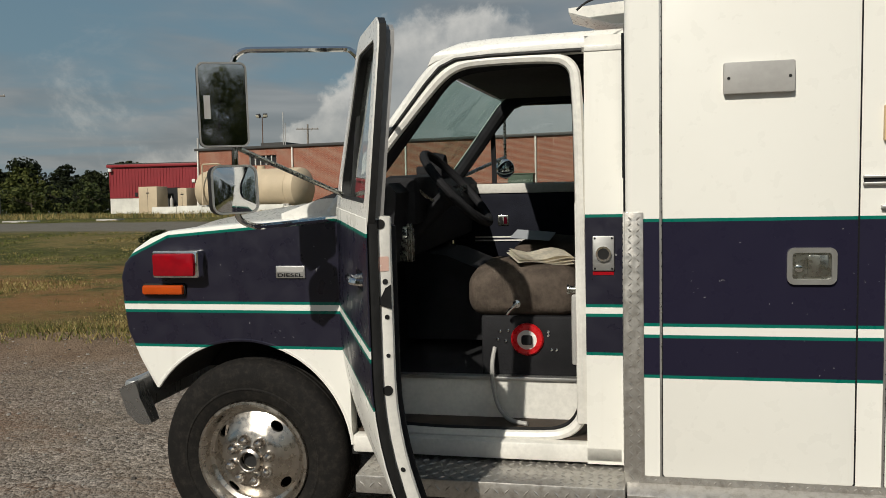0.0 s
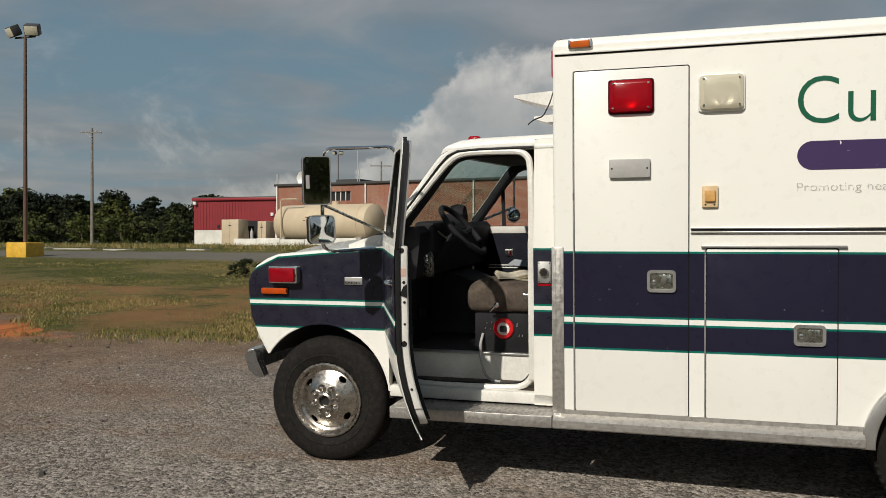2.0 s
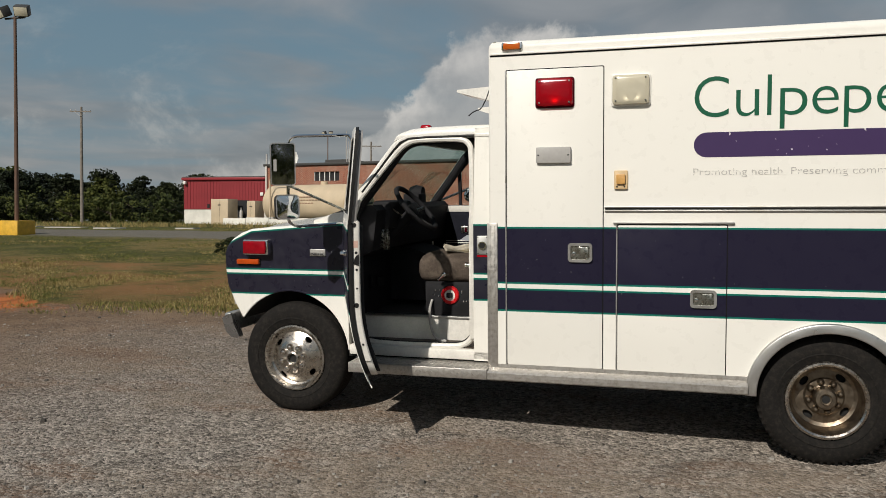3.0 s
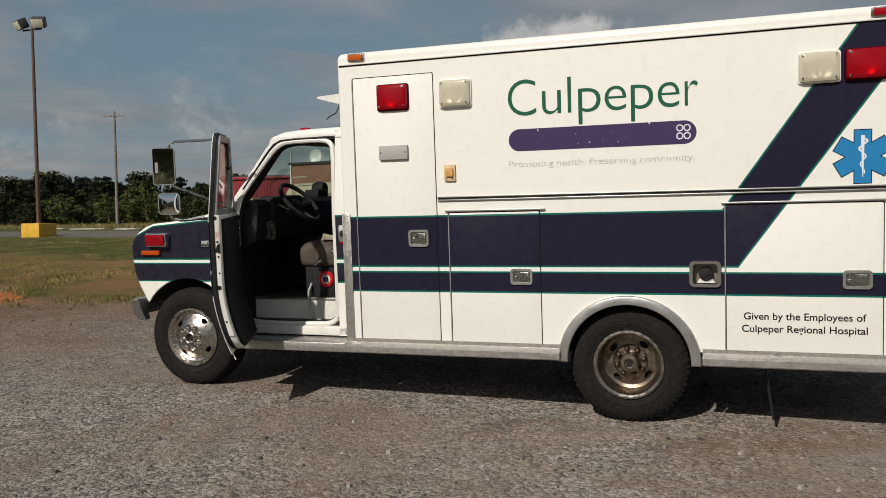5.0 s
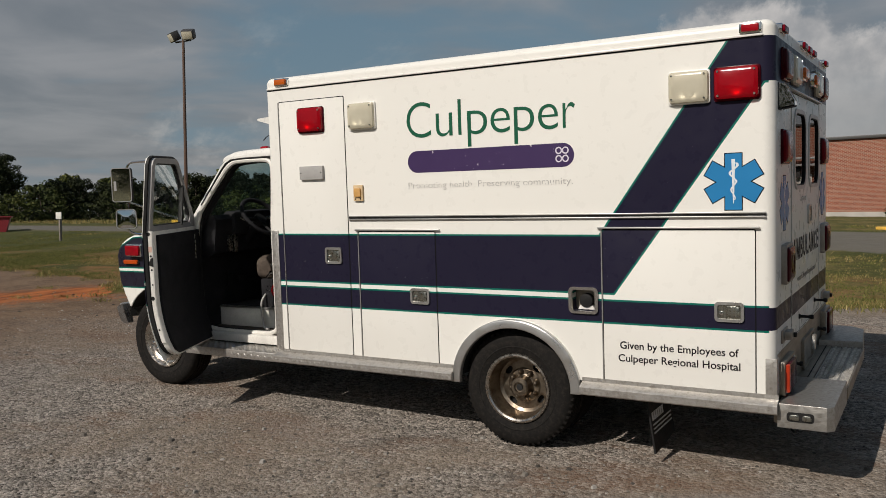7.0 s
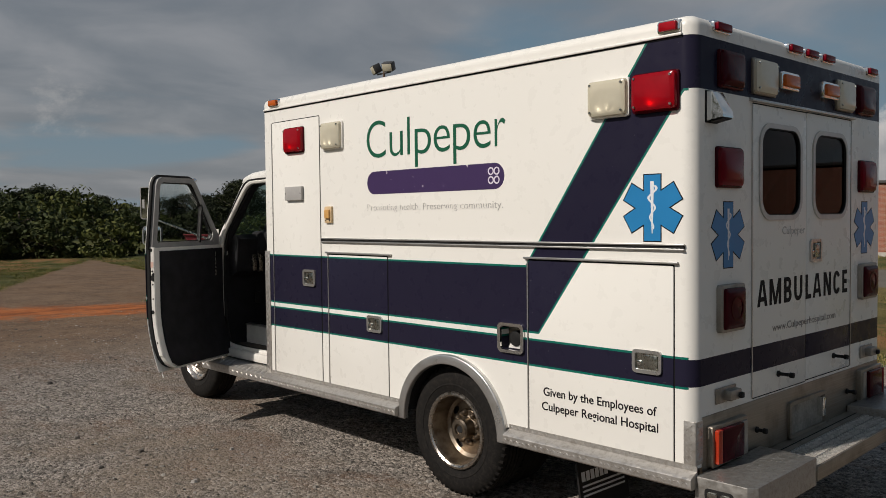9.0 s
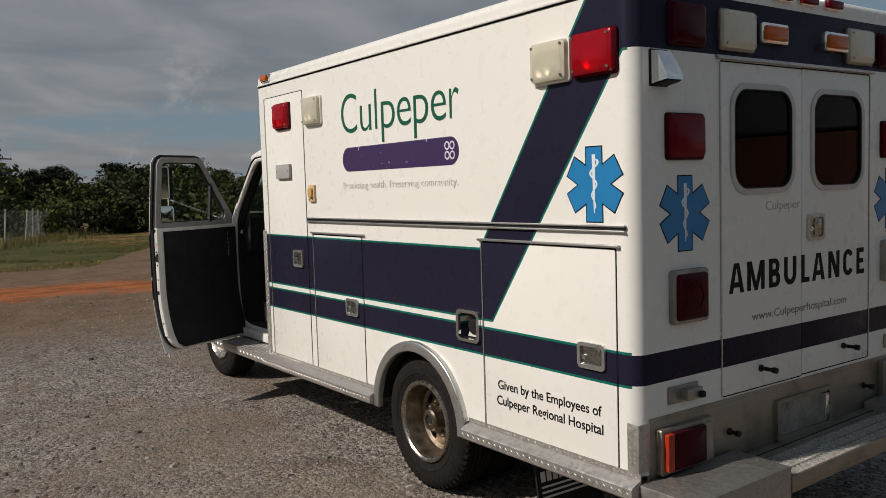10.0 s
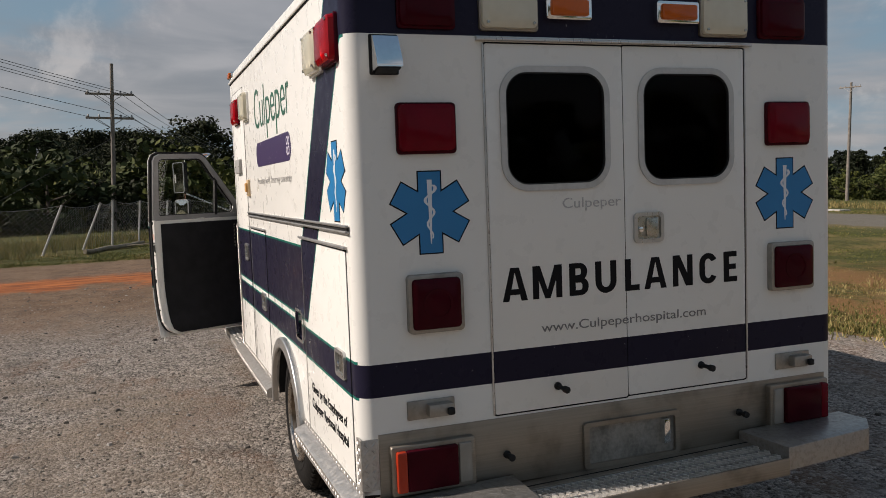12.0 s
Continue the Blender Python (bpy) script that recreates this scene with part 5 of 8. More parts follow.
body_pillar(False)
body_pillar(True)
part("roof_seal", tube(bmesh.new(), [(x, Y0 + 0.012 + lean(z), z) for x, z in ((-1.06, 1.568), (-0.95, 1.708), (-0.845, 1.842), (-0.79, 1.902), (-0.73, 1.929), (-0.60, 1.936), (-0.27, 1.938))], 0.008, 6), RUBBER, amb)
part("gutter", block(-0.262, -0.126, 0.20, 0.225, 1.930, 1.950, 0.003), WHITE_ENAMEL, amb)
part("pillar_seam", block(-0.131, -0.122, 0.16, 0.32, 0.44, 1.98), GAP, amb)
OPENING = [(-1.145, 0.60), (-1.145, 1.44), (-1.0, 1.625), (-0.86, 1.790), (-0.785, 1.872), (-0.725, 1.908), (-0.65, 1.920), (-0.37, 1.921), (-0.312, 1.896), (-0.288, 1.84), (-0.278, 1.4), (-0.272, 0.64), (-0.29, 0.58), (-0.335, 0.535), (-0.42, 0.516), (-1.08, 0.514)]
jamb_line = [(x, Y0 + 0.028 + lean(z), z) for x, z in eased(OPENING, True)]
part("door_jamb", tube(bmesh.new(), jamb_line, 0.020, 8, closed=True), JAMB, amb, "grimy white door jamb")
part("door_seal", tube(bmesh.new(), [(x + (0.012 if x < -0.7 else -0.012), y + 0.03, z + (0.012 if z < 1 else -0.012)) for x, y, z in jamb_line], 0.011, 6, closed=True), RUBBER, amb)
part("jamb_panel", block(-0.300, -0.258, Y0 + 0.02, Y0 + 0.16, 0.58, 1.40, 0.008), JAMB, amb)
part("striker", lathe(bmesh.new(), [(0.012, 0.0), (0.012, -0.02), (0.018, -0.022), (0.018, -0.03), (0.0005, -0.032)], (-0.302, Y0 + 0.06, 1.075), "x", 12), LATCH, amb)
part("rocker_panel", block(-1.165, -0.128, Y0, Y0 + 0.06, 0.44, 0.510, 0.012), JAMB, amb)
socket = part("power_socket", prism(bmesh.new(), rounded(-0.236, -0.160, 1.152, 1.276, 0.004, 2), 0.0, 0.008, lambda u, v, d: (u, Y0 - d, v), 0.002), ALU, amb, "steel power socket plate with a round hole")
part("socket_hole", prism(bmesh.new(), disc(-0.198, 1.213, 0.021, 20), 0.006, 0.016, lambda u, v, d: (u, Y0 - d, v)), RUBBER, socket)
part("socket_ring", ring(bmesh.new(), disc(-0.198, 1.213, 0.027, 24), disc(-0.198, 1.213, 0.020, 24), 0.006, 0.018, lambda u, v, d: (u, Y0 - d, v)), CHROME, socket)
for u, v in ((-0.228, 1.160), (-0.168, 1.160), (-0.228, 1.268), (-0.168, 1.268)):
    part("screw", prism(bmesh.new(), disc(u, v, 0.004, 8), 0.007, 0.010, lambda u, v, d: (u, Y0 - d, v)), RUBBER, socket)
part("socket_label", prism(bmesh.new(), [(-0.236, 1.136), (-0.162, 1.136), (-0.162, 1.148), (-0.236, 1.148)], 0.0, 0.002, lambda u, v, d: (u, Y0 - d, v)), RED_LENS, socket)

# inside the cab
part("step_well", block(-1.16, -0.135, Y0 + 0.05, 0.43, 0.48, 0.520), plain("scuffed brown rubber", (0.045, 0.032, 0.022), 0.8, 0.0, 0.4), amb)
part("cab_underfloor", block(-1.18, -0.118, 0.19, 2.12, 0.42, 0.475), UNDERBODY, amb)
part("sill_riser", block(-1.15, -0.28, 0.42, 0.445, 0.51, 0.678), JAMB, amb, "white riser of the cab step")
part("sill_strip", block(-1.15, -0.28, 0.408, 0.452, 0.676, 0.690, 0.003), STEEL, amb)
part("cab_floor", block(-1.18, -0.13, 0.44, 2.1, 0.64, 0.682), BLACK_TRIM, amb)
part("firewall", block(-1.20, -1.155, 0.22, 2.08, 0.50, 1.30), BLACK_TRIM, amb)
# black sheet added across the back in place of the unlit opening to the box
part("cab_rear_wall", block(-0.145, -0.124, 0.24, 2.06, 0.50, 1.96), BLACK_TRIM, amb)
part("headliner", block(-0.84, -0.14, 0.33, 1.97, 1.918, 1.944, 0.01), plain("dark headliner", (0.05, 0.045, 0.042), 0.9), amb)
dash = part("dashboard", prism(bmesh.new(), [(-1.36, 1.30), (-1.36, 1.405), (-1.17, 1.470), (-1.02, 1.478), (-0.985, 1.44), (-1.02, 1.16), (-1.10, 1.12), (-1.25, 1.12)], 0.26, 2.04, lambda u, v, d: (u, d, v), 0.01), BLACK_TRIM, amb, "black dashboard")
part("instrument_hood", block(-1.10, -0.955, 0.45, 0.95, 1.30, 1.505, 0.03), BLACK_TRIM, dash)
part("engine_cover", prism(bmesh.new(), [(-1.2, 0.72), (-1.2, 1.16), (-0.95, 1.12), (-0.62, 0.98), (-0.58, 0.72)], 0.98, 1.50, lambda u, v, d: (u, d, v), 0.03), BLACK_TRIM, amb)
part("console_bracket", slab(block(-1.02, -0.98, 0.46, 0.50, 1.15, 1.36, 0.004), -1.03, -0.985, 0.40, 0.44, 1.16, 1.30, 0.004), LATCH, dash)
radio = part("dash_radio", block(-1.20, -1.06, 1.42, 1.62, 1.46, 1.545, 0.012), BLACK_TRIM, amb, "small black box on the dashboard")
part("radio_hood", lathe(bmesh.new(), [(0.06, -0.05), (0.075, 0.0), (0.06, 0.06), (0.0005, 0.065)], (-1.14, 1.60, 1.545), "x", 20), BLACK_TRIM, radio)


def steering_wheel():
    c, n = Vector((-0.825, 0.645, 1.445)), Vector((0.74, 0.0, 0.67)).normalized()
    side = Vector((0, 1, 0))
    up = n.cross(side)
    pts = [c + (side * math.cos(2 * math.pi * k / 36) + up * math.sin(2 * math.pi * k / 36)) * 0.198 for k in range(36)]
    rim = part("steering_wheel", tube(bmesh.new(), pts, 0.0185, 10, closed=True), BLACK_TRIM, amb, "black steering wheel")
    for a in (0, math.pi, -math.pi / 2):
        p = side * math.cos(a) + up * math.sin(a)
        part("spoke", tube(bmesh.new(), [c - n * 0.035 + p * 0.03, c - n * 0.02 + p * 0.12, c + p * 0.192], 0.014, 8), LATCH if a == 0 else RUBBER, rim)
    part("wheel_boss", tube(bmesh.new(), [c - n * 0.06, c - n * 0.015], 0.055, 20), RUBBER, rim)
    part("steering_column", tube(bmesh.new(), [c - n * 0.05, c - n * 0.34], 0.04, 14), BLACK_TRIM, rim)
    part("column_lever", tube(bmesh.new(), [c - n * 0.10, c - n * 0.11 - side * 0.05 + up * 0.05, c - n * 0.10 - side * 0.15 + up * 0.10], 0.007, 8), LATCH, rim)


steering_wheel()


def cushion(x0, x1, y0, y1, z0, z1, puff):
    """A padded block, swollen in the middle."""
    bm = block(x0, x1, y0, y1, z0, z1, min(z1 - z0, x1 - x0) * 0.36, 5)
    bmesh.ops.subdivide_edges(bm, edges=[e for e in bm.edges if e.calc_length() > 0.15], cuts=5, use_grid_fill=True)
    for v in bm.verts:
        u, t = (v.co.x - x0) / (x1 - x0) * 2 - 1, (v.co.y - y0) / (y1 - y0) * 2 - 1
        if v.co.z > (z0 + z1) / 2:
            v.co.z += puff * (1 - u * u) * (1 - t * t) + noise.noise(v.co * 9) * 0.010 + noise.noise(v.co * 23) * 0.004
    return bm


seat = part("driver_seat", cushion(-0.755, -0.300, 0.435, 0.96, 0.925, 1.115, 0.035), SEAT_CLOTH, amb, "worn brown-grey cloth driver's seat")
part("backrest", cushion(-0.285, -0.155, 0.44, 0.95, 1.05, 1.72, 0.0), SEAT_CLOTH, seat)
part("seat_base", block(-0.70, -0.30, 0.455, 0.94, 0.68, 0.93, 0.012), BLACK_TRIM, seat)
part("seat_lever", tube(bmesh.new(), [(-0.548, 0.432, 0.985), (-0.548, 0.415, 0.985), (-0.575, 0.41, 0.962), (-0.588, 0.41, 0.945)], 0.008, 8), CHROME, seat)
part("lever_knob", lathe(bmesh.new(), [(0.016, 0.436), (0.016, 0.415), (0.0005, 0.41)], (-0.548, 0, 0.985), n=14), CHROME, seat)
switch = part("battery_switch", lathe(bmesh.new(), [(0.066, 0.457), (0.066, 0.448), (0.060, 0.440), (0.040, 0.437), (0.040, 0.457)], (-0.512, 0, 0.836), n=32), plain("glossy red plastic", (0.50, 0.008, 0.012), 0.3), seat, "red ring battery switch on the seat base")
part("switch_plate", lathe(bmesh.new(), [(0.041, 0.456), (0.041, 0.441), (0.0005, 0.440)], (-0.512, 0, 0.836), n=28), WHITE_ENAMEL, switch)
part("switch_knob", block(-0.533, -0.490, 0.418, 0.442, 0.818, 0.856, 0.008), BLACK_TRIM, switch)
bm = bmesh.new()
for x, z in ((-0.622, 0.868), (-0.59, 0.872), (-0.632, 0.835), (-0.60, 0.828), (-0.428, 0.868), (-0.428, 0.855), (-0.415, 0.795), (-0.395, 0.795)):
    lathe(bm, [(0.006, 0.456), (0.006, 0.449), (0.0005, 0.447)], (x, 0, z), n=8)
tagged(part("base_screws", bm, CHROME, seat), kind="stuff")
part("seat_side_shield", block(-0.335, -0.285, 0.44, 0.47, 0.735, 1.02, 0.01), GREY_PLASTIC, seat)
far_seat = part("passenger_seat", cushion(-0.72, -0.28, 1.42, 1.95, 0.93, 1.12, 0.035), SEAT_CLOTH, amb, "worn brown-grey cloth passenger seat")
part("backrest", cushion(-0.30, -0.16, 1.43, 1.94, 1.05, 1.36, 0.0), SEAT_CLOTH, far_seat)
part("grey_hose", tube(bmesh.new(), bend([(-0.645, 0.45, 0.80), (-0.650, 0.40, 0.745), (-0.648, 0.392, 0.66), (-0.625, 0.385, 0.57), (-0.575, 0.34, 0.532), (-0.50, 0.31, 0.530)], 0.03), 0.009, 8), GREY_PLASTIC, amb)
part("pedal", block(-1.14, -1.12, 0.50, 0.56, 0.86, 0.96, 0.006), RUBBER, amb)
part("pedal", block(-1.14, -1.12, 0.64, 0.74, 0.86, 0.93, 0.006), RUBBER, amb)


def windshield():
    bm = bmesh.new()
    rows = []
    for k in range(9):
        f = k / 8
        y = 0.215 + f * (2 * YM - 0.43)
        bow = 0.17 * (1 - (2 * f - 1) ** 2)
        top_y = 0.265 + f * (2 * YM - 0.53)
        rows.append([bm.verts.new((-1.215 - bow * (1 - 0.55 * s) + s * 0.42, y + (top_y - y) * s, 1.36 + s * 0.562)) for s in (0, 0.33, 0.66, 1)])
    for p, q in zip(rows, rows[1:]):
        for i in range(3):
            bm.faces.new((p[i], q[i], q[i + 1], p[i + 1]))
    bmesh.ops.solidify(bm, geom=list(bm.faces), thickness=0.005)
    bmesh.ops.recalc_face_normals(bm, faces=bm.faces)
    ob = part("windshield", bm, WINDSCREEN_GLASS, amb, "green-tinted windshield")
    ob.visible_shadow = False
    return ob


windshield()

# the far door, shut
far_y = 2 * YM - Y0


def on_far(u, v, d):
    """Places on the passenger's side: along, up, in from the skin."""
    return (u, far_y - d - lean(v), v)


pdoor = part("passenger_door", prism(bmesh.new(), [(-1.145, 0.46), (-0.265, 0.46), (-0.265, 1.40), (-1.145, 1.40)], 0.0, 0.06, on_far), CAB_PAINT, amb, "closed passenger door with navy trim inside")
part("door_trim", prism(bmesh.new(), rounded(-1.12, -0.29, 0.74, 1.375, 0.02, 3), 0.06, 0.14, on_far, 0.008), NAVY_TRIM, pdoor)
part("window_ledge", prism(bmesh.new(), [(-1.15, 1.378), (-0.265, 1.378), (-0.265, 1.432), (-1.15, 1.432)], 0.05, 0.145, on_far, 0.004), JAMB, pdoor)
FAR_OUT = [(-1.15, 1.40), (-0.262, 1.40), (-0.262, 1.88), (-0.31, 1.925), (-0.72, 1.93), (-0.79, 1.905), (-1.15, 1.50)]
FAR_IN = [(-1.09, 1.434), (-0.30, 1.434), (-0.30, 1.85), (-0.33, 1.882), (-0.715, 1.884), (-0.765, 1.866), (-1.09, 1.50)]
part("window_frame", ring(bmesh.new(), FAR_OUT, FAR_IN, 0.0, 0.07, on_far), BLACK_TRIM, pdoor)
part("vent_bar", prism(bmesh.new(), [(-0.905, 1.43), (-0.880, 1.43), (-0.880, 1.79), (-0.905, 1.76)], 0.02, 0.05, on_far), BLACK_TRIM, pdoor)
pane = part("window_pane", prism(bmesh.new(), FAR_IN, 0.034, 0.039, on_far), WINDOW_GLASS, pdoor)
pane.visible_shadow = False
part("trim_strip", prism(prism(bmesh.new(), [(-1.0, 1.118), (-0.40, 1.118), (-0.40, 1.126), (-1.0, 1.126)], 0.138, 0.146, on_far), [(-1.0, 1.098), (-0.40, 1.098), (-0.40, 1.106), (-1.0, 1.106)], 0.138, 0.150, on_far), WHITE_ENAMEL, pdoor)
sw = part("window_switch", prism(bmesh.new(), rounded(-0.862, -0.798, 1.188, 1.250, 0.005, 2), 0.138, 0.147, on_far, 0.002), LATCH, pdoor, "small bright switch plate with red and dark keys")
part("switch_key", prism(bmesh.new(), [(-0.853, 1.200), (-0.834, 1.200), (-0.834, 1.238), (-0.853, 1.238)], 0.146, 0.151, on_far), RUBBER, sw)
part("switch_key", prism(bmesh.new(), [(-0.826, 1.200), (-0.807, 1.200), (-0.807, 1.238), (-0.826, 1.238)], 0.146, 0.151, on_far), RED_DEEP, sw)
fm = part("far_mirror", tube(tube(bmesh.new(), [(-0.862, 2.36, 1.455), (-0.862, 2.36, 1.93)], 0.009, 8), [(-1.12, 2.16, 1.47), (-0.96, 2.28, 1.545), (-0.862, 2.36, 1.59)], 0.011, 8), LATCH, amb, "round convex mirror on a bracket")
part("mirror_glass", lathe(bmesh.new(), [(0.0005, -0.012), (0.03, -0.009), (0.056, 0.0), (0.060, 0.004), (0.056, 0.012), (0.03, 0.02), (0.0005, 0.022)], (-0.862, 2.330, 1.520), "y", 24), MIRROR, fm)

# ---------------------------------------------------------------- the driver's door, standing open
HINGE, SWING = Vector((-1.135, Y0 + 0.005, 0)), radians(-65.0)
OPEN = Matrix.Translation(HINGE + Vector((-0.045, -0.012, 0))) @ Matrix.Rotation(SWING, 4, "Z") @ Matrix.Translation(-HINGE)


def door_lean(z):
    """How far the open door's skin bends in: a little at the top, more towards its foot."""
    return max(0.0, z - 1.38) * 0.10 + max(0.0, 0.95 - z) ** 2 * 0.42


def on_door(u, v, d):
    """Places on the driver's door when shut: along, up, in from the skin."""
    return (u, Y0 + d + door_lean(v), v)


def door_shell(levels, d0, d1, r):
    """A curved panel: rows of (height, front end, rear end), from skin d0 to d1."""
    bm = bmesh.new()
    rows = []
    for z, x0, x1 in levels:
        y0, y1 = Y0 + d0 + door_lean(z), Y0 + d1 + door_lean(z)
        rows.append([bm.verts.new(v) for v in ((x0 + r, y0, z), (x1 - r, y0, z), (x1 - r * 0.3, y0 + r * 0.3, z), (x1, y0 + r, z), (x1, y1 - r, z), (x1 - r * 0.3, y1 - r * 0.3, z), (x1 - r, y1, z), (x0 + r, y1, z), (x0, y1 - r, z), (x0, y0 + r, z))])
    for p, q in zip(rows, rows[1:]):
        for i in range(len(p)):
            bm.faces.new((p[i], p[(i + 1) % len(p)], q[(i + 1) % len(p)], q[i]))
    bm.faces.new(rows[0])
    bm.faces.new(rows[-1])
    bmesh.ops.recalc_face_normals(bm, faces=bm.faces)
    return bm


FOOT = ((0.452, -1.06, -0.40), (0.462, -1.075, -0.37), (0.49, -1.10, -0.33), (0.53, -1.122, -0.308), (0.58, -1.135, -0.298))
LEVELS = [*FOOT, *((z, -1.135 + 0.005 * (z > 1.2), -0.296) for z in np.linspace(0.66, 1.395, 12))]
ddoor = part("driver_door", door_shell(LEVELS, 0.0, 0.072, 0.010), CAB_PAINT, amb, "open driver's door, navy outside with black trim inside")
ddoor.matrix_basis = OPEN
SKIN_ROWS = [(0.436, -1.03, -0.272), (0.45, -1.06, -0.272), (0.48, -1.10, -0.273), (0.53, -1.13, -0.275), *((z, -1.14, -0.277) for z in np.linspace(0.60, 1.395, 12))]
part("outer_skin", door_shell(SKIN_ROWS, -0.006, -0.001, 0.002), CAB_PAINT, ddoor, "painted outer skin of the door")
# black rear edge seal; its rows round the foot stand for the border's shade
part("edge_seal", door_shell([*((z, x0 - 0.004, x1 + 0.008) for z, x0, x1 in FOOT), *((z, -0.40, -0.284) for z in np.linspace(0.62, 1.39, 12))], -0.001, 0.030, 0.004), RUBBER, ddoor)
UP_OUT = [(-1.130, 1.39), (-1.118, 1.37), (-0.308, 1.37), (-0.296, 1.39), (-0.300, 1.880), (-0.320, 1.922), (-0.36, 1.942), (-0.70, 1.943), (-0.740, 1.934), (-0.775, 1.908), (-1.118, 1.482), (-1.126, 1.46)]
UP_IN = [(-1.035, 1.450), (-1.018, 1.434), (-0.362, 1.434), (-0.347, 1.450), (-0.347, 1.866), (-0.358, 1.890), (-0.382, 1.902), (-0.705, 1.903), (-0.730, 1.895), (-0.752, 1.876), (-1.040, 1.505), (-1.043, 1.48)]
# white paint like the outer frame, its shade mixed into the colour
part("window_frame", ring(bmesh.new(), UP_OUT, UP_IN, 0.010, 0.048, on_door), FRAME_SHADED, ddoor, "white inner window frame, greyed for shade")
part("window_seal", ring(bmesh.new(), [(u * 1.0, v) for u, v in UP_IN], [(u + (0.008 if u < -0.7 else -0.008), v + (0.008 if v < 1.5 else -0.008)) for u, v in UP_IN], 0.004, 0.036, on_door), RUBBER, ddoor)
pane = part("window_pane", prism(bmesh.new(), UP_IN, 0.024, 0.029, on_door), WINDOW_GLASS, ddoor)
pane.visible_shadow = False
part("vent_bar", prism(bmesh.new(), [(-0.885, 1.42), (-0.862, 1.42), (-0.862, 1.74), (-0.885, 1.71)], 0.018, 0.052, on_door), RUBBER, ddoor)
TRIM_ROWS = [(0.470, -1.06, -0.41), (0.50, -1.095, -0.365), (0.56, -1.124, -0.352), *((z, -1.127, -0.348) for z in np.linspace(0.64, 1.368, 11))]
part("door_trim", door_shell(TRIM_ROWS, 0.066, 0.094, 0.008), BLACK_TRIM, ddoor, "black vinyl inner door panel")
part("pull_strap", tube(bmesh.new(), [(-1.02, Y0 + 0.097, 1.34), (-1.015, Y0 + 0.101, 1.22), (-1.02, Y0 + 0.097, 1.13)], 0.004, 6), LATCH, ddoor)
EDGE_ROWS = [(z, -0.310, -0.2935) for z in np.linspace(0.56, 1.40, 13)]
part("latch_edge", door_shell(EDGE_ROWS, 0.031, 0.066, 0.003), JAMB, ddoor, "white latch edge of the door")
edge = lambda u, v, d: (d, Y0 + u + door_lean(v), v)
for u, v, r in ((0.038, 1.378, 0.014), (0.048, 1.214, 0.008), (0.022, 1.194, 0.007), (0.050, 1.112, 0.007), (0.050, 1.0, 0.006), (0.044, 0.898, 0.015), (0.046, 0.66, 0.007)):
    part("plug", prism(bmesh.new(), disc(u, v, r, 14), -0.295, -0.2915, edge), RUBBER, ddoor)
part("door_latch", prism(bmesh.new(), [(0.025, 1.150), (0.064, 1.135), (0.064, 1.205), (0.047, 1.195)], -0.2945, -0.289, edge), RUBBER, ddoor, "black door latch")
part("edge_sticker", prism(bmesh.new(), rounded(0.012, 0.060, 1.244, 1.286, 0.004, 2), -0.2945, -0.2922, edge), worn_print("pink sticker", (0.55, 0.36, 0.30), WHITE, 0.35, 60.0), ddoor)
FRAME_LIP = [(-1.142, 1.39), (-1.130, 1.37), (-0.290, 1.37), (-0.278, 1.39), (-0.280, 1.888), (-0.302, 1.936), (-0.35, 1.960), (-0.705, 1.961), (-0.750, 1.950), (-0.788, 1.920), (-1.130, 1.490), (-1.138, 1.465)]
part("frame_skin", ring(bmesh.new(), FRAME_LIP, UP_IN, -0.003, 0.002, on_door), WHITE_ENAMEL, ddoor, "white outer window frame")
part("frame_seal", ring(bmesh.new(), FRAME_LIP, [(u * 0.985 - 0.0105, v - 0.012 if v > 1.5 else v) for u, v in UP_OUT], 0.002, 0.022, on_door), RUBBER, ddoor, "black rubber seal round the window frame")
part("outer_handle", tube(bmesh.new(), bend([(-0.52, Y0 - 0.002, 1.20), (-0.52, Y0 - 0.035, 1.205), (-0.40, Y0 - 0.035, 1.205), (-0.40, Y0 - 0.002, 1.20)], 0.012), 0.011, 8), CHROME, ddoor, "chrome door handle")
part("handle_plate", prism(bmesh.new(), rounded(-0.54, -0.38, 1.175, 1.235, 0.01, 3), -0.006, 0.002, on_door, 0.002), CHROME, ddoor)
part("drip_edge", prism(bmesh.new(), [(-1.05, 0.452), (-0.40, 0.462), (-0.305, 0.47), (-0.292, 0.395), (-0.31, 0.445), (-0.40, 0.44), (-1.05, 0.432)], -0.004, 0.004, on_door), JAMB, ddoor)
back = OPEN.inverted()


def in_shut(p):
    return back @ Vector(p)


part("mirror_arm", tube(bmesh.new(), [in_shut(p) for p in bend([(-0.985, -0.155, 1.905), (-1.035, -0.09, 1.945), (-1.345, -0.28, 1.935), (-1.372, -0.30, 1.90), (-1.372, -0.315, 1.38), (-1.33, -0.27, 1.352), (-1.145, 0.01, 1.36)], 0.03)], 0.0105, 8), CHROME, ddoor, "bright tubular mirror arm")
part("mirror_strut", tube(bmesh.new(), [in_shut(p) for p in ((-1.365, -0.30, 1.615), (-1.10, 0.09, 1.425))], 0.008, 8), LATCH, ddoor)


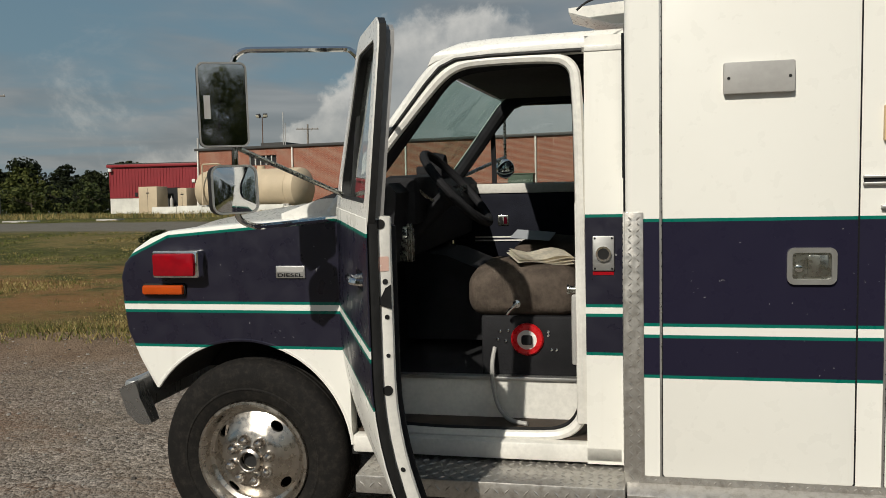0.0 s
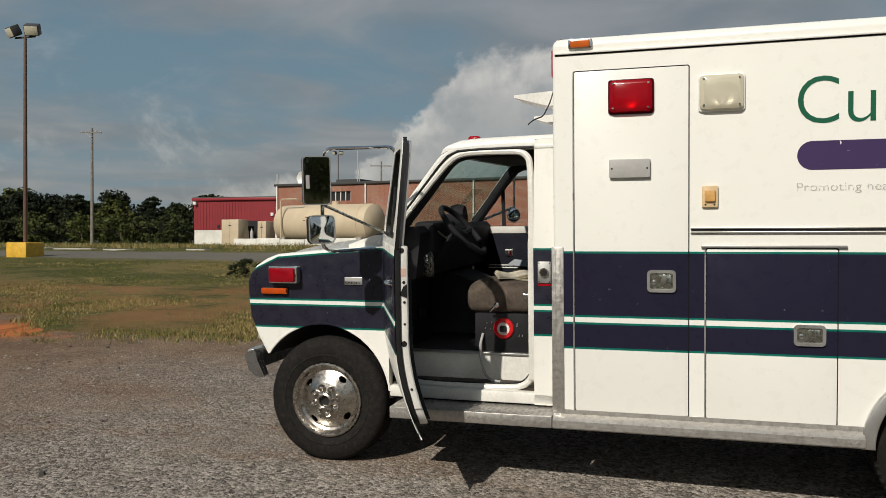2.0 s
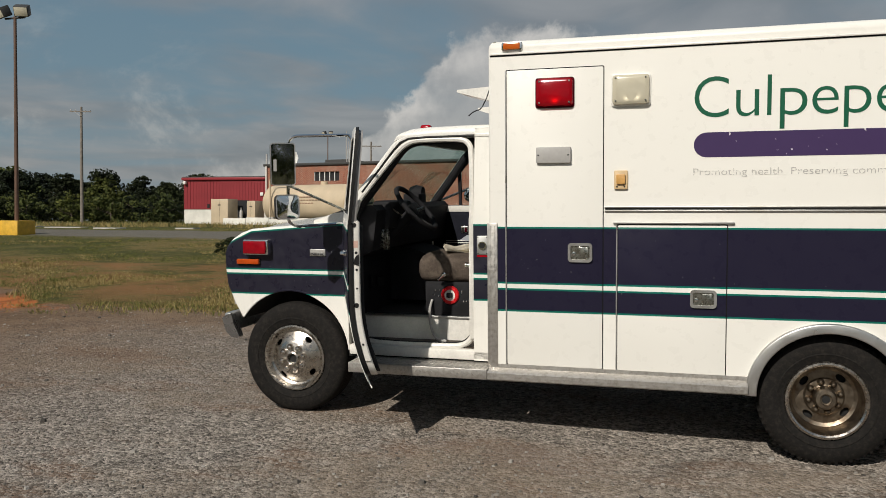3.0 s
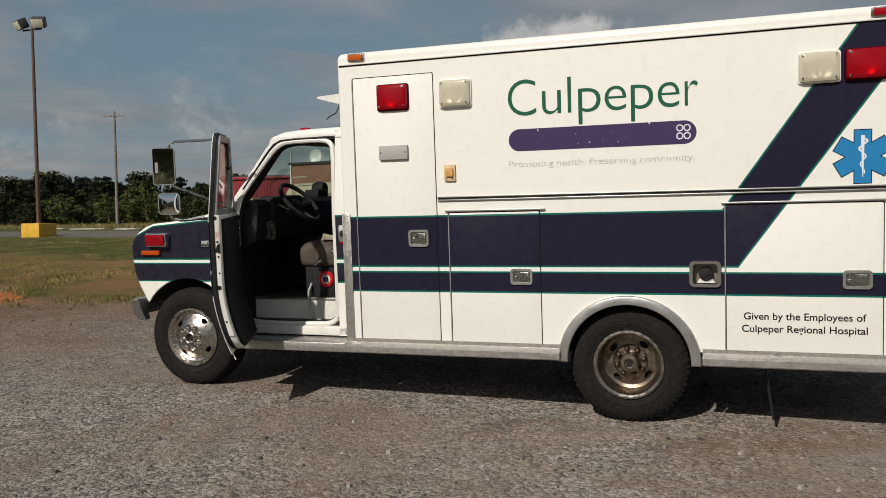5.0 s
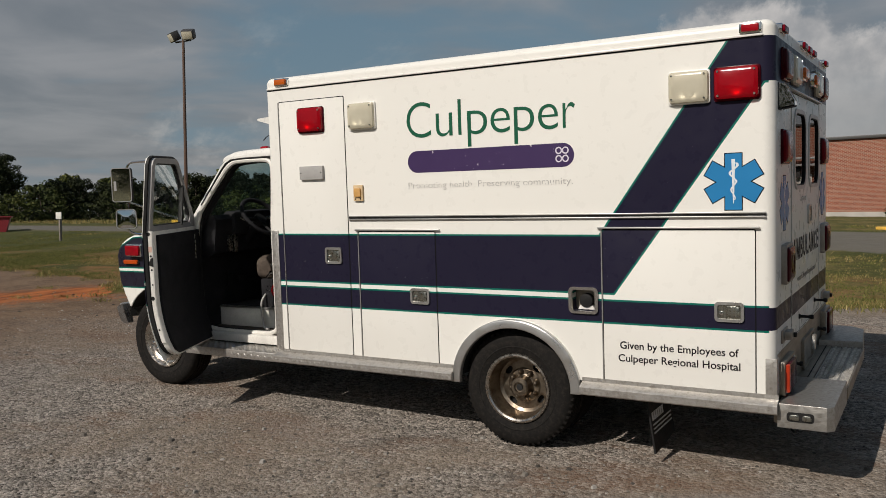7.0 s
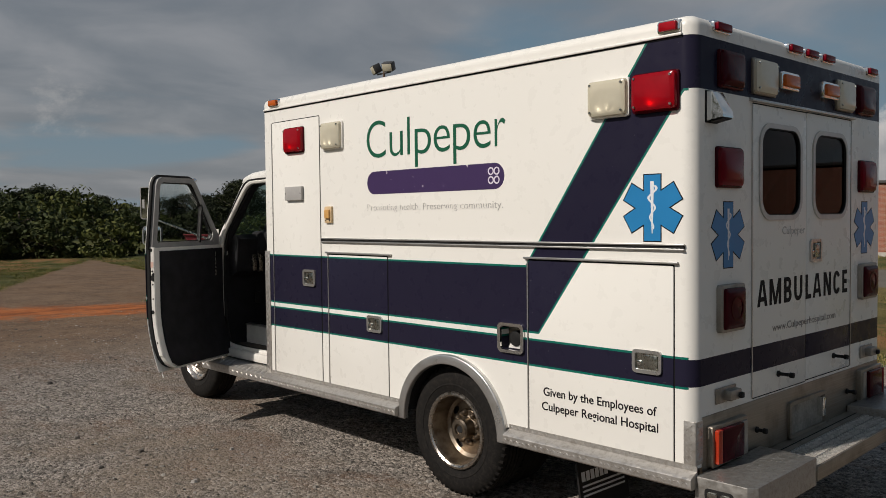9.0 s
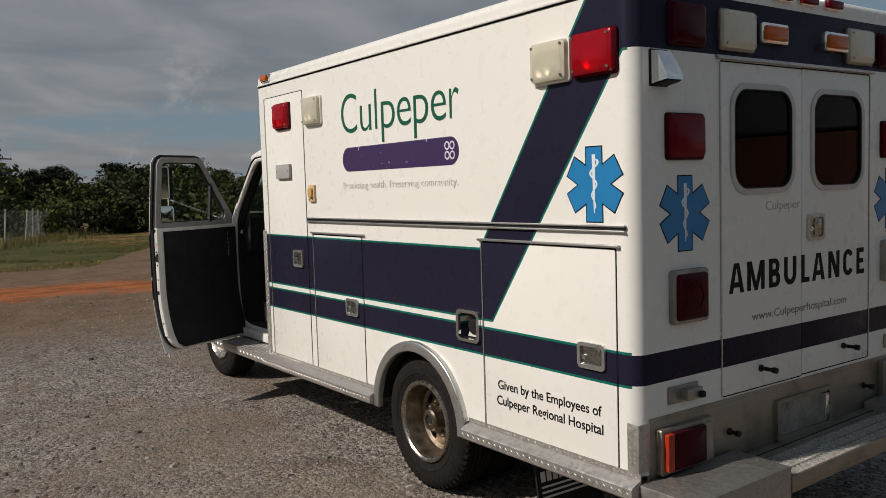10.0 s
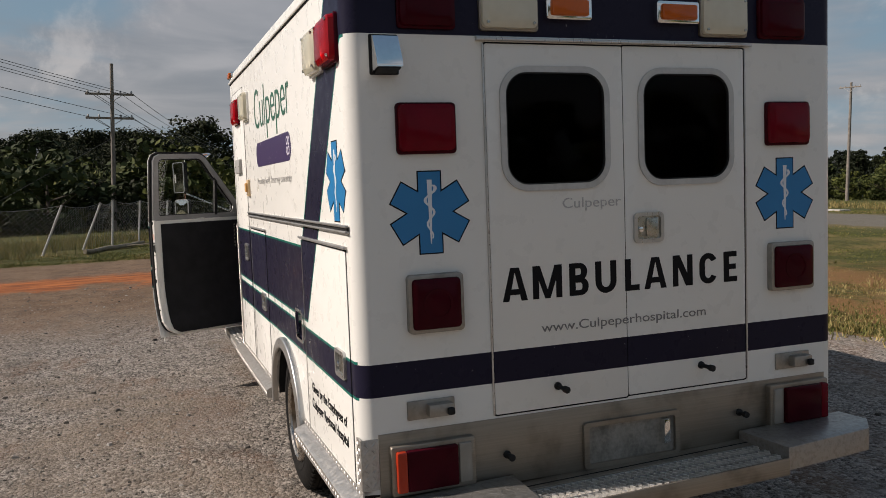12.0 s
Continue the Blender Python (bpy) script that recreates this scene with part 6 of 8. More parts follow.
def mirror(centre, wide, high, r, convex):
    """A towing mirror: dark shell, bright rim and glass, turned back at the driver."""
    n = Vector((0.70, -0.714, 0.05) if convex else (0.52, -0.854, 0.0)).normalized()
    side = Vector((-n.y, n.x, 0.0)).normalized()
    above = n.cross(side)
    c = Vector(centre)

    def put(u, v, d):
        return in_shut(c + side * u + above * v + n * d)

    shell = prism(bmesh.new(), rounded(-wide / 2, wide / 2, -high / 2, high / 2, r, 5), -0.035, 0.004, put)
    part("mirror_shell", shell, RUBBER, ddoor)
    part("mirror_rim", ring(bmesh.new(), rounded(-wide / 2, wide / 2, -high / 2, high / 2, r, 5), rounded(-wide / 2 + 0.006, wide / 2 - 0.006, -high / 2 + 0.006, high / 2 - 0.006, r - 0.005, 5), 0.0, 0.009, put), ALU, ddoor)
    bm = bmesh.new()
    line = rounded(-wide / 2 + 0.007, wide / 2 - 0.007, -high / 2 + 0.007, high / 2 - 0.007, r - 0.006, 5)
    if convex:
        rows = [[bm.verts.new(put(u * f, v * f, 0.004 + 0.005 * (1 - f * f))) for u, v in line] for f in (1.0, 0.8, 0.6, 0.4, 0.2)]
        for p, q in zip(rows, rows[1:]):
            for i in range(len(p)):
                bm.faces.new((p[i], p[(i + 1) % len(p)], q[(i + 1) % len(p)], q[i]))
        bm.faces.new(rows[-1])
    else:
        prism(bm, line, 0.003, 0.006, put)
    bmesh.ops.recalc_face_normals(bm, faces=bm.faces)
    part("mirror_glass", bm, MIRROR, ddoor, "", 60)


mirror((-1.388, -0.343, 1.754), 0.158, 0.272, 0.022, False)
mirror((-1.366, -0.334, 1.480), 0.155, 0.160, 0.03, True)
part("mirror_sticker", prism(bmesh.new(), [(-0.06, -0.045), (-0.04, -0.045), (-0.04, 0.03), (-0.06, 0.03)], 0.0062, 0.0072, lambda u, v, d: in_shut(Vector((-1.388, -0.343, 1.754)) + Vector((0.854, 0.52, 0)) * u + Vector((0, 0, v)) + Vector((0.52, -0.854, 0)) * d)), GREY_PLASTIC, ddoor)

# loose papers on the seats
PAPER = plain("newsprint", (0.74, 0.69, 0.58), 0.85, 0.0, 0.2, 14.0)


def folded_paper():
    root = thing("newspaper", "folded newspaper lying on the driver's seat", "newspaper", STAND @ pose(-0.47, 0.585, 1.150, 9, 4, 25))
    for k in range(4):
        bm = bmesh.new()
        rows = []
        for i in range(9):
            u = -0.12 + 0.24 * i / 8
            rows.append([bm.verts.new((u + 0.004 * k, v, 0.006 * k + 0.012 * math.sin(i * 0.8 + k) * (0.4 + 0.2 * k))) for v in (-0.085 + 0.006 * k, 0.085 - 0.004 * k)])
        for p, q in zip(rows, rows[1:]):
            bm.faces.new((p[0], q[0], q[1], p[1]))
        bmesh.ops.solidify(bm, geom=list(bm.faces), thickness=0.004)
        part("sheet", bm, PAPER, root)


folded_paper()
root = thing("paper_sheet", "pale blue-grey paper sheet on the passenger seat", "paper", STAND @ pose(-0.60, 1.50, 1.172, 12, 4, -8))
part("sheet", block(-0.105, 0.105, -0.075, 0.075, -0.001, 0.001), plain("pale paper", (0.34, 0.36, 0.39), 0.8, 0.0, 0.06), root)

# ---------------------------------------------------------------- the lie of the land
def soft(v, lo, hi, ease):
    """v, running out level past lo and hi."""
    if v > hi:
        return hi + (1 - math.exp(-(v - hi) / ease)) * ease
    if v < lo:
        return lo - (1 - math.exp((v - lo) / ease)) * ease
    return v


def height(x, y):
    """The level of the ground: the lot's slope, running out level farther off."""
    h = 0.0447 * soft(y, -9, 18, 8) + 0.0032 * soft(x, -30, 30, 15)
    h -= 0.0155 * (soft(x, -3, 5, 2) + 1.6)
    drop = max(0.0, -22 - x) * 0.02
    return h - min(drop, 0.8) * max(0.0, min(1.0, (14 - y) / 12))


def lot_edge(x):
    """Where the gravel gives way to grass on the far side."""
    return 4.15 + max(0.0, x + 4.5) * 0.355 + min(1.0, max(0.0, (-7.5 - x) / 1.3)) * 1.2 + max(0.0, -8.8 - x) * 0.22


def on_track(x, y):
    """The earth track that leaves the lot between the two lawns."""
    return x < -12 and 1.9 + (-14.4 - x) * 0.52 < y < lot_edge(x)


def ground_material():
    m, n, p = material("ground")
    c = n.coords()
    x, y, z = n.xyz(c)
    warp = n.math("SUBTRACT", n.noise(c, 0.9, 4.0), 0.5)
    warp2 = n.math("SUBTRACT", n.noise(c, 0.25, 3.0), 0.5)
    fray = n.math("SUBTRACT", n.noise(c, 5.0, 3.0), 0.5)
    # gravel lot: stones of two sizes in grey dust, with brown patches
    stones, grit = n.cells(c, 40.0, "F1", "Color"), n.cells(c, 95.0, "F1", "Color")
    s1, g1 = n.xyz(stones)[0], n.xyz(grit)[0]
    tone = n.math("ADD", n.math("MULTIPLY", s1, 0.55), n.math("MULTIPLY", g1, 0.45))
    grey = n.mix(n.ramp(tone, 0.15, 0.9, smooth=False), (0.052, 0.046, 0.040), (0.405, 0.360, 0.312))
    big_d, big_c = n.cells(c, 36.0), n.cells(c, 36.0, "F1", "Color")
    b1, b2, b3 = n.xyz(big_c)
    pebble = n.math("MULTIPLY", n.math("LESS_THAN", big_d, n.ramp(b2, 0.0, 1.0, 0.22, 0.42)), n.math("GREATER_THAN", b1, 0.62))
    grey = n.mix(n.math("MULTIPLY", pebble, 0.8), grey, n.mix(b3, (0.072, 0.063, 0.054), (0.42, 0.385, 0.34)))
    patch = n.ramp(n.noise(c, 0.45, 6.0, 0.66), 0.42, 0.64)
    fine = n.noise(c, 30.0, 5.0)
    dust = n.mix(fine, (0.140, 0.106, 0.076), (0.240, 0.190, 0.142))
    gravel = n.mix(n.math("MULTIPLY", patch, 0.68), grey, dust)
    stain = n.math("MULTIPLY", n.ramp(n.noise(c, 1.3, 6.0, 0.68), 0.56, 0.70), 0.55)
    gravel = n.mix(stain, gravel, (0.075, 0.064, 0.054))
    clump = n.math("ADD", n.ramp(n.noise(c, 22.0, 5.0, 0.8), 0.34, 0.68, 0.40, 0.74), n.ramp(n.noise(c, 3.2, 5.0, 0.7), 0.36, 0.64, 0.34, 0.56))
    mottle = n.add("ShaderNodeMix")
    mottle.data_type, mottle.blend_type = "RGBA", "MULTIPLY"
    for k, value in ((0, 1.0), (6, gravel), (7, clump)):
        n.put(mottle.inputs[k], value)
    gravel = mottle.outputs[2]
    red_patch = n.math("MULTIPLY", n.ramp(n.noise(n.scaled(c, (0.6, 1.3, 1.0)), 0.9, 5.0, 0.7), 0.50, 0.64), 0.62)
    gravel = n.mix(n.math("MULTIPLY", red_patch, n.ramp(s1, 0.2, 0.9, 1.0, 0.45)), gravel, (0.165, 0.098, 0.062))
    worn = n.ramp(n.noise(n.scaled(c, (0.5, 1.4, 1.0)), 0.8, 4.0), 0.55, 0.75)
    gravel = n.mix(n.math("MULTIPLY", worn, 0.35), gravel, (0.23, 0.225, 0.22))
    # earth to the left, with a red clay cut across it
    west = n.ramp(n.math("ADD", x, n.math("MULTIPLY", warp, 3.0)), -2.2, -7.2)
    north = n.math("MULTIPLY", n.ramp(n.math("ADD", y, n.math("MULTIPLY", warp, 2.0)), 2.2, 3.6), n.ramp(x, 0.0, -4.0))
    clods = n.math("ADD", n.math("MULTIPLY", n.ramp(n.noise(c, 1.6, 8.0, 0.72), 0.34, 0.66), 0.6), n.math("MULTIPLY", n.ramp(n.noise(c, 16.0, 6.0, 0.7), 0.3, 0.7), 0.4))
    earth = n.mix(n.math("ADD", n.math("MULTIPLY", clods, 0.65), n.math("MULTIPLY", tone, 0.35)), (0.070, 0.041, 0.022), (0.245, 0.156, 0.092))
    base = n.mix(n.math("MULTIPLY", n.math("MAXIMUM", west, n.math("MULTIPLY", north, 0.8)), 0.85), gravel, earth)
    line = n.math("ADD", -10.3, n.math("MULTIPLY", n.math("POWER", n.math("ABSOLUTE", n.math("ADD", y, 1.0)), 2.0), 0.075))
    off = n.math("ABSOLUTE", n.math("SUBTRACT", n.math("ADD", x, n.math("MULTIPLY", warp, 2.2)), line))
    clay_mask = n.math("MULTIPLY", n.ramp(n.math("ADD", off, n.math("MULTIPLY", n.math("ADD", fray, warp), 1.5)), 0.45, 1.5, 1.0, 0.0), n.ramp(y, 6.0, 4.8))
    clay = n.mix(n.ramp(n.noise(n.scaled(c, (1.0, 0.3, 1.0)), 4.0, 7.0, 0.7), 0.3, 0.7), (0.17, 0.055, 0.020), (0.48, 0.155, 0.046))
    base = n.mix(clay_mask, base, clay)
    # grass
    dry = n.ramp(n.noise(c, 0.45, 7.0, 0.70), 0.42, 0.60)
    tuft = n.ramp(n.noise(c, 7.0, 8.0, 0.78), 0.36, 0.64)
    blade = n.math("ADD", n.math("MULTIPLY", n.ramp(n.noise(c, 21.0, 5.0, 0.7), 0.3, 0.7), 0.55), n.math("MULTIPLY", tuft, 0.45))
    green = n.mix(blade, (0.028, 0.038, 0.009), (0.110, 0.112, 0.030))
    straw = n.mix(blade, (0.090, 0.070, 0.024), (0.27, 0.205, 0.080))
    grass = n.mix(n.math("MULTIPLY", dry, n.ramp(x, -22.0, -13.0, 0.2, 0.9)), green, straw)
    bare = n.math("MULTIPLY", n.ramp(n.noise(n.scaled(c, (0.6, 1.0, 1.0)), 0.7, 6.0, 0.68), 0.43, 0.57), n.ramp(n.math("ABSOLUTE", n.math("SUBTRACT", y, 7.2)), 1.4, 4.0, 1.0, 0.0))
    grass = n.mix(n.math("MULTIPLY", bare, 0.85), grass, n.mix(fine, (0.20, 0.092, 0.035), (0.33, 0.18, 0.080)))
    # where the lot ends
    e1 = n.math("ADD", 4.15, n.math("MULTIPLY", n.math("MAXIMUM", n.math("ADD", x, 4.5), 0.0), 0.355))
    e2 = n.math("ADD", n.math("MULTIPLY", n.math("MINIMUM", n.math("MAXIMUM", n.math("DIVIDE", n.math("SUBTRACT", -7.5, x), 1.3), 0.0), 1.0), 1.2),
                n.math("MULTIPLY", n.math("MAXIMUM", n.math("SUBTRACT", -8.8, x), 0.0), 0.22))
    edge = n.math("ADD", n.math("ADD", e1, e2), n.math("ADD", n.math("MULTIPLY", warp, 0.8), n.math("MULTIPLY", fray, 0.55)))
    west_edge = n.ramp(n.math("ADD", x, n.math("ADD", n.math("MULTIPLY", warp2, 2.0), n.math("MULTIPLY", fray, 0.8))), -15.3, -14.7)
    track = n.ramp(n.math("ADD", n.math("SUBTRACT", y, n.math("ADD", 1.9, n.math("MULTIPLY", n.math("SUBTRACT", -14.4, x), 0.52))), n.math("MULTIPLY", fray, 0.8)), -0.15, 0.15)
    south = n.ramp(n.math("ADD", y, n.math("MULTIPLY", warp, 1.2)), -12.2, -11.8)
    on_lot = n.math("MULTIPLY", n.math("MULTIPLY", n.ramp(n.math("SUBTRACT", edge, y), -0.05, 0.05), south), n.math("MAXIMUM", west_edge, track))
    land = n.mix(on_lot, grass, base)
    # the lane beyond the grass
    mid = n.math("ADD", 18.3, n.math("MULTIPLY", x, -0.12))
    lane_off = n.math("ABSOLUTE", n.math("SUBTRACT", n.math("ADD", y, n.math("MULTIPLY", fray, 0.6)), mid))
    lane = n.ramp(n.math("ADD", n.math("SUBTRACT", lane_off, n.ramp(x, -12.0, 4.0, 0.0, 1.2)), n.math("MULTIPLY", warp, 1.0)), 1.9, 2.4, 0.9, 0.0)
    lane_col = n.mix(n.noise(c, 3.0, 6.0), (0.125, 0.115, 0.098), (0.205, 0.190, 0.165))
    verge = n.math("MULTIPLY", n.ramp(lane_off, 2.5, 3.4, 1.0, 0.0), 0.45)
    land = n.mix(lane, n.mix(verge, land, (0.16, 0.135, 0.085)), lane_col)
    bump_stone = n.math("ADD", n.math("MULTIPLY", n.cells(c, 40.0), -0.9), n.math("MULTIPLY", n.cells(c, 95.0), -0.45))
    normal = n.bump(n.mix(on_lot, n.math("MULTIPLY", blade, 2.0), bump_stone), 0.8, 0.018)
    shade(n, p, land, 0.93, normal=normal)
    p.inputs["Specular IOR Level"].default_value = 0.2
    p.inputs["Diffuse Roughness"].default_value = 0.25
    return m


def ground_sheet():
    def steps(lo, hi):
        out, v = [], 0.0
        while v < hi:
            out.append(v)
            v += 0.5 if v < 16 else (1.5 if v < 40 else (6 if v < 120 else 60))
        out.append(hi)
        down, v = [], 0.0
        while v > lo:
            down.append(v)
            v -= 0.5 if v > -20 else (1.5 if v > -50 else (6 if v > -140 else 60))
        down.append(lo)
        return sorted(set(down + out))

    xs, ys = steps(-900.0, 900.0), steps(-900.0, 900.0)
    verts, faces = [], []
    for y in ys:
        for x in xs:
            z = height(x, y)
            near = abs(x) < 60 and abs(y) < 60
            if near and (y > lot_edge(x) + 0.3 or x < -15):
                z += 0.05 * noise.noise((x * 0.5, y * 0.5, 0.0)) + 0.02
            verts.append((x, y, z))
    k = len(xs)
    for j in range(len(ys) - 1):
        for i in range(k - 1):
            faces.append((j * k + i, j * k + i + 1, (j + 1) * k + i + 1, (j + 1) * k + i))
    mesh = bpy.data.meshes.new("ground")
    mesh.from_pydata(verts, [], faces)
    mesh.polygons.foreach_set("use_smooth", [True] * len(mesh.polygons))
    mesh.materials.append(ground_material())
    tagged(new("ground", mesh), "gravel lot with red clay, running into rough grass", "ground", kind="structure")


ground_sheet()


def scatter(name, verts, faces, mat, label, category):
    mesh = bpy.data.meshes.new(name)
    mesh.from_pydata(verts, [], faces)
    mesh.materials.append(mat)
    return tagged(new(name, mesh), label, category, kind="stuff")


def island_tones(name, tones, rough, vary=False):
    """Each loose piece of one mesh takes a tone of its own."""
    m, n, p = material(name)
    r = n.add("ShaderNodeNewGeometry").outputs["Random Per Island"]
    ramp = n.add("ShaderNodeValToRGB")
    ramp.color_ramp.elements[0].color, ramp.color_ramp.elements[1].color = (*tones[0], 1), (*tones[-1], 1)
    for i, t in enumerate(tones[1:-1]):
        ramp.color_ramp.elements.new((i + 1) / (len(tones) - 1)).color = (*t, 1)
    n.put(ramp.inputs[0], r)
    own = n.add("ShaderNodeObjectInfo").outputs["Random"]
    tint = n.mix(own, (0.55, 0.62, 0.70), (1.35, 1.25, 0.95))
    blend = n.add("ShaderNodeMix")
    blend.data_type, blend.blend_type = "RGBA", "MULTIPLY"
    for k, value in ((0, 1.0), (6, ramp.outputs[0]), (7, tint)):
        n.put(blend.inputs[k], value)
    hue = blend.outputs[2]
    shade(n, p, hue if vary else ramp.outputs[0], rough)
    p.inputs["Specular IOR Level"].default_value = 0.2
    return m


def loose_stones():
    rng = np.random.default_rng(4)
    verts, faces = [], []
    for k in range(12000):
        x, y = rng.uniform(-9, 8), 0.0
        y = rng.uniform(-5.2, 4.2)
        if rng.random() < 0.35:
            x, y = rng.uniform(-3, 7), rng.uniform(-4.6, -0.4)
        s = rng.uniform(0.004, 0.013) * (1.9 if rng.random() < 0.06 else 1.0)
        a = rng.uniform(0, 6.28)
        z = height(x, y)
        i = len(verts)
        reach = [(a + q * 1.257 + rng.uniform(-0.35, 0.35), s * rng.uniform(0.75, 1.2)) for q in range(5)]
        top = s * rng.uniform(0.45, 0.8)
        for f, up in ((1.0, -0.001), (0.72, top)):
            for b, d in reach:
                verts.append((x + math.cos(b) * d * f, y + math.sin(b) * d * f, z + up * (rng.uniform(0.75, 1.1) if up > 0 else 1.0)))
        faces += [(i + q, i + (q + 1) % 5, i + 5 + (q + 1) % 5, i + 5 + q) for q in range(5)] + [(i + 5, i + 6, i + 7, i + 8, i + 9)]
    scatter("loose_gravel", verts, faces, island_tones("loose stones", ((0.055, 0.049, 0.043), (0.13, 0.116, 0.10), (0.21, 0.19, 0.165), (0.34, 0.32, 0.29)), 0.85), "loose grey gravel stones", "gravel")


def blade(verts, faces, rng, x, y, z, tall, wide, out):
    """One leaf of grass, bent over to one side."""
    a = rng.uniform(0, 6.28)
    c, k = math.cos(a), math.sin(a)
    b = rng.uniform(0, 6.28)
    sx, sy = math.cos(b) * wide, math.sin(b) * wide
    i = len(verts)
    verts += [(x - sx, y - sy, z - 0.01), (x + sx, y + sy, z - 0.01), (x + c * tall * out, y + k * tall * out, z + tall)]
    faces.append((i, i + 1, i + 2))


def on_grass(x, y):
    if on_track(x, y) or abs(y - (18.3 - 0.12 * x)) < 2.6 + (1.0 if x > -4 else 0.0):
        return False
    return y > lot_edge(x) + 0.12 + 0.4 * noise.noise((x, y, 3.0)) or (x < -14.9 + 0.4 * noise.noise((y, x, 1.0)) and not on_track(x, y))


def grass_blades():
    """Mown grass in green and straw-coloured patches, longer at the lot's edge and in tufts."""
    rng = np.random.default_rng(7)
    green, dry = ([], []), ([], [])
    count = 0
    while count < 52000:
        pick = rng.random()
        if pick < 0.40:
            x = rng.uniform(-22, 9)
            y = lot_edge(x) + rng.exponential(1.9)
        elif pick < 0.78:
            x, y = rng.uniform(-30, 11), rng.uniform(4, 26)
        else:
            x, y = -14.6 - rng.exponential(4.5), rng.uniform(-9, 9)
        if not on_grass(x, y) or y > 40 or x < -44:
            continue
        patch = noise.noise((x * 0.30, y * 0.42, 2.0)) + 0.5 * noise.noise((x * 1.1, y * 1.1, 6.0))
        bare = noise.noise((x * 0.55, y * 0.8, 9.0)) + 0.35 * noise.noise((x * 2.0, y * 2.0, 4.0))
        if bare < -0.25 and rng.random() < 0.75:
            continue
        count += 1
        verts, faces = dry if patch + rng.uniform(-0.35, 0.35) > (0.10 if x > -13 else 0.42) else green
        far = math.hypot(x - 2, y + 4)
        tall = rng.uniform(0.012, 0.036) * (1.0 + max(0.0, patch) * 0.8) * (2.2 if rng.random() < 0.03 else 1.0)
        z = height(x, y) + 0.02
        for b in range(4):
            blade(verts, faces, rng, x + rng.uniform(-0.07, 0.07), y + rng.uniform(-0.07, 0.07), z, tall * rng.uniform(0.6, 1.1), rng.uniform(0.005, 0.010) * max(1.0, far / 14), rng.uniform(0.1, 1.1))
    # a ragged fringe where the gravel ends, and a few weeds out on the earth
    for k in range(2600):
        x = rng.uniform(-15, 8)
        y = lot_edge(x) + rng.normal(0.05, 0.22)
        if noise.noise((x * 0.9, 0.0, 5.0)) < -0.05 and x < 0:
            continue
        verts, faces = green if rng.random() < 0.6 else dry
        for b in range(5):
            blade(verts, faces, rng, x + rng.uniform(-0.08, 0.08), y + rng.uniform(-0.08, 0.08), height(x, y), rng.uniform(0.03, 0.085), rng.uniform(0.005, 0.010), rng.uniform(0.2, 1.0))
    for cx, cy in ((-8.6, 3.3), (-7.9, 3.6), (-7.5, 3.9), (-9.4, 4.3), (-10.2, 3.6), (-6.9, 3.5)):
        for k in range(70):
            x, y = cx + rng.normal(0, 0.13), cy + rng.normal(0, 0.07)
            blade(*(green if rng.random() < 0.5 else dry), rng, x, y, height(x, y), rng.uniform(0.02, 0.07), 0.007, rng.uniform(0.3, 1.2))
    # rank growth along the fence and beyond the lane
    for k in range(9000):
        if k % 3:
            f = rng.random()
            x, y = -15.5 - 19.0 * f + rng.normal(-1.2, 1.0), -7.6 + 12.4 * f + rng.normal(0.9, 1.0)
            tall = rng.uniform(0.12, 0.34) * (1.8 if rng.random() < 0.08 else 1.0)
        else:
            x = rng.uniform(-62, -8)
            y = 24.5 - 0.12 * x + rng.exponential(6.0)
            tall = rng.uniform(0.10, 0.30)
        if noise.noise((x * 0.5, y * 0.5, 4.0)) < -0.2 or x > -8 or (y < 9 and x > -15.2):
            continue
        z = height(x, y)
        verts, faces = dry if rng.random() < (0.4 if k % 3 else 0.75) else green
        for b in range(4):
            blade(verts, faces, rng, x + rng.uniform(-0.12, 0.12), y + rng.uniform(-0.12, 0.12), z, tall, rng.uniform(0.006, 0.012) * (1.0 if k % 3 else 1.8), rng.uniform(0.1, 0.6))
    scatter("grass", *green, island_tones("green grass blades", ((0.065, 0.078, 0.018), (0.105, 0.115, 0.028), (0.15, 0.145, 0.042), (0.20, 0.18, 0.065)), 0.85), "rough green grass", "grass")
    scatter("dry_grass", *dry, island_tones("dry grass blades", ((0.15, 0.115, 0.038), (0.23, 0.175, 0.062), (0.31, 0.24, 0.095), (0.40, 0.32, 0.15)), 0.85), "rough straw-coloured dry grass", "grass")


loose_stones()
grass_blades()

# ---------------------------------------------------------------- trees
BARK = plain("bark", (0.085, 0.066, 0.05), 0.9, 0.0, 0.4, 3.0, 0.02, 25.0)


def leaf_material(name, tones):
    m = island_tones(name, tones, 0.75, True)
    return m


LEAVES = leaf_material("leaves", ((0.010, 0.014, 0.0055), (0.016, 0.022, 0.0075), (0.026, 0.034, 0.011)))
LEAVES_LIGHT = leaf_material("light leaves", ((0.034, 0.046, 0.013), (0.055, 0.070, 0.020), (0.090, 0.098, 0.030)))


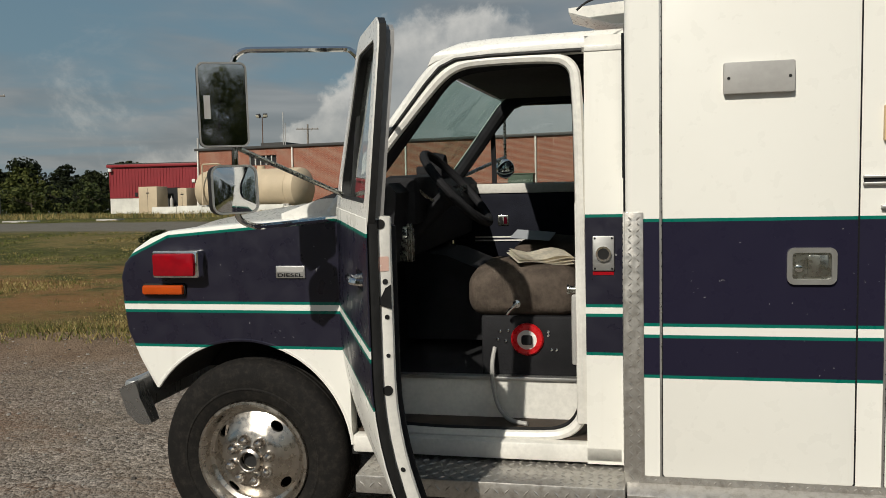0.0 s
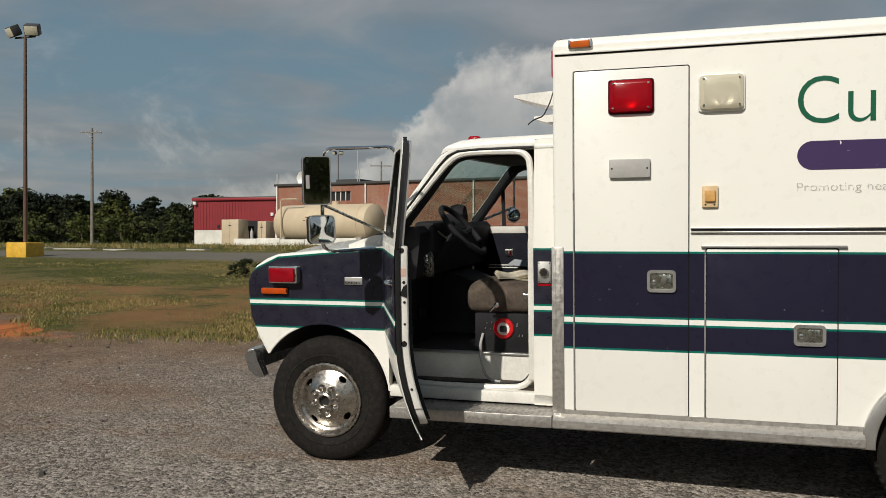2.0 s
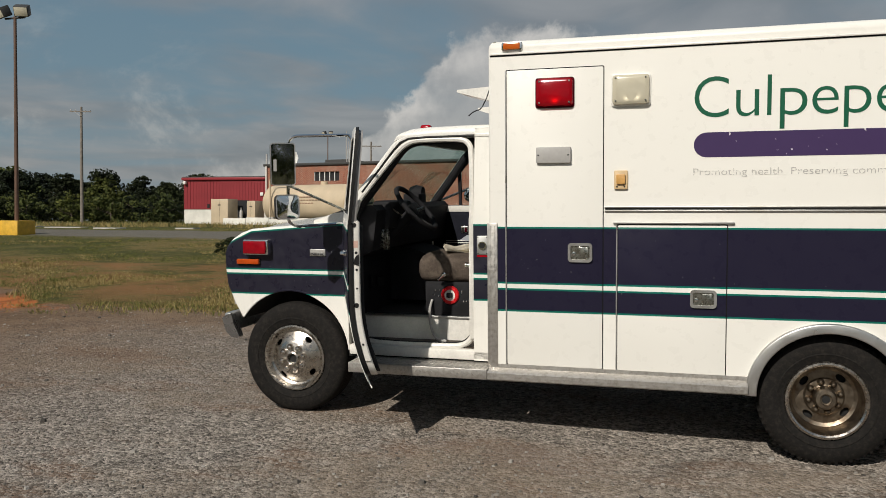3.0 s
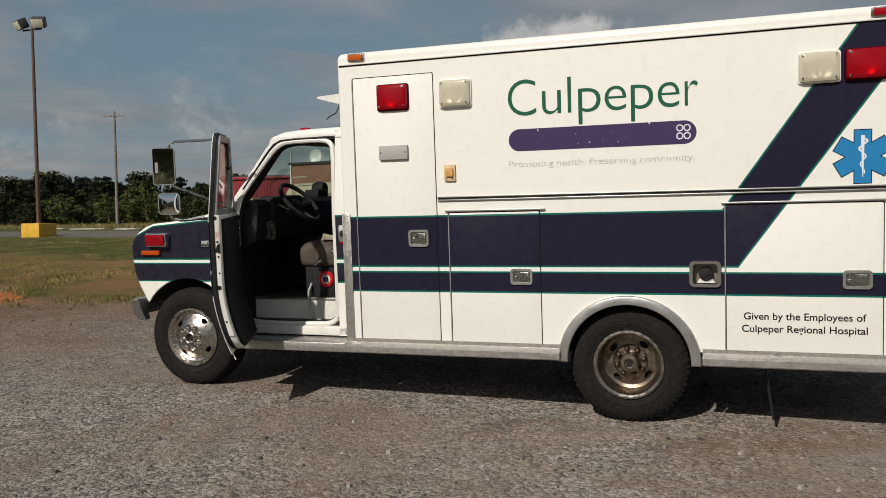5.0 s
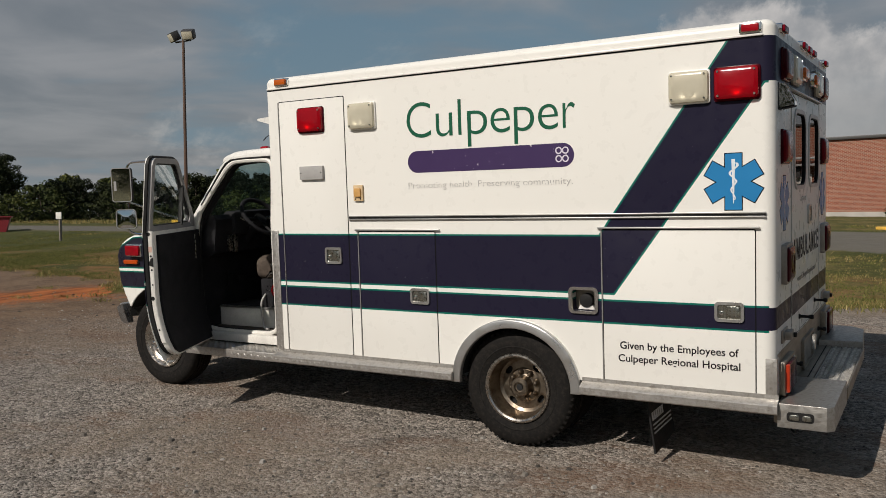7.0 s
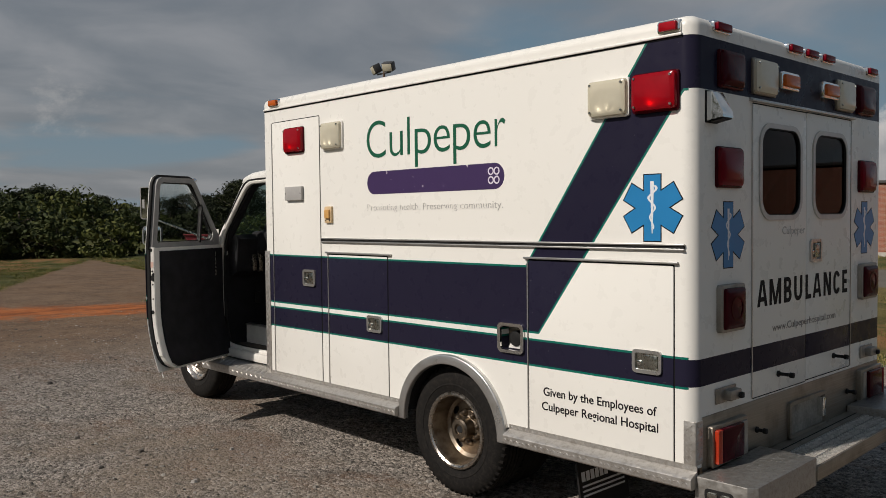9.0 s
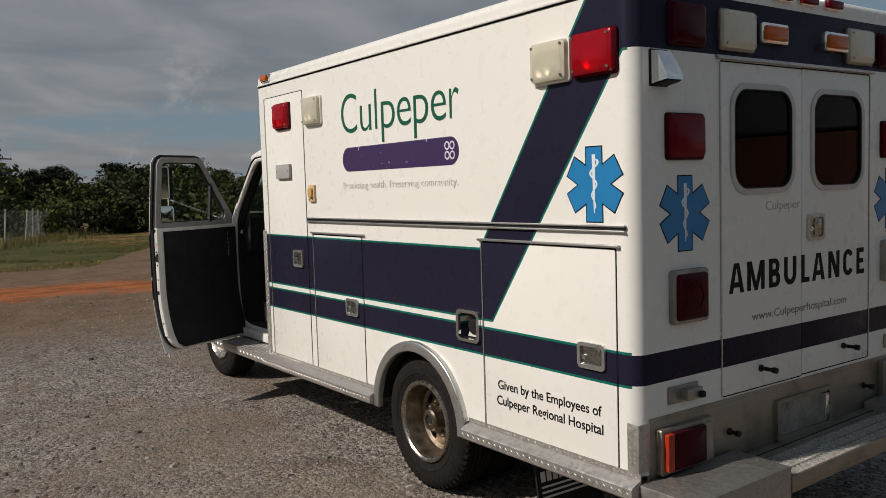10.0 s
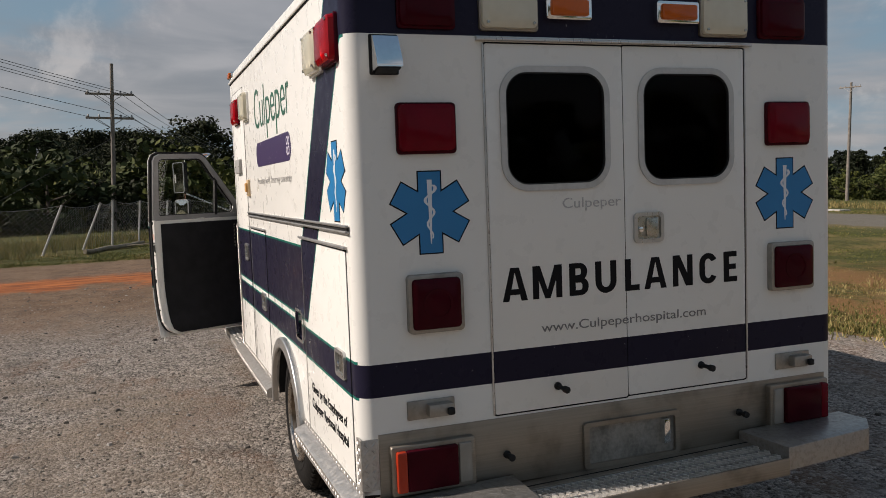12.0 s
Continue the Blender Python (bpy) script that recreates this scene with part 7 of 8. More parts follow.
def crown_mesh(seed, tall, wide, low, clumps, leaves, size):
    """Leaves in clumps of uneven size round a crown; low: where the foliage begins."""
    rng = np.random.default_rng(seed)
    verts, faces = [], []
    for k in range(clumps):
        f = rng.uniform(0, 1) ** 0.8
        z = low + (tall - low) * f
        span = wide * (0.35 + 0.65 * math.sin(math.pi * min(1.0, 0.25 + f * 0.72))) * rng.uniform(0.72, 1.12)
        a = rng.uniform(0, 6.28)
        d = span * math.sqrt(rng.uniform(0.05, 1))
        c = np.array((d * math.cos(a), d * math.sin(a), z))
        cr = rng.uniform(0.45, 1.15) * wide * 0.28
        for q in range(leaves):
            v = rng.normal(size=3)
            v /= np.linalg.norm(v)
            p = c + v * cr * rng.uniform(0.55, 1.05) * np.array((1, 1, 0.75))
            t = np.cross(v, rng.normal(size=3))
            t /= np.linalg.norm(t) + 1e-6
            b = np.cross(v * 0.6 + rng.normal(size=3) * 0.5, t)
            b /= np.linalg.norm(b) + 1e-6
            s = size * rng.uniform(0.6, 1.3)
            i = len(verts)
            verts += [tuple(p - t * s), tuple(p + b * s * 0.6), tuple(p + t * s), tuple(p - b * s * 0.6)]
            faces.append((i, i + 1, i + 2, i + 3))
    mesh = bpy.data.meshes.new("crown")
    mesh.from_pydata(verts, [], faces)
    return mesh


def tree(seed, tall, wide, low, mat, clumps=90, leaves=48, size=0.22):
    root = thing("tree", "dark green leafy tree at the edge of a field", "tree", group="trees round the field")
    rng = random.Random(seed)
    bm = tube(bmesh.new(), [(0, 0, -0.3), (rng.uniform(-0.1, 0.1), 0, tall * 0.3), (rng.uniform(-0.3, 0.3), rng.uniform(-0.3, 0.3), tall * 0.75)], tall * 0.026, 8, r_end=tall * 0.007)
    part("trunk", bm, BARK, root)
    for k in range(5):
        a = rng.uniform(0, 6.28)
        z = tall * rng.uniform(0.25, 0.55)
        out = wide * rng.uniform(0.45, 0.8)
        bm = tube(bmesh.new(), [(0, 0, z), (math.cos(a) * out * 0.5, math.sin(a) * out * 0.5, z + tall * 0.10), (math.cos(a) * out, math.sin(a) * out, z + tall * 0.22)], tall * 0.011, 6, r_end=tall * 0.003)
        part("limb", bm, BARK, root)
    mesh = crown_mesh(seed, tall * 0.95, wide, low, clumps, leaves, size)
    mesh.materials.append(mat)
    crown = new("crown", mesh)
    crown.parent = root
    return root


def from_eye(az, d):
    """A place at a bearing (degrees left of straight ahead) and a distance from the middle of the walk."""
    return 2.5 - d * math.sin(radians(az)), -4.5 + d * math.cos(radians(az))


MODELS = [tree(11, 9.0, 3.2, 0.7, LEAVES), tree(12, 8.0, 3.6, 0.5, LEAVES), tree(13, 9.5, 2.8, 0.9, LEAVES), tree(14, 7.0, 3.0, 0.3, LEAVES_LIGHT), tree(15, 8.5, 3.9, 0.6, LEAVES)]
NEAR_MODELS = [tree(16, 8.8, 3.3, 0.4, LEAVES, 210, 100, 0.095), tree(17, 7.6, 3.4, 0.3, LEAVES, 210, 100, 0.095)]
MID_MODELS = [tree(23, 8.8, 3.4, 0.4, LEAVES, 115, 70, 0.14), tree(24, 7.6, 3.5, 0.3, LEAVES, 115, 70, 0.14)]
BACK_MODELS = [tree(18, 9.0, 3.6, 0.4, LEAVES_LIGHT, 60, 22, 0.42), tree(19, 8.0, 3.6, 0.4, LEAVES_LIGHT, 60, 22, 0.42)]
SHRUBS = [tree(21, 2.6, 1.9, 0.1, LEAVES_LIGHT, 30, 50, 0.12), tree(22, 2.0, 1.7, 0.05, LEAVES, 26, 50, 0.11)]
for s in SHRUBS:
    tagged(s, "low green bush at the edge of a field", "bush", "bushes round the field")
    s.name = "bush"


def skyline(az):
    """How high the tree tops stand over the horizon, in degrees, and how far off they are."""
    table = ((34, 2.7, 150), (37.5, 2.95, 150), (40.5, 2.5, 150), (44, 3.3, 145), (47, 2.4, 140), (51, 2.5, 125), (55, 2.8, 118), (57.5, 4.1, 100), (60, 2.8, 112), (66, 2.1, 105), (72, 2.7, 95), (81.8, 2.2, 105), (83.0, 4.9, 64), (85, 5.3, 62), (87, 4.4, 66), (90, 3.9, 72), (98, 3.5, 70), (112, 3.4, 75))
    for (a0, e0, d0), (a1, e1, d1) in zip(table, table[1:]):
        if az <= a1:
            f = max(0.0, (az - a0) / (a1 - a0))
            return e0 + (e1 - e0) * f, d0 + (d1 - d0) * f
    return 3.0, 85


def plant(model, x, y, scale, rng, sink=0.0):
    turn = Matrix.Translation((x, y, height(x, y) - sink)) @ Matrix.Rotation(rng.uniform(0, 6.28), 4, "Z")
    ob = copy_thing(model, turn)
    ob.scale = (scale * rng.uniform(0.95, 1.3), scale * rng.uniform(0.95, 1.3), scale)
    return ob


def woods():
    rng = random.Random(5)
    az = 33.0
    while az < 114:
        el, d = skyline(az)
        for row in range(3):
            dd = d * (1 + 0.13 * row) * rng.uniform(0.94, 1.06)
            a = az + rng.uniform(-0.8, 0.8)
            x, y = from_eye(a, dd)
            k = rng.randrange(5)
            tall = (9.0, 8.0, 9.5, 7.0, 8.5)[k]
            want = dd * math.tan(radians(el * rng.uniform(0.52, 1.12))) + 1.5 - height(x, y)
            if az > 57:
                plant((NEAR_MODELS if row == 0 and 80.8 < az < 100 else MID_MODELS)[k % 2], x, y, want / (8.8, 7.6)[k % 2], rng)
            else:
                plant(MODELS[k], x, y, want / tall, rng)
        az += 200 / d * rng.uniform(0.8, 1.2)
    az = 35.0
    while az < 112:
        el, d = skyline(az)
        dd = d * rng.uniform(0.74, 0.86)
        x, y = from_eye(az, dd)
        if not (az < 48 and dd < 90):
            plant(SHRUBS[rng.randrange(2)], x, y, rng.uniform(0.5, 1.9), rng, 0.1)
        az += rng.uniform(0.5, 1.0)
    az = 118.0
    while az < 325:
        d = rng.uniform(60, 85)
        x, y = from_eye(az, d)
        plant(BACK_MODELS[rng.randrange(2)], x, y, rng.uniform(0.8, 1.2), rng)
        az += rng.uniform(3.0, 5.0)


woods()
rng_bush = random.Random(8)
for k in range(16):
    bx, by = from_eye(82.5 + k * 1.15, 50 + rng_bush.uniform(-5, 5))
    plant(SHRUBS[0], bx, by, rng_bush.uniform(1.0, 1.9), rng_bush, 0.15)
# the bushes at the far end of the lawn
for k in range(22):
    f = k / 21
    bx = -30.5 - 15.0 * f ** 1.5 - rng_bush.uniform(0, 3.0)
    by = 12.0 - 7.0 * min(1.0, f * 1.7) + rng_bush.uniform(-0.4, 1.2)
    plant(SHRUBS[k % 2], bx, by, rng_bush.uniform(0.62, 0.85), rng_bush, 0.12)
# the models themselves stand in the wood behind the camera
for k, ob in enumerate((*MODELS, *SHRUBS, *NEAR_MODELS, *MID_MODELS, *BACK_MODELS)):
    x, y = from_eye(190 + 7 * k, 78)
    ob.matrix_basis = Matrix.Translation((x, y, height(x, y)))

for x, y, s in ((2.2, 48.0, 0.62), (3.1, 47.6, 0.40), (-9.5, 12.5, 0.20), (-9.1, 12.7, 0.15)):
    plant(SHRUBS[1], x, y, s, random.Random(int(x * 10)))

# ---------------------------------------------------------------- buildings across the lane
def brick_material():
    m, n, p = material("red brick wall")
    c = n.coords("Object")
    b = n.add("ShaderNodeTexBrick")
    n.put(b.inputs["Vector"], n.scaled(c, (1, 1, 1)))
    x, y, z = n.xyz(c)
    flat = n.add("ShaderNodeCombineXYZ")
    n.put(flat.inputs[0], n.math("ADD", x, y))
    n.put(flat.inputs[1], z)
    n.put(b.inputs["Vector"], flat.outputs[0])
    for key, value in (("Color1", (0.30, 0.092, 0.050, 1)), ("Color2", (0.20, 0.056, 0.032, 1)), ("Mortar", (0.34, 0.25, 0.19, 1)), ("Scale", 1.0), ("Mortar Size", 0.010), ("Brick Width", 0.215), ("Row Height", 0.075)):
        b.inputs[key].default_value = value
    stain = n.ramp(n.noise(n.scaled(c, (1.0, 1.0, 0.35)), 0.8, 5.0), 0.42, 0.70)
    color = n.mix(n.math("MULTIPLY", stain, 0.4), b.outputs[0], (0.30, 0.13, 0.08))
    shade(n, p, color, 0.9, normal=n.bump(b.outputs[1], -0.5, 0.01))
    return m


BRICK = brick_material()
CONCRETE = plain("pale concrete", (0.42, 0.40, 0.36), 0.9, 0.0, 0.15, 1.5, 0.004, 30.0)
DARK_METAL = plain("dark roof edge", (0.05, 0.048, 0.046), 0.5)
RED_SHEET = plain("red sheet metal", (0.235, 0.022, 0.028), 0.45, 0.0, 0.12, 0.6)
WHITE_WALL = plain("peeling white wall", (0.66, 0.64, 0.58), 0.85, 0.0, 0.15, 1.2)
BEIGE = plain("beige paint", (0.52, 0.42, 0.29), 0.6, 0.0, 0.12, 1.0)
WIRE_GREY = plain("weathered fence wire", (0.25, 0.25, 0.24), 0.7, 0.2, 0.2)
POST_GREY = plain("galvanised post", (0.44, 0.43, 0.41), 0.6, 0.15, 0.2)
POLE_WOOD = plain("weathered pole", (0.20, 0.175, 0.15), 0.9, 0.0, 0.3, 4.0, 0.006, 40.0)
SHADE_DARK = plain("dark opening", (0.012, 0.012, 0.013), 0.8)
YELLOW = plain("yellow paint", (0.62, 0.36, 0.03), 0.6, 0.0, 0.2, 5.0)


def brick_hall():
    """The long brick hall; it runs along its own x from its left corner."""
    m = Matrix.Translation((-31.7, 54.8, 1.15)) @ Matrix.Rotation(radians(-8.6), 4, "Z")
    hall = thing("brick_hall", "long low red brick hall with a dark roof edge", "building", m)
    body = part("wall", block(0, 35.4, 0, 18, -0.5, 4.55), BRICK, hall)
    cut(body, [block(4.6, 6.9, -0.5, 0.25, 3.35, 4.05)])
    part("foundation", block(-0.03, 35.43, -0.04, 18, -0.5, 0.28), CONCRETE, hall)
    part("roof_edge", block(-0.12, 35.55, -0.14, 18.1, 4.55, 4.74, 0.02), DARK_METAL, hall)
    win = part("window", block(4.6, 6.9, 0.16, 0.2, 3.35, 4.05), SHADE_DARK, hall)
    for k in range(6):
        part("mullion", block(4.58 + k * 0.455, 4.64 + k * 0.455, 0.06, 0.18, 3.35, 4.05), WHITE_ENAMEL, win)
    for x in (0.1, 8.2, 17.0, 26.0, 34.6):
        part("downpipe", block(x, x + 0.11, -0.14, -0.02, 0.0, 4.6, 0.02), WHITE_WALL, hall)
    part("corner_pipe", tube(bmesh.new(), [(0.05, 0.1, 4.5), (0.05, 0.1, 5.55)], 0.07, 8), POST_GREY, hall)
    part("roof_unit", block(3.0, 5.2, 4.0, 6.5, 4.7, 5.3), DARK_METAL, hall)
    porch = part("porch_roof", block(35.5, 44, -1.2, 4.0, 1.55, 2.7, 0.03), plain("faded red fascia", (0.30, 0.085, 0.06), 0.7), hall)
    part("porch_edge", block(35.4, 44.1, -1.3, 4.1, 2.7, 2.85, 0.02), CONCRETE, hall)
    # near-black wall: the shade under the porch roof is put into its colour
    part("porch_wall", block(35.5, 44, 0.6, 4.0, -0.4, 1.6), SHADE_DARK, hall)
    part("porch_dado", block(35.5, 44, -1.1, -0.9, -0.4, 0.55), BRICK, hall)
    part("porch_post", block(35.6, 35.8, -1.1, -0.9, -0.4, 1.6), CONCRETE, hall)
    dish = part("satellite_dish", lathe(bmesh.new(), [(0.0005, 0.0), (0.24, -0.03), (0.45, -0.11), (0.62, -0.22), (0.60, -0.24), (0.43, -0.13), (0.23, -0.05), (0.0005, -0.02)], (2.0, 1.0, 5.22), n=8, cap=False), WHITE_ENAMEL, hall, "white satellite dish on the roof")
    part("dish_mast", tube(bmesh.new(), [(2.0, 1.08, 4.6), (2.0, 1.08, 5.25)], 0.05, 8), POST_GREY, dish)
    for x, z in ((6.9, 7.2), (7.07, 6.4)):
        part("antenna", tube(bmesh.new(), [(x, 1.0, 4.7), (x, 1.0, z)], 0.035, 6), POST_GREY, hall)


brick_hall()


def brick_wing():
    """The nearer wing with its service pipes."""
    m = Matrix.Translation((6.6, 39.6, 1.15)) @ Matrix.Rotation(radians(-2.0), 4, "Z")
    wing = thing("brick_wing", "red brick wing with service pipes and a low fence", "building", m)
    part("wall", block(1.1, 24, 0, 10, -0.5, 4.55), BRICK, wing)
    part("set_back_wall", block(0, 1.1, 1.4, 10, -0.5, 4.45), plain("plum red wall", (0.22, 0.065, 0.045), 0.85), wing)
    part("roof_edge", slab(block(0.0, 3.2, -0.10, 10, 4.52, 4.64, 0.02), 3.2, 24.1, -0.12, 10, 4.62, 4.78, 0.02), DARK_METAL, wing)
    part("foundation", block(1.08, 24, -0.05, 0.1, -0.5, 0.12), CONCRETE, wing)
    part("lean_to_roof", block(1.2, 3.1, -0.7, 0.02, 2.55, 2.65, 0.01), GREY_PLASTIC, wing)
    part("lean_to_post", tube(bmesh.new(), [(1.3, -0.6, -0.1), (1.3, -0.6, 2.55)], 0.05, 8), POST_GREY, wing)
    part("louvre", block(1.7, 2.7, -0.06, 0.02, 1.5, 2.2, 0.01), WHITE_WALL, wing)
    for k in range(6):
        part("louvre_slat", block(1.74, 2.66, -0.10, -0.06, 1.55 + k * 0.11, 1.61 + k * 0.11), WHITE_WALL, wing)
    cabinet = part("grey_cabinet", block(2.7, 3.6, -0.8, -0.1, -0.1, 1.45, 0.02), GREY_PLASTIC, wing, "grey service cabinet")
    for k, top in enumerate((2.6, 2.75, 3.05, 3.35)):
        x = 4.35 + k * 0.17
        part("conduit", tube(bmesh.new(), bend([(x, -0.15, -0.2), (x, -0.15, top), (x + 0.02, -0.28, top + 0.18), (x - 0.02, -0.38, top + 0.05)], 0.07), 0.045, 8), POST_GREY, wing, "grey conduit with a hooded top")
        part("weatherhead", lathe(bmesh.new(), [(0.03, -0.1), (0.09, -0.02), (0.10, 0.08), (0.04, 0.16), (0.0005, 0.17)], (x, -0.33, top + 0.05), "z", 12), GREY_PLASTIC, wing)
    for z in (0.8, 1.6, 2.4):
        part("pipe_strap", block(4.1, 5.15, -0.12, -0.02, z, z + 0.09), DARK_METAL, wing)
    part("service_pipe", tube(bmesh.new(), bend([(1.3, -0.25, 2.95), (3.1, -0.25, 2.95), (3.1, -0.25, 3.6)], 0.1), 0.06, 8), POST_GREY, wing)
    part("loose_cable", tube(bmesh.new(), bend([(3.1, -0.3, 3.4), (3.4, -0.4, 2.2), (3.9, -0.4, 2.1), (4.4, -0.35, 2.7)], 0.2), 0.035, 6), SHADE_DARK, wing)
    part("meter_box", block(2.2, 2.6, -0.35, -0.05, 2.0, 2.5, 0.03), DARK_METAL, wing)


brick_wing()


def red_shed():
    m = Matrix.Translation((-46.4, 65.6, 1.02))
    shed = thing("red_shed", "dark red metal shed with a white wall base", "building", m)
    part("wall", block(0, 12, 0, 9, 1.45, 4.25), RED_SHEET, shed)
    part("wall_base", block(0.02, 12, 0.03, 9, -0.5, 1.45), WHITE_WALL, shed)
    bm = bmesh.new()
    for k in range(38):
        slab(bm, 0.05 + k * 0.315, 0.11 + k * 0.315, -0.03, 0.01, 1.47, 4.2)
    tagged(part("sheet_ribs", bm, RED_SHEET, shed), kind="stuff")
    part("roof_edge", block(-0.15, 12.1, -0.2, 9.2, 4.25, 4.5, 0.03), RED_SHEET, shed)
    part("roof", block(-0.1, 12.1, -0.1, 9.2, 4.5, 4.58), DARK_METAL, shed)
    part("corner_lamp", block(0.1, 0.4, -0.35, -0.02, 3.85, 4.15, 0.05), WHITE_ENAMEL, shed)
    part("vent_box", block(8.3, 8.6, -0.12, 0.0, 2.75, 3.05, 0.02), WHITE_ENAMEL, shed)
    for x in (2.6, 3.1):
        part("wall_plate", block(x, x + 0.25, -0.05, 0.01, 1.6, 1.95), SHADE_DARK, shed)
    part("downpipe", block(8.9, 9.02, -0.14, -0.02, 0.0, 4.3, 0.02), WHITE_WALL, shed)


red_shed()


def ahead(az, d, eye=(0.41, -4.29)):
    return eye[0] - d * math.sin(radians(az)), eye[1] + d * math.cos(radians(az))


def storage_tank():
    x, y = ahead(25.0, 55)
    tank = thing("storage_tank", "long beige horizontal storage tank on a white plinth", "tank", Matrix.Translation((x, y, 1.15)) @ Matrix.Rotation(radians(-14), 4, "Z"))
    prof = [(0.0005, -4.05), (0.5, -4.02), (0.95, -3.9), (1.2, -3.7), (1.24, -3.5), (1.24, 3.5), (1.2, 3.7), (0.95, 3.9), (0.5, 4.02), (0.0005, 4.05)]
    part("shell", lathe(bmesh.new(), prof, (0, 0, 1.42), "x", 40), BEIGE, tank)
    for u in (-3.1, 3.1):
        part("hoop", lathe(bmesh.new(), [(1.245, u - 0.03), (1.26, u - 0.02), (1.26, u + 0.02), (1.245, u + 0.03)], (0, 0, 1.42), "x", 40, cap=False), BEIGE, tank)
        part("saddle", block(u - 0.25, u + 0.25, -1.0, 1.0, -0.1, 0.5), CONCRETE, tank)
    part("fill_pipe", tube(bmesh.new(), bend([(-2.9, -1.35, 0.2), (-2.9, -1.35, 3.0), (-1.6, -1.35, 3.0), (-1.6, -0.6, 2.7)], 0.15), 0.05, 8), BEIGE, tank)
    part("manhole", lathe(bmesh.new(), [(0.25, 2.6), (0.25, 2.85), (0.0005, 2.86)], (0.6, 0, 0), "z", 16), BEIGE, tank)
    bm = bmesh.new()
    for k, (a, b) in enumerate(((-0.9, 0.9), (-1.1, 1.1), (-0.7, 0.7))):
        for u in np.arange(a, b, 0.24):
            prism(bm, [(u, 1.78 - k * 0.20), (u + 0.16, 1.78 - k * 0.20), (u + 0.16, 1.835 - k * 0.20), (u, 1.835 - k * 0.20)], 1.18, 1.262, lambda u, v, d: (u, -d, v))
    tagged(part("lettering_bars", bm, plain("faded brown print", (0.23, 0.11, 0.065), 0.7), tank), kind="stuff")


storage_tank()


def low_wall():
    x0, y0 = ahead(31.2, 58)
    x1, y1 = ahead(20.0, 50)
    w2 = thing("plinth_wall", "low peeling white plinth wall", "wall", Matrix.Translation((x0, y0, 0.95)) @ Matrix.Rotation(math.atan2(y1 - y0, x1 - x0), 4, "Z"))
    long = math.hypot(x1 - x0, y1 - y0)
    k, u = 0, 0.0
    while u < long:
        part("wall_block", block(u, min(long, u + 1.96), -0.15, 0.15, -0.4, 0.62 + 0.05 * math.sin(k * 2.1), 0.03), WHITE_WALL, w2)
        u, k = u + 2.0, k + 1


low_wall()
for az, wide, tall in ((31.2, 1.55, 1.75), (29.15, 0.75, 1.65)):
    x, y = ahead(az, 60)
    cab = thing("service_cabinet", "beige metal service cabinet by the tank", "cabinet", Matrix.Translation((x, y, 1.15)) @ Matrix.Rotation(radians(-12), 4, "Z"), "service cabinets")
    part("body", block(-wide / 2, wide / 2, -0.5, 0.5, -0.3, tall, 0.02), BEIGE, cab)
    part("door_seam", block(-0.01, 0.01, -0.505, -0.5, 0.05, tall - 0.1), SHADE_DARK, cab)
    part("vent", block(-0.12, 0.12, -0.51, -0.5, tall - 0.45, tall - 0.38), SHADE_DARK, cab)
box = thing("green_cabinet", "dark green metal service cabinet before the brick hall", "cabinet", Matrix.Translation((-6.3, 46.3, height(-6.3, 46.3))))
part("body", block(-0.74, 0.74, -0.5, 0.5, -0.1, 1.95, 0.03), plain("dark green paint", (0.045, 0.075, 0.045), 0.6), box)
part("lid", block(-0.78, 0.78, -0.54, 0.54, 1.95, 2.02, 0.02), plain("green lid paint", (0.055, 0.085, 0.05), 0.6), box)
# a flat black panel paints the shade of the gap between the cabinets
x, y = ahead(30.0, 60.4)
bay = thing("dark_bay", "black panel for the shaded recess between two cabinets", "doorway", Matrix.Translation((x, y, 1.15)) @ Matrix.Rotation(radians(-12), 4, "Z"))
part("back", block(-0.5, 0.5, -0.1, 0.1, -0.3, 1.7), SHADE_DARK, bay)
for du in (-0.18, 0.16):
    bottle = thing("gas_cylinder", "grey steel gas cylinder standing by the tank", "cylinder", Matrix.Translation((x + du, y - 0.5, 1.0)), "gas cylinders")
    part("shell", lathe(bmesh.new(), [(0.11, 0.0), (0.115, 0.05), (0.115, 1.0), (0.09, 1.12), (0.035, 1.18), (0.035, 1.3), (0.0005, 1.31)], (0, 0, 0), "z", 16), POST_GREY, bottle)


# ---------------------------------------------------------------- poles, wires, fence, small things in the field
def flood_lamp(x, y, top, base=True):
    z0 = height(x, y)
    pole = thing("flood_lamp", "tall brown lamp pole with two floodlights on a yellow base", "lamp pole", Matrix.Translation((x, y, z0)), "flood lamps")
    part("pole", tube(bmesh.new(), [(0, 0, 0), (0, 0, top - z0)], 0.075, 10, r_end=0.05), plain("brown pole paint", (0.10, 0.055, 0.035), 0.6), pole)
    if base:
        b = part("concrete_base", block(-0.42, 0.42, -0.42, 0.42, -0.3, 0.52, 0.03), YELLOW, pole, "yellow painted concrete base")
    h = top - z0
    part("cross_arm", tube(bmesh.new(), [(-0.42, 0, h - 0.05), (0.42, 0, h - 0.05)], 0.035, 8), DARK_METAL, pole)
    for s in (-1, 1):
        # dark metal here paints the head's silhouette against the bright sky
        head = part("flood_head", block(-0.24, 0.24, -0.16, 0.16, -0.18, 0.18, 0.03), DARK_METAL, pole, "square floodlight head, coloured dark as a silhouette")
        head.matrix_basis = pose(s * 0.40, -0.1, h + 0.16, 28, 0, s * 24)
        part("flood_glass", block(-0.21, 0.21, -0.172, -0.160, -0.15, 0.15, 0.003), CLEAR_LENS, head)


flood_lamp(-21.6, 18.6, 8.40)
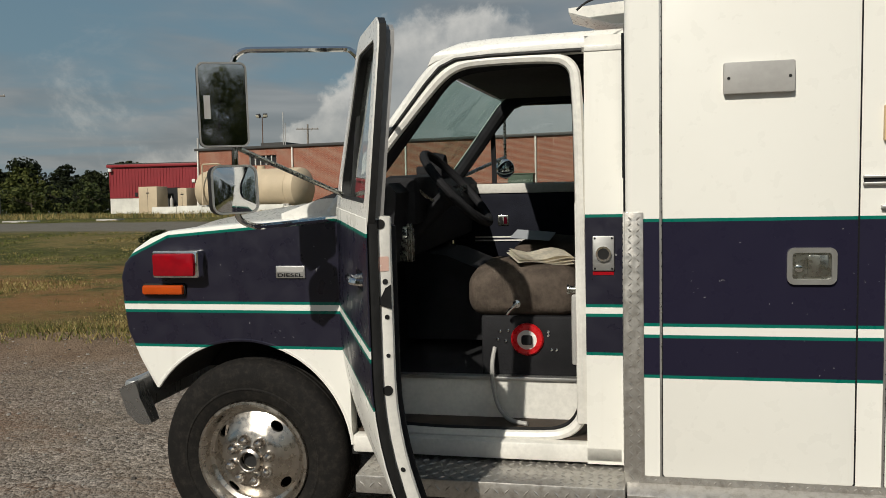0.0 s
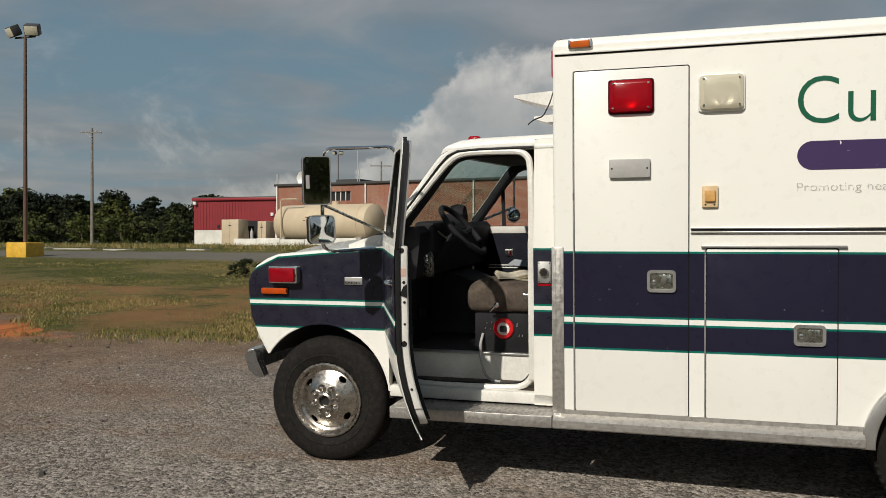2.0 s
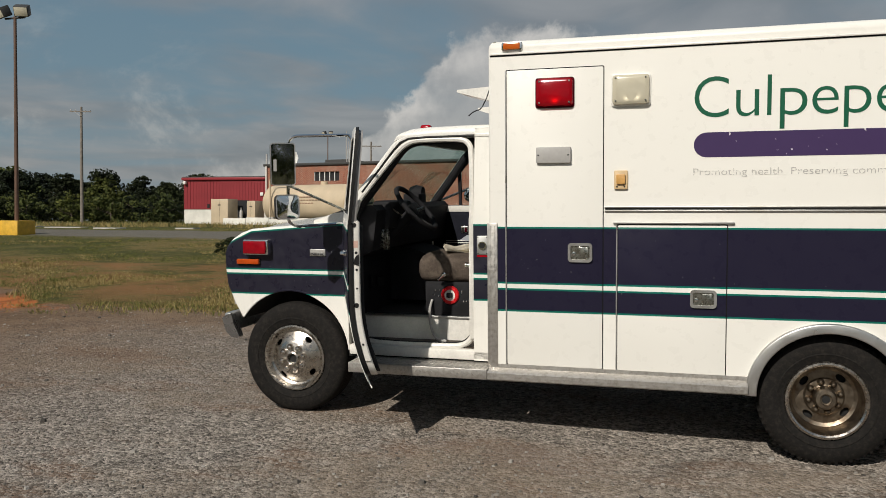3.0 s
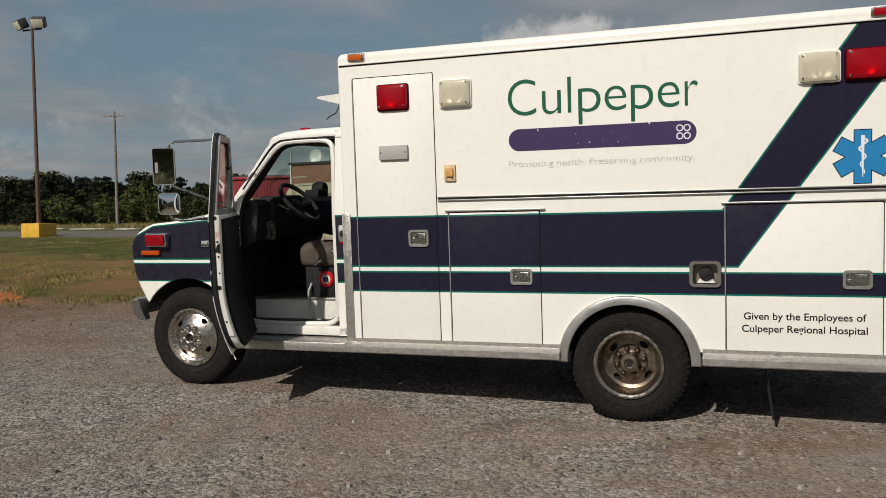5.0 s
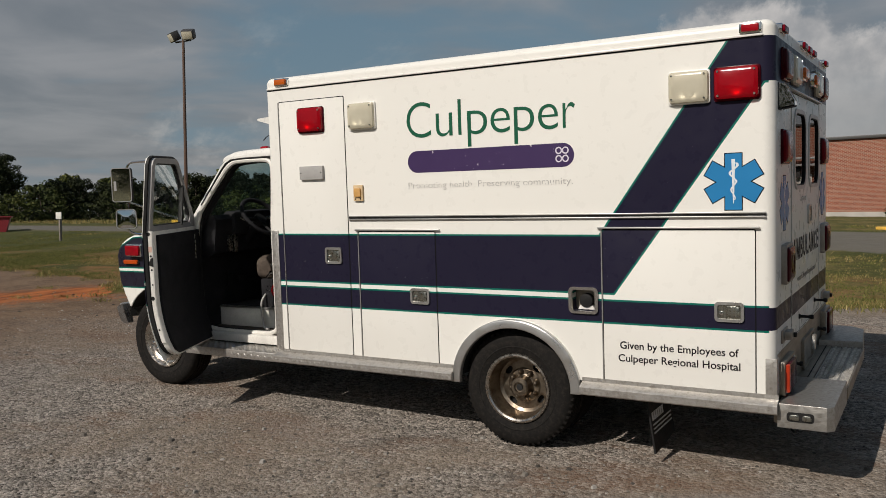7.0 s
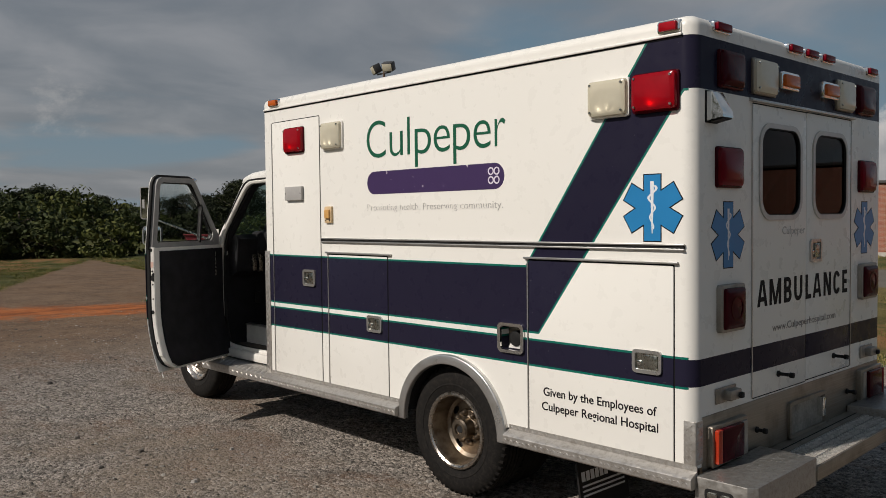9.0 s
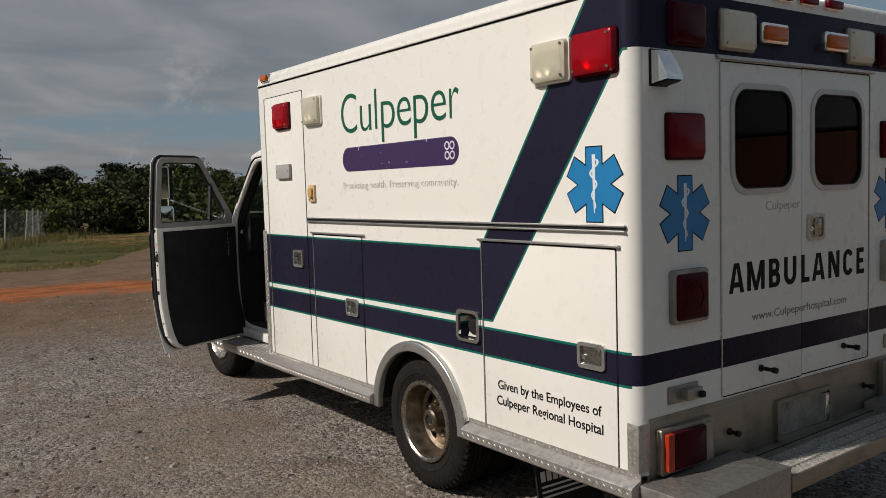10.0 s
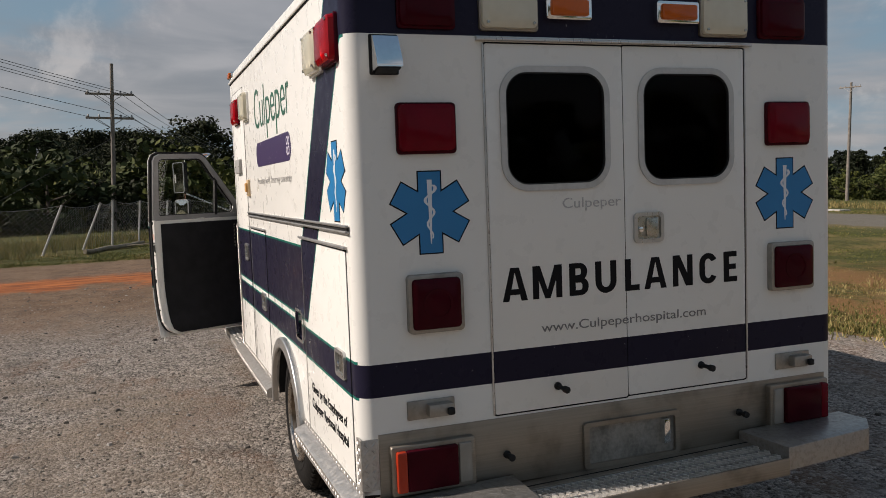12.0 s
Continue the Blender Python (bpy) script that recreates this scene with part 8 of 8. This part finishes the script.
x, y = ahead(24.4, 95)
flood_lamp(x, y, 11.2, False)


def pole_with_arms(x, y, top, arms, name_label, r=0.14):
    z0 = height(x, y) - 0.3
    pole = thing("utility_pole", name_label, "utility pole", Matrix.Translation((x, y, z0)), "utility poles")
    h = top - z0
    part("post", tube(bmesh.new(), [(0, 0, 0), (0, 0, h)], r, 10, r_end=r * 0.65), POLE_WOOD, pole)
    for drop, half, turn in arms:
        arm = part("cross_arm", block(-half, half, -0.05, 0.05, -0.06, 0.06, 0.01), POLE_WOOD, pole)
        arm.matrix_basis = pose(0, -0.12, h - drop, 0, 0, turn)
        for u in (-half * 0.9, -half * 0.45, half * 0.45, half * 0.9):
            part("insulator", lathe(bmesh.new(), [(0.05, 0.06), (0.055, 0.14), (0.025, 0.2), (0.0005, 0.21)], (u, 0, 0), "z", 8), GREY_PLASTIC, arm)
        for s in (-1, 1):
            part("arm_brace", tube(bmesh.new(), [(s * half * 0.55, -0.06, -0.04), (0, -0.06, -0.5)], 0.02, 5), POST_GREY, arm)
    return (x, y, top)


x, y = ahead(40.0, 95)
pole_with_arms(x, y, 13.2, ((0.5, 1.1, 20),), "tall pale utility pole beyond the field", 0.18)
pole_with_arms(-39.9, 98.1, 11.9, ((0.6, 1.4, 20),), "utility pole behind the brick hall", 0.16)
PA = (-43.4, -1.70)
pole_with_arms(PA[0], PA[1], 8.58, ((1.65, 1.25, 82), (2.95, 1.25, 82)), "weathered wooden utility pole with two cross arms")
PB = (-93.0, 10.8)
pole_with_arms(PB[0], PB[1], 7.1, ((0.9, 1.6, 82), (2.4, 1.6, 82)), "distant wooden utility pole", 0.16)
PC = (-20.0, -31.0)
pole_with_arms(PC[0], PC[1], 14.2, ((1.2, 1.25, 60), (2.5, 1.25, 60)), "wooden utility pole beside the lot")


def wire(a, b, sag):
    pts = []
    for k in range(17):
        f = k / 16
        pts.append((a[0] + (b[0] - a[0]) * f, a[1] + (b[1] - a[1]) * f, a[2] + (b[2] - a[2]) * f - sag * 4 * f * (1 - f)))
    return pts


lines = thing("power_lines", "thin dark power lines between wooden poles", "power line")
for off, z_a, z_b, z_c in ((-1.1, 6.95, 6.3, 13.2), (-0.5, 6.95, 6.3, 13.2), (0.5, 6.95, 6.3, 13.2), (1.1, 6.95, 6.3, 13.2), (-1.1, 5.65, 4.8, 11.8), (1.1, 5.65, 4.8, 11.8)):
    part("wire", tube(bmesh.new(), wire((PA[0], PA[1] + off, z_a), (PC[0] + off * 0.8, PC[1], z_c), 0.5), 0.014, 5), DARK_METAL, lines)
    part("wire", tube(bmesh.new(), wire((PA[0], PA[1] + off, z_a), (PB[0], PB[1] + off, z_b), 0.9), 0.014, 5), DARK_METAL, lines)
part("guy_wire", tube(bmesh.new(), [(PA[0], PA[1] - 0.1, 4.5), (PA[0] + 6, PA[1] - 8.0, -0.8)], 0.012, 5), DARK_METAL, lines)


def chain_fence():
    path = [Vector(p) for p in ((-14.5, -8.5), (-18.0, -3.1), (-19.9, -2.2), (-23.7, -0.6), (-27.1, 1.3), (-31.9, 3.5), (-40.0, 6.0))]
    fence = thing("chain_link_fence", "sagging chain-link fence with leaning grey posts", "fence")
    rng = random.Random(3)
    posts, tops = [], []
    for a, b in zip(path, path[1:]):
        count = max(1, round((b - a).length / 2.3))
        for k in range(count):
            p = a.lerp(b, k / count)
            z = height(p.x, p.y)
            tilt = (rng.uniform(-0.08, 0.10), rng.uniform(-0.08, 0.10))
            if abs(p.y + 2.65) < 1.2:
                tilt = (0.10, 0.55 if p.y < -2.0 else 0.35)
            top = Vector((p.x + tilt[0], p.y + tilt[1], z + 1.38 + rng.uniform(-0.05, 0.05)))
            part("post", tube(bmesh.new(), [(p.x, p.y, z - 0.1), top], 0.030, 8), POST_GREY, fence)
            posts.append(Vector((p.x, p.y, z + 0.05)))
            tops.append(top)
    bm = bmesh.new()

    def strand(p, q, r):
        d = (q - p).normalized()
        s = d.cross(Vector((0, 0, 1)))
        s = (s if s.length > 0.01 else Vector((1, 0, 0))).normalized() * r
        u = d.cross(s)
        vs = [bm.verts.new(v) for v in (p + s, p + u, p - s, p - u, q + s, q + u, q - s, q - u)]
        for i in range(4):
            bm.faces.new((vs[i], vs[(i + 1) % 4], vs[(i + 1) % 4 + 4], vs[i + 4]))

    for i in range(len(posts) - 1):
        a0, a1, b0, b1 = posts[i], posts[i + 1], tops[i], tops[i + 1]
        sag = Vector((0, 0, -0.10))

        def at(f, g):
            return a0.lerp(a1, f).lerp(b0.lerp(b1, f) + sag * 4 * f * (1 - f), g)

        n = 16
        for k in range(-n, n):
            for flip in (0, 1):
                f0, f1 = k / n, k / n + 0.6
                g0, g1 = 0.0, 1.0
                if f0 < 0:
                    g0, f0 = -f0 / 0.6, 0.0
                if f1 > 1:
                    g1, f1 = 1 - (f1 - 1) / 0.6, 1.0
                if f0 >= 1 or f1 <= 0 or g0 >= g1:
                    continue
                if flip:
                    strand(at(1 - f0, g0), at(1 - f1, g1), 0.0022)
                else:
                    strand(at(f0, g0), at(f1, g1), 0.0022)
        for k in range(6):
            strand(at(k / 6, 1), at((k + 1) / 6, 1), 0.006)
    tagged(part("wire_mesh", bm, WIRE_GREY, fence), kind="stuff")


chain_fence()


def small_sign(x, y):
    z = height(x, y)
    sign = thing("small_sign", "small pale sign on a post in the grass", "sign", Matrix.Translation((x, y, z)))
    part("post", block(-0.04, 0.04, -0.04, 0.04, -0.2, 0.95, 0.008), POLE_WOOD, sign)
    part("board", block(-0.16, 0.16, -0.065, -0.04, 0.80, 1.05, 0.006), WHITE_WALL, sign)


small_sign(-23.0, 14.0)
bx, by = from_eye(58.6, 46)
small_sign(bx, by)
bx, by = from_eye(58.9, 44)
bin_ob = thing("red_skip", "low dark red metal skip at the field's edge", "skip", Matrix.Translation((bx, by, height(bx, by))) @ Matrix.Rotation(radians(55), 4, "Z"))
part("body", prism(bmesh.new(), [(-1.1, 0.0), (1.1, 0.0), (1.3, 0.72), (-1.3, 0.72)], -0.6, 0.6, lambda u, v, d: (u, d, v), 0.02), RED_SHEET, bin_ob)
part("rim", block(-1.36, 1.36, -0.66, 0.66, 0.70, 0.78, 0.02), RED_SHEET, bin_ob)
stop = thing("wheel_stop", "yellow painted concrete wheel stop on the grass", "wheel stop", Matrix.Translation((4.2, 22.9, height(4.2, 22.9))) @ Matrix.Rotation(radians(-2), 4, "Z"))
part("bar", block(-1.7, 2.4, -0.08, 0.08, -0.05, 0.13, 0.03), YELLOW, stop)
for x, y, long, turn in ((-25.5, 25.5, 1.7, 12), (-22.5, 24.6, 1.3, -10), (-19.0, 25.0, 0.8, 5), (-29.0, 27.0, 1.3, 8)):
    plank = thing("concrete_slab", "pale broken concrete slab lying in the grass", "slab", Matrix.Translation((x, y, height(x, y) + 0.02)) @ Matrix.Rotation(radians(turn), 4, "Z"), "broken slabs")
    part("slab", block(-long / 2, long / 2, -0.3, 0.3, -0.08, 0.05, 0.02), CONCRETE, plank)


def fallen_branch(a, b):
    """A bare, crooked limb lying in the rough grass."""
    a, b = Vector((a[0], a[1], 0)), Vector((b[0], b[1], 0))
    side = (b - a).cross(Vector((0, 0, 1))).normalized()
    rng = random.Random(12)
    line = []
    for k in range(9):
        p = a.lerp(b, k / 8) + side * rng.uniform(-0.06, 0.06)
        line.append((p.x, p.y, height(p.x, p.y) + 0.07 + rng.uniform(0.0, 0.05)))
    limb = thing("fallen_branch", "bare weathered branch lying in rough grass", "branch")
    part("limb", tube(bmesh.new(), line, 0.065, 9), WEATHERED, limb)
    mid = Vector(line[5])
    part("twig", tube(bmesh.new(), [mid, mid + side * 0.3 + Vector((0, 0.2, 0.04)), mid + side * 0.5 + Vector((0, 0.45, 0.10))], 0.022, 7), WEATHERED, limb)


WEATHERED = plain("weathered branch wood", (0.20, 0.17, 0.12), 0.9, 0.0, 0.35, 6.0, 0.01, 40.0)
fallen_branch((-17.8, -2.0), (-20.4, -0.45))


def pipe_rail(x0, x1, y, z):
    """The low pipe railing before the brick wing."""
    rail = thing("pipe_railing", "pale pipe railing before the brick wing", "railing")
    for k, h in enumerate((0.55, 1.45)):
        part("rail", tube(bmesh.new(), [(x0, y, z + h), (x1, y - 0.25, z + h)], 0.035, 8), POST_GREY, rail)
    for k in range(5):
        f = k / 4
        part("post", tube(bmesh.new(), [(x0 + (x1 - x0) * f, y - 0.25 * f, z - 0.2), (x0 + (x1 - x0) * f, y - 0.25 * f, z + 1.75)], 0.04, 8), POST_GREY, rail)


pipe_rail(9.05, 17.0, 38.2, 1.2)
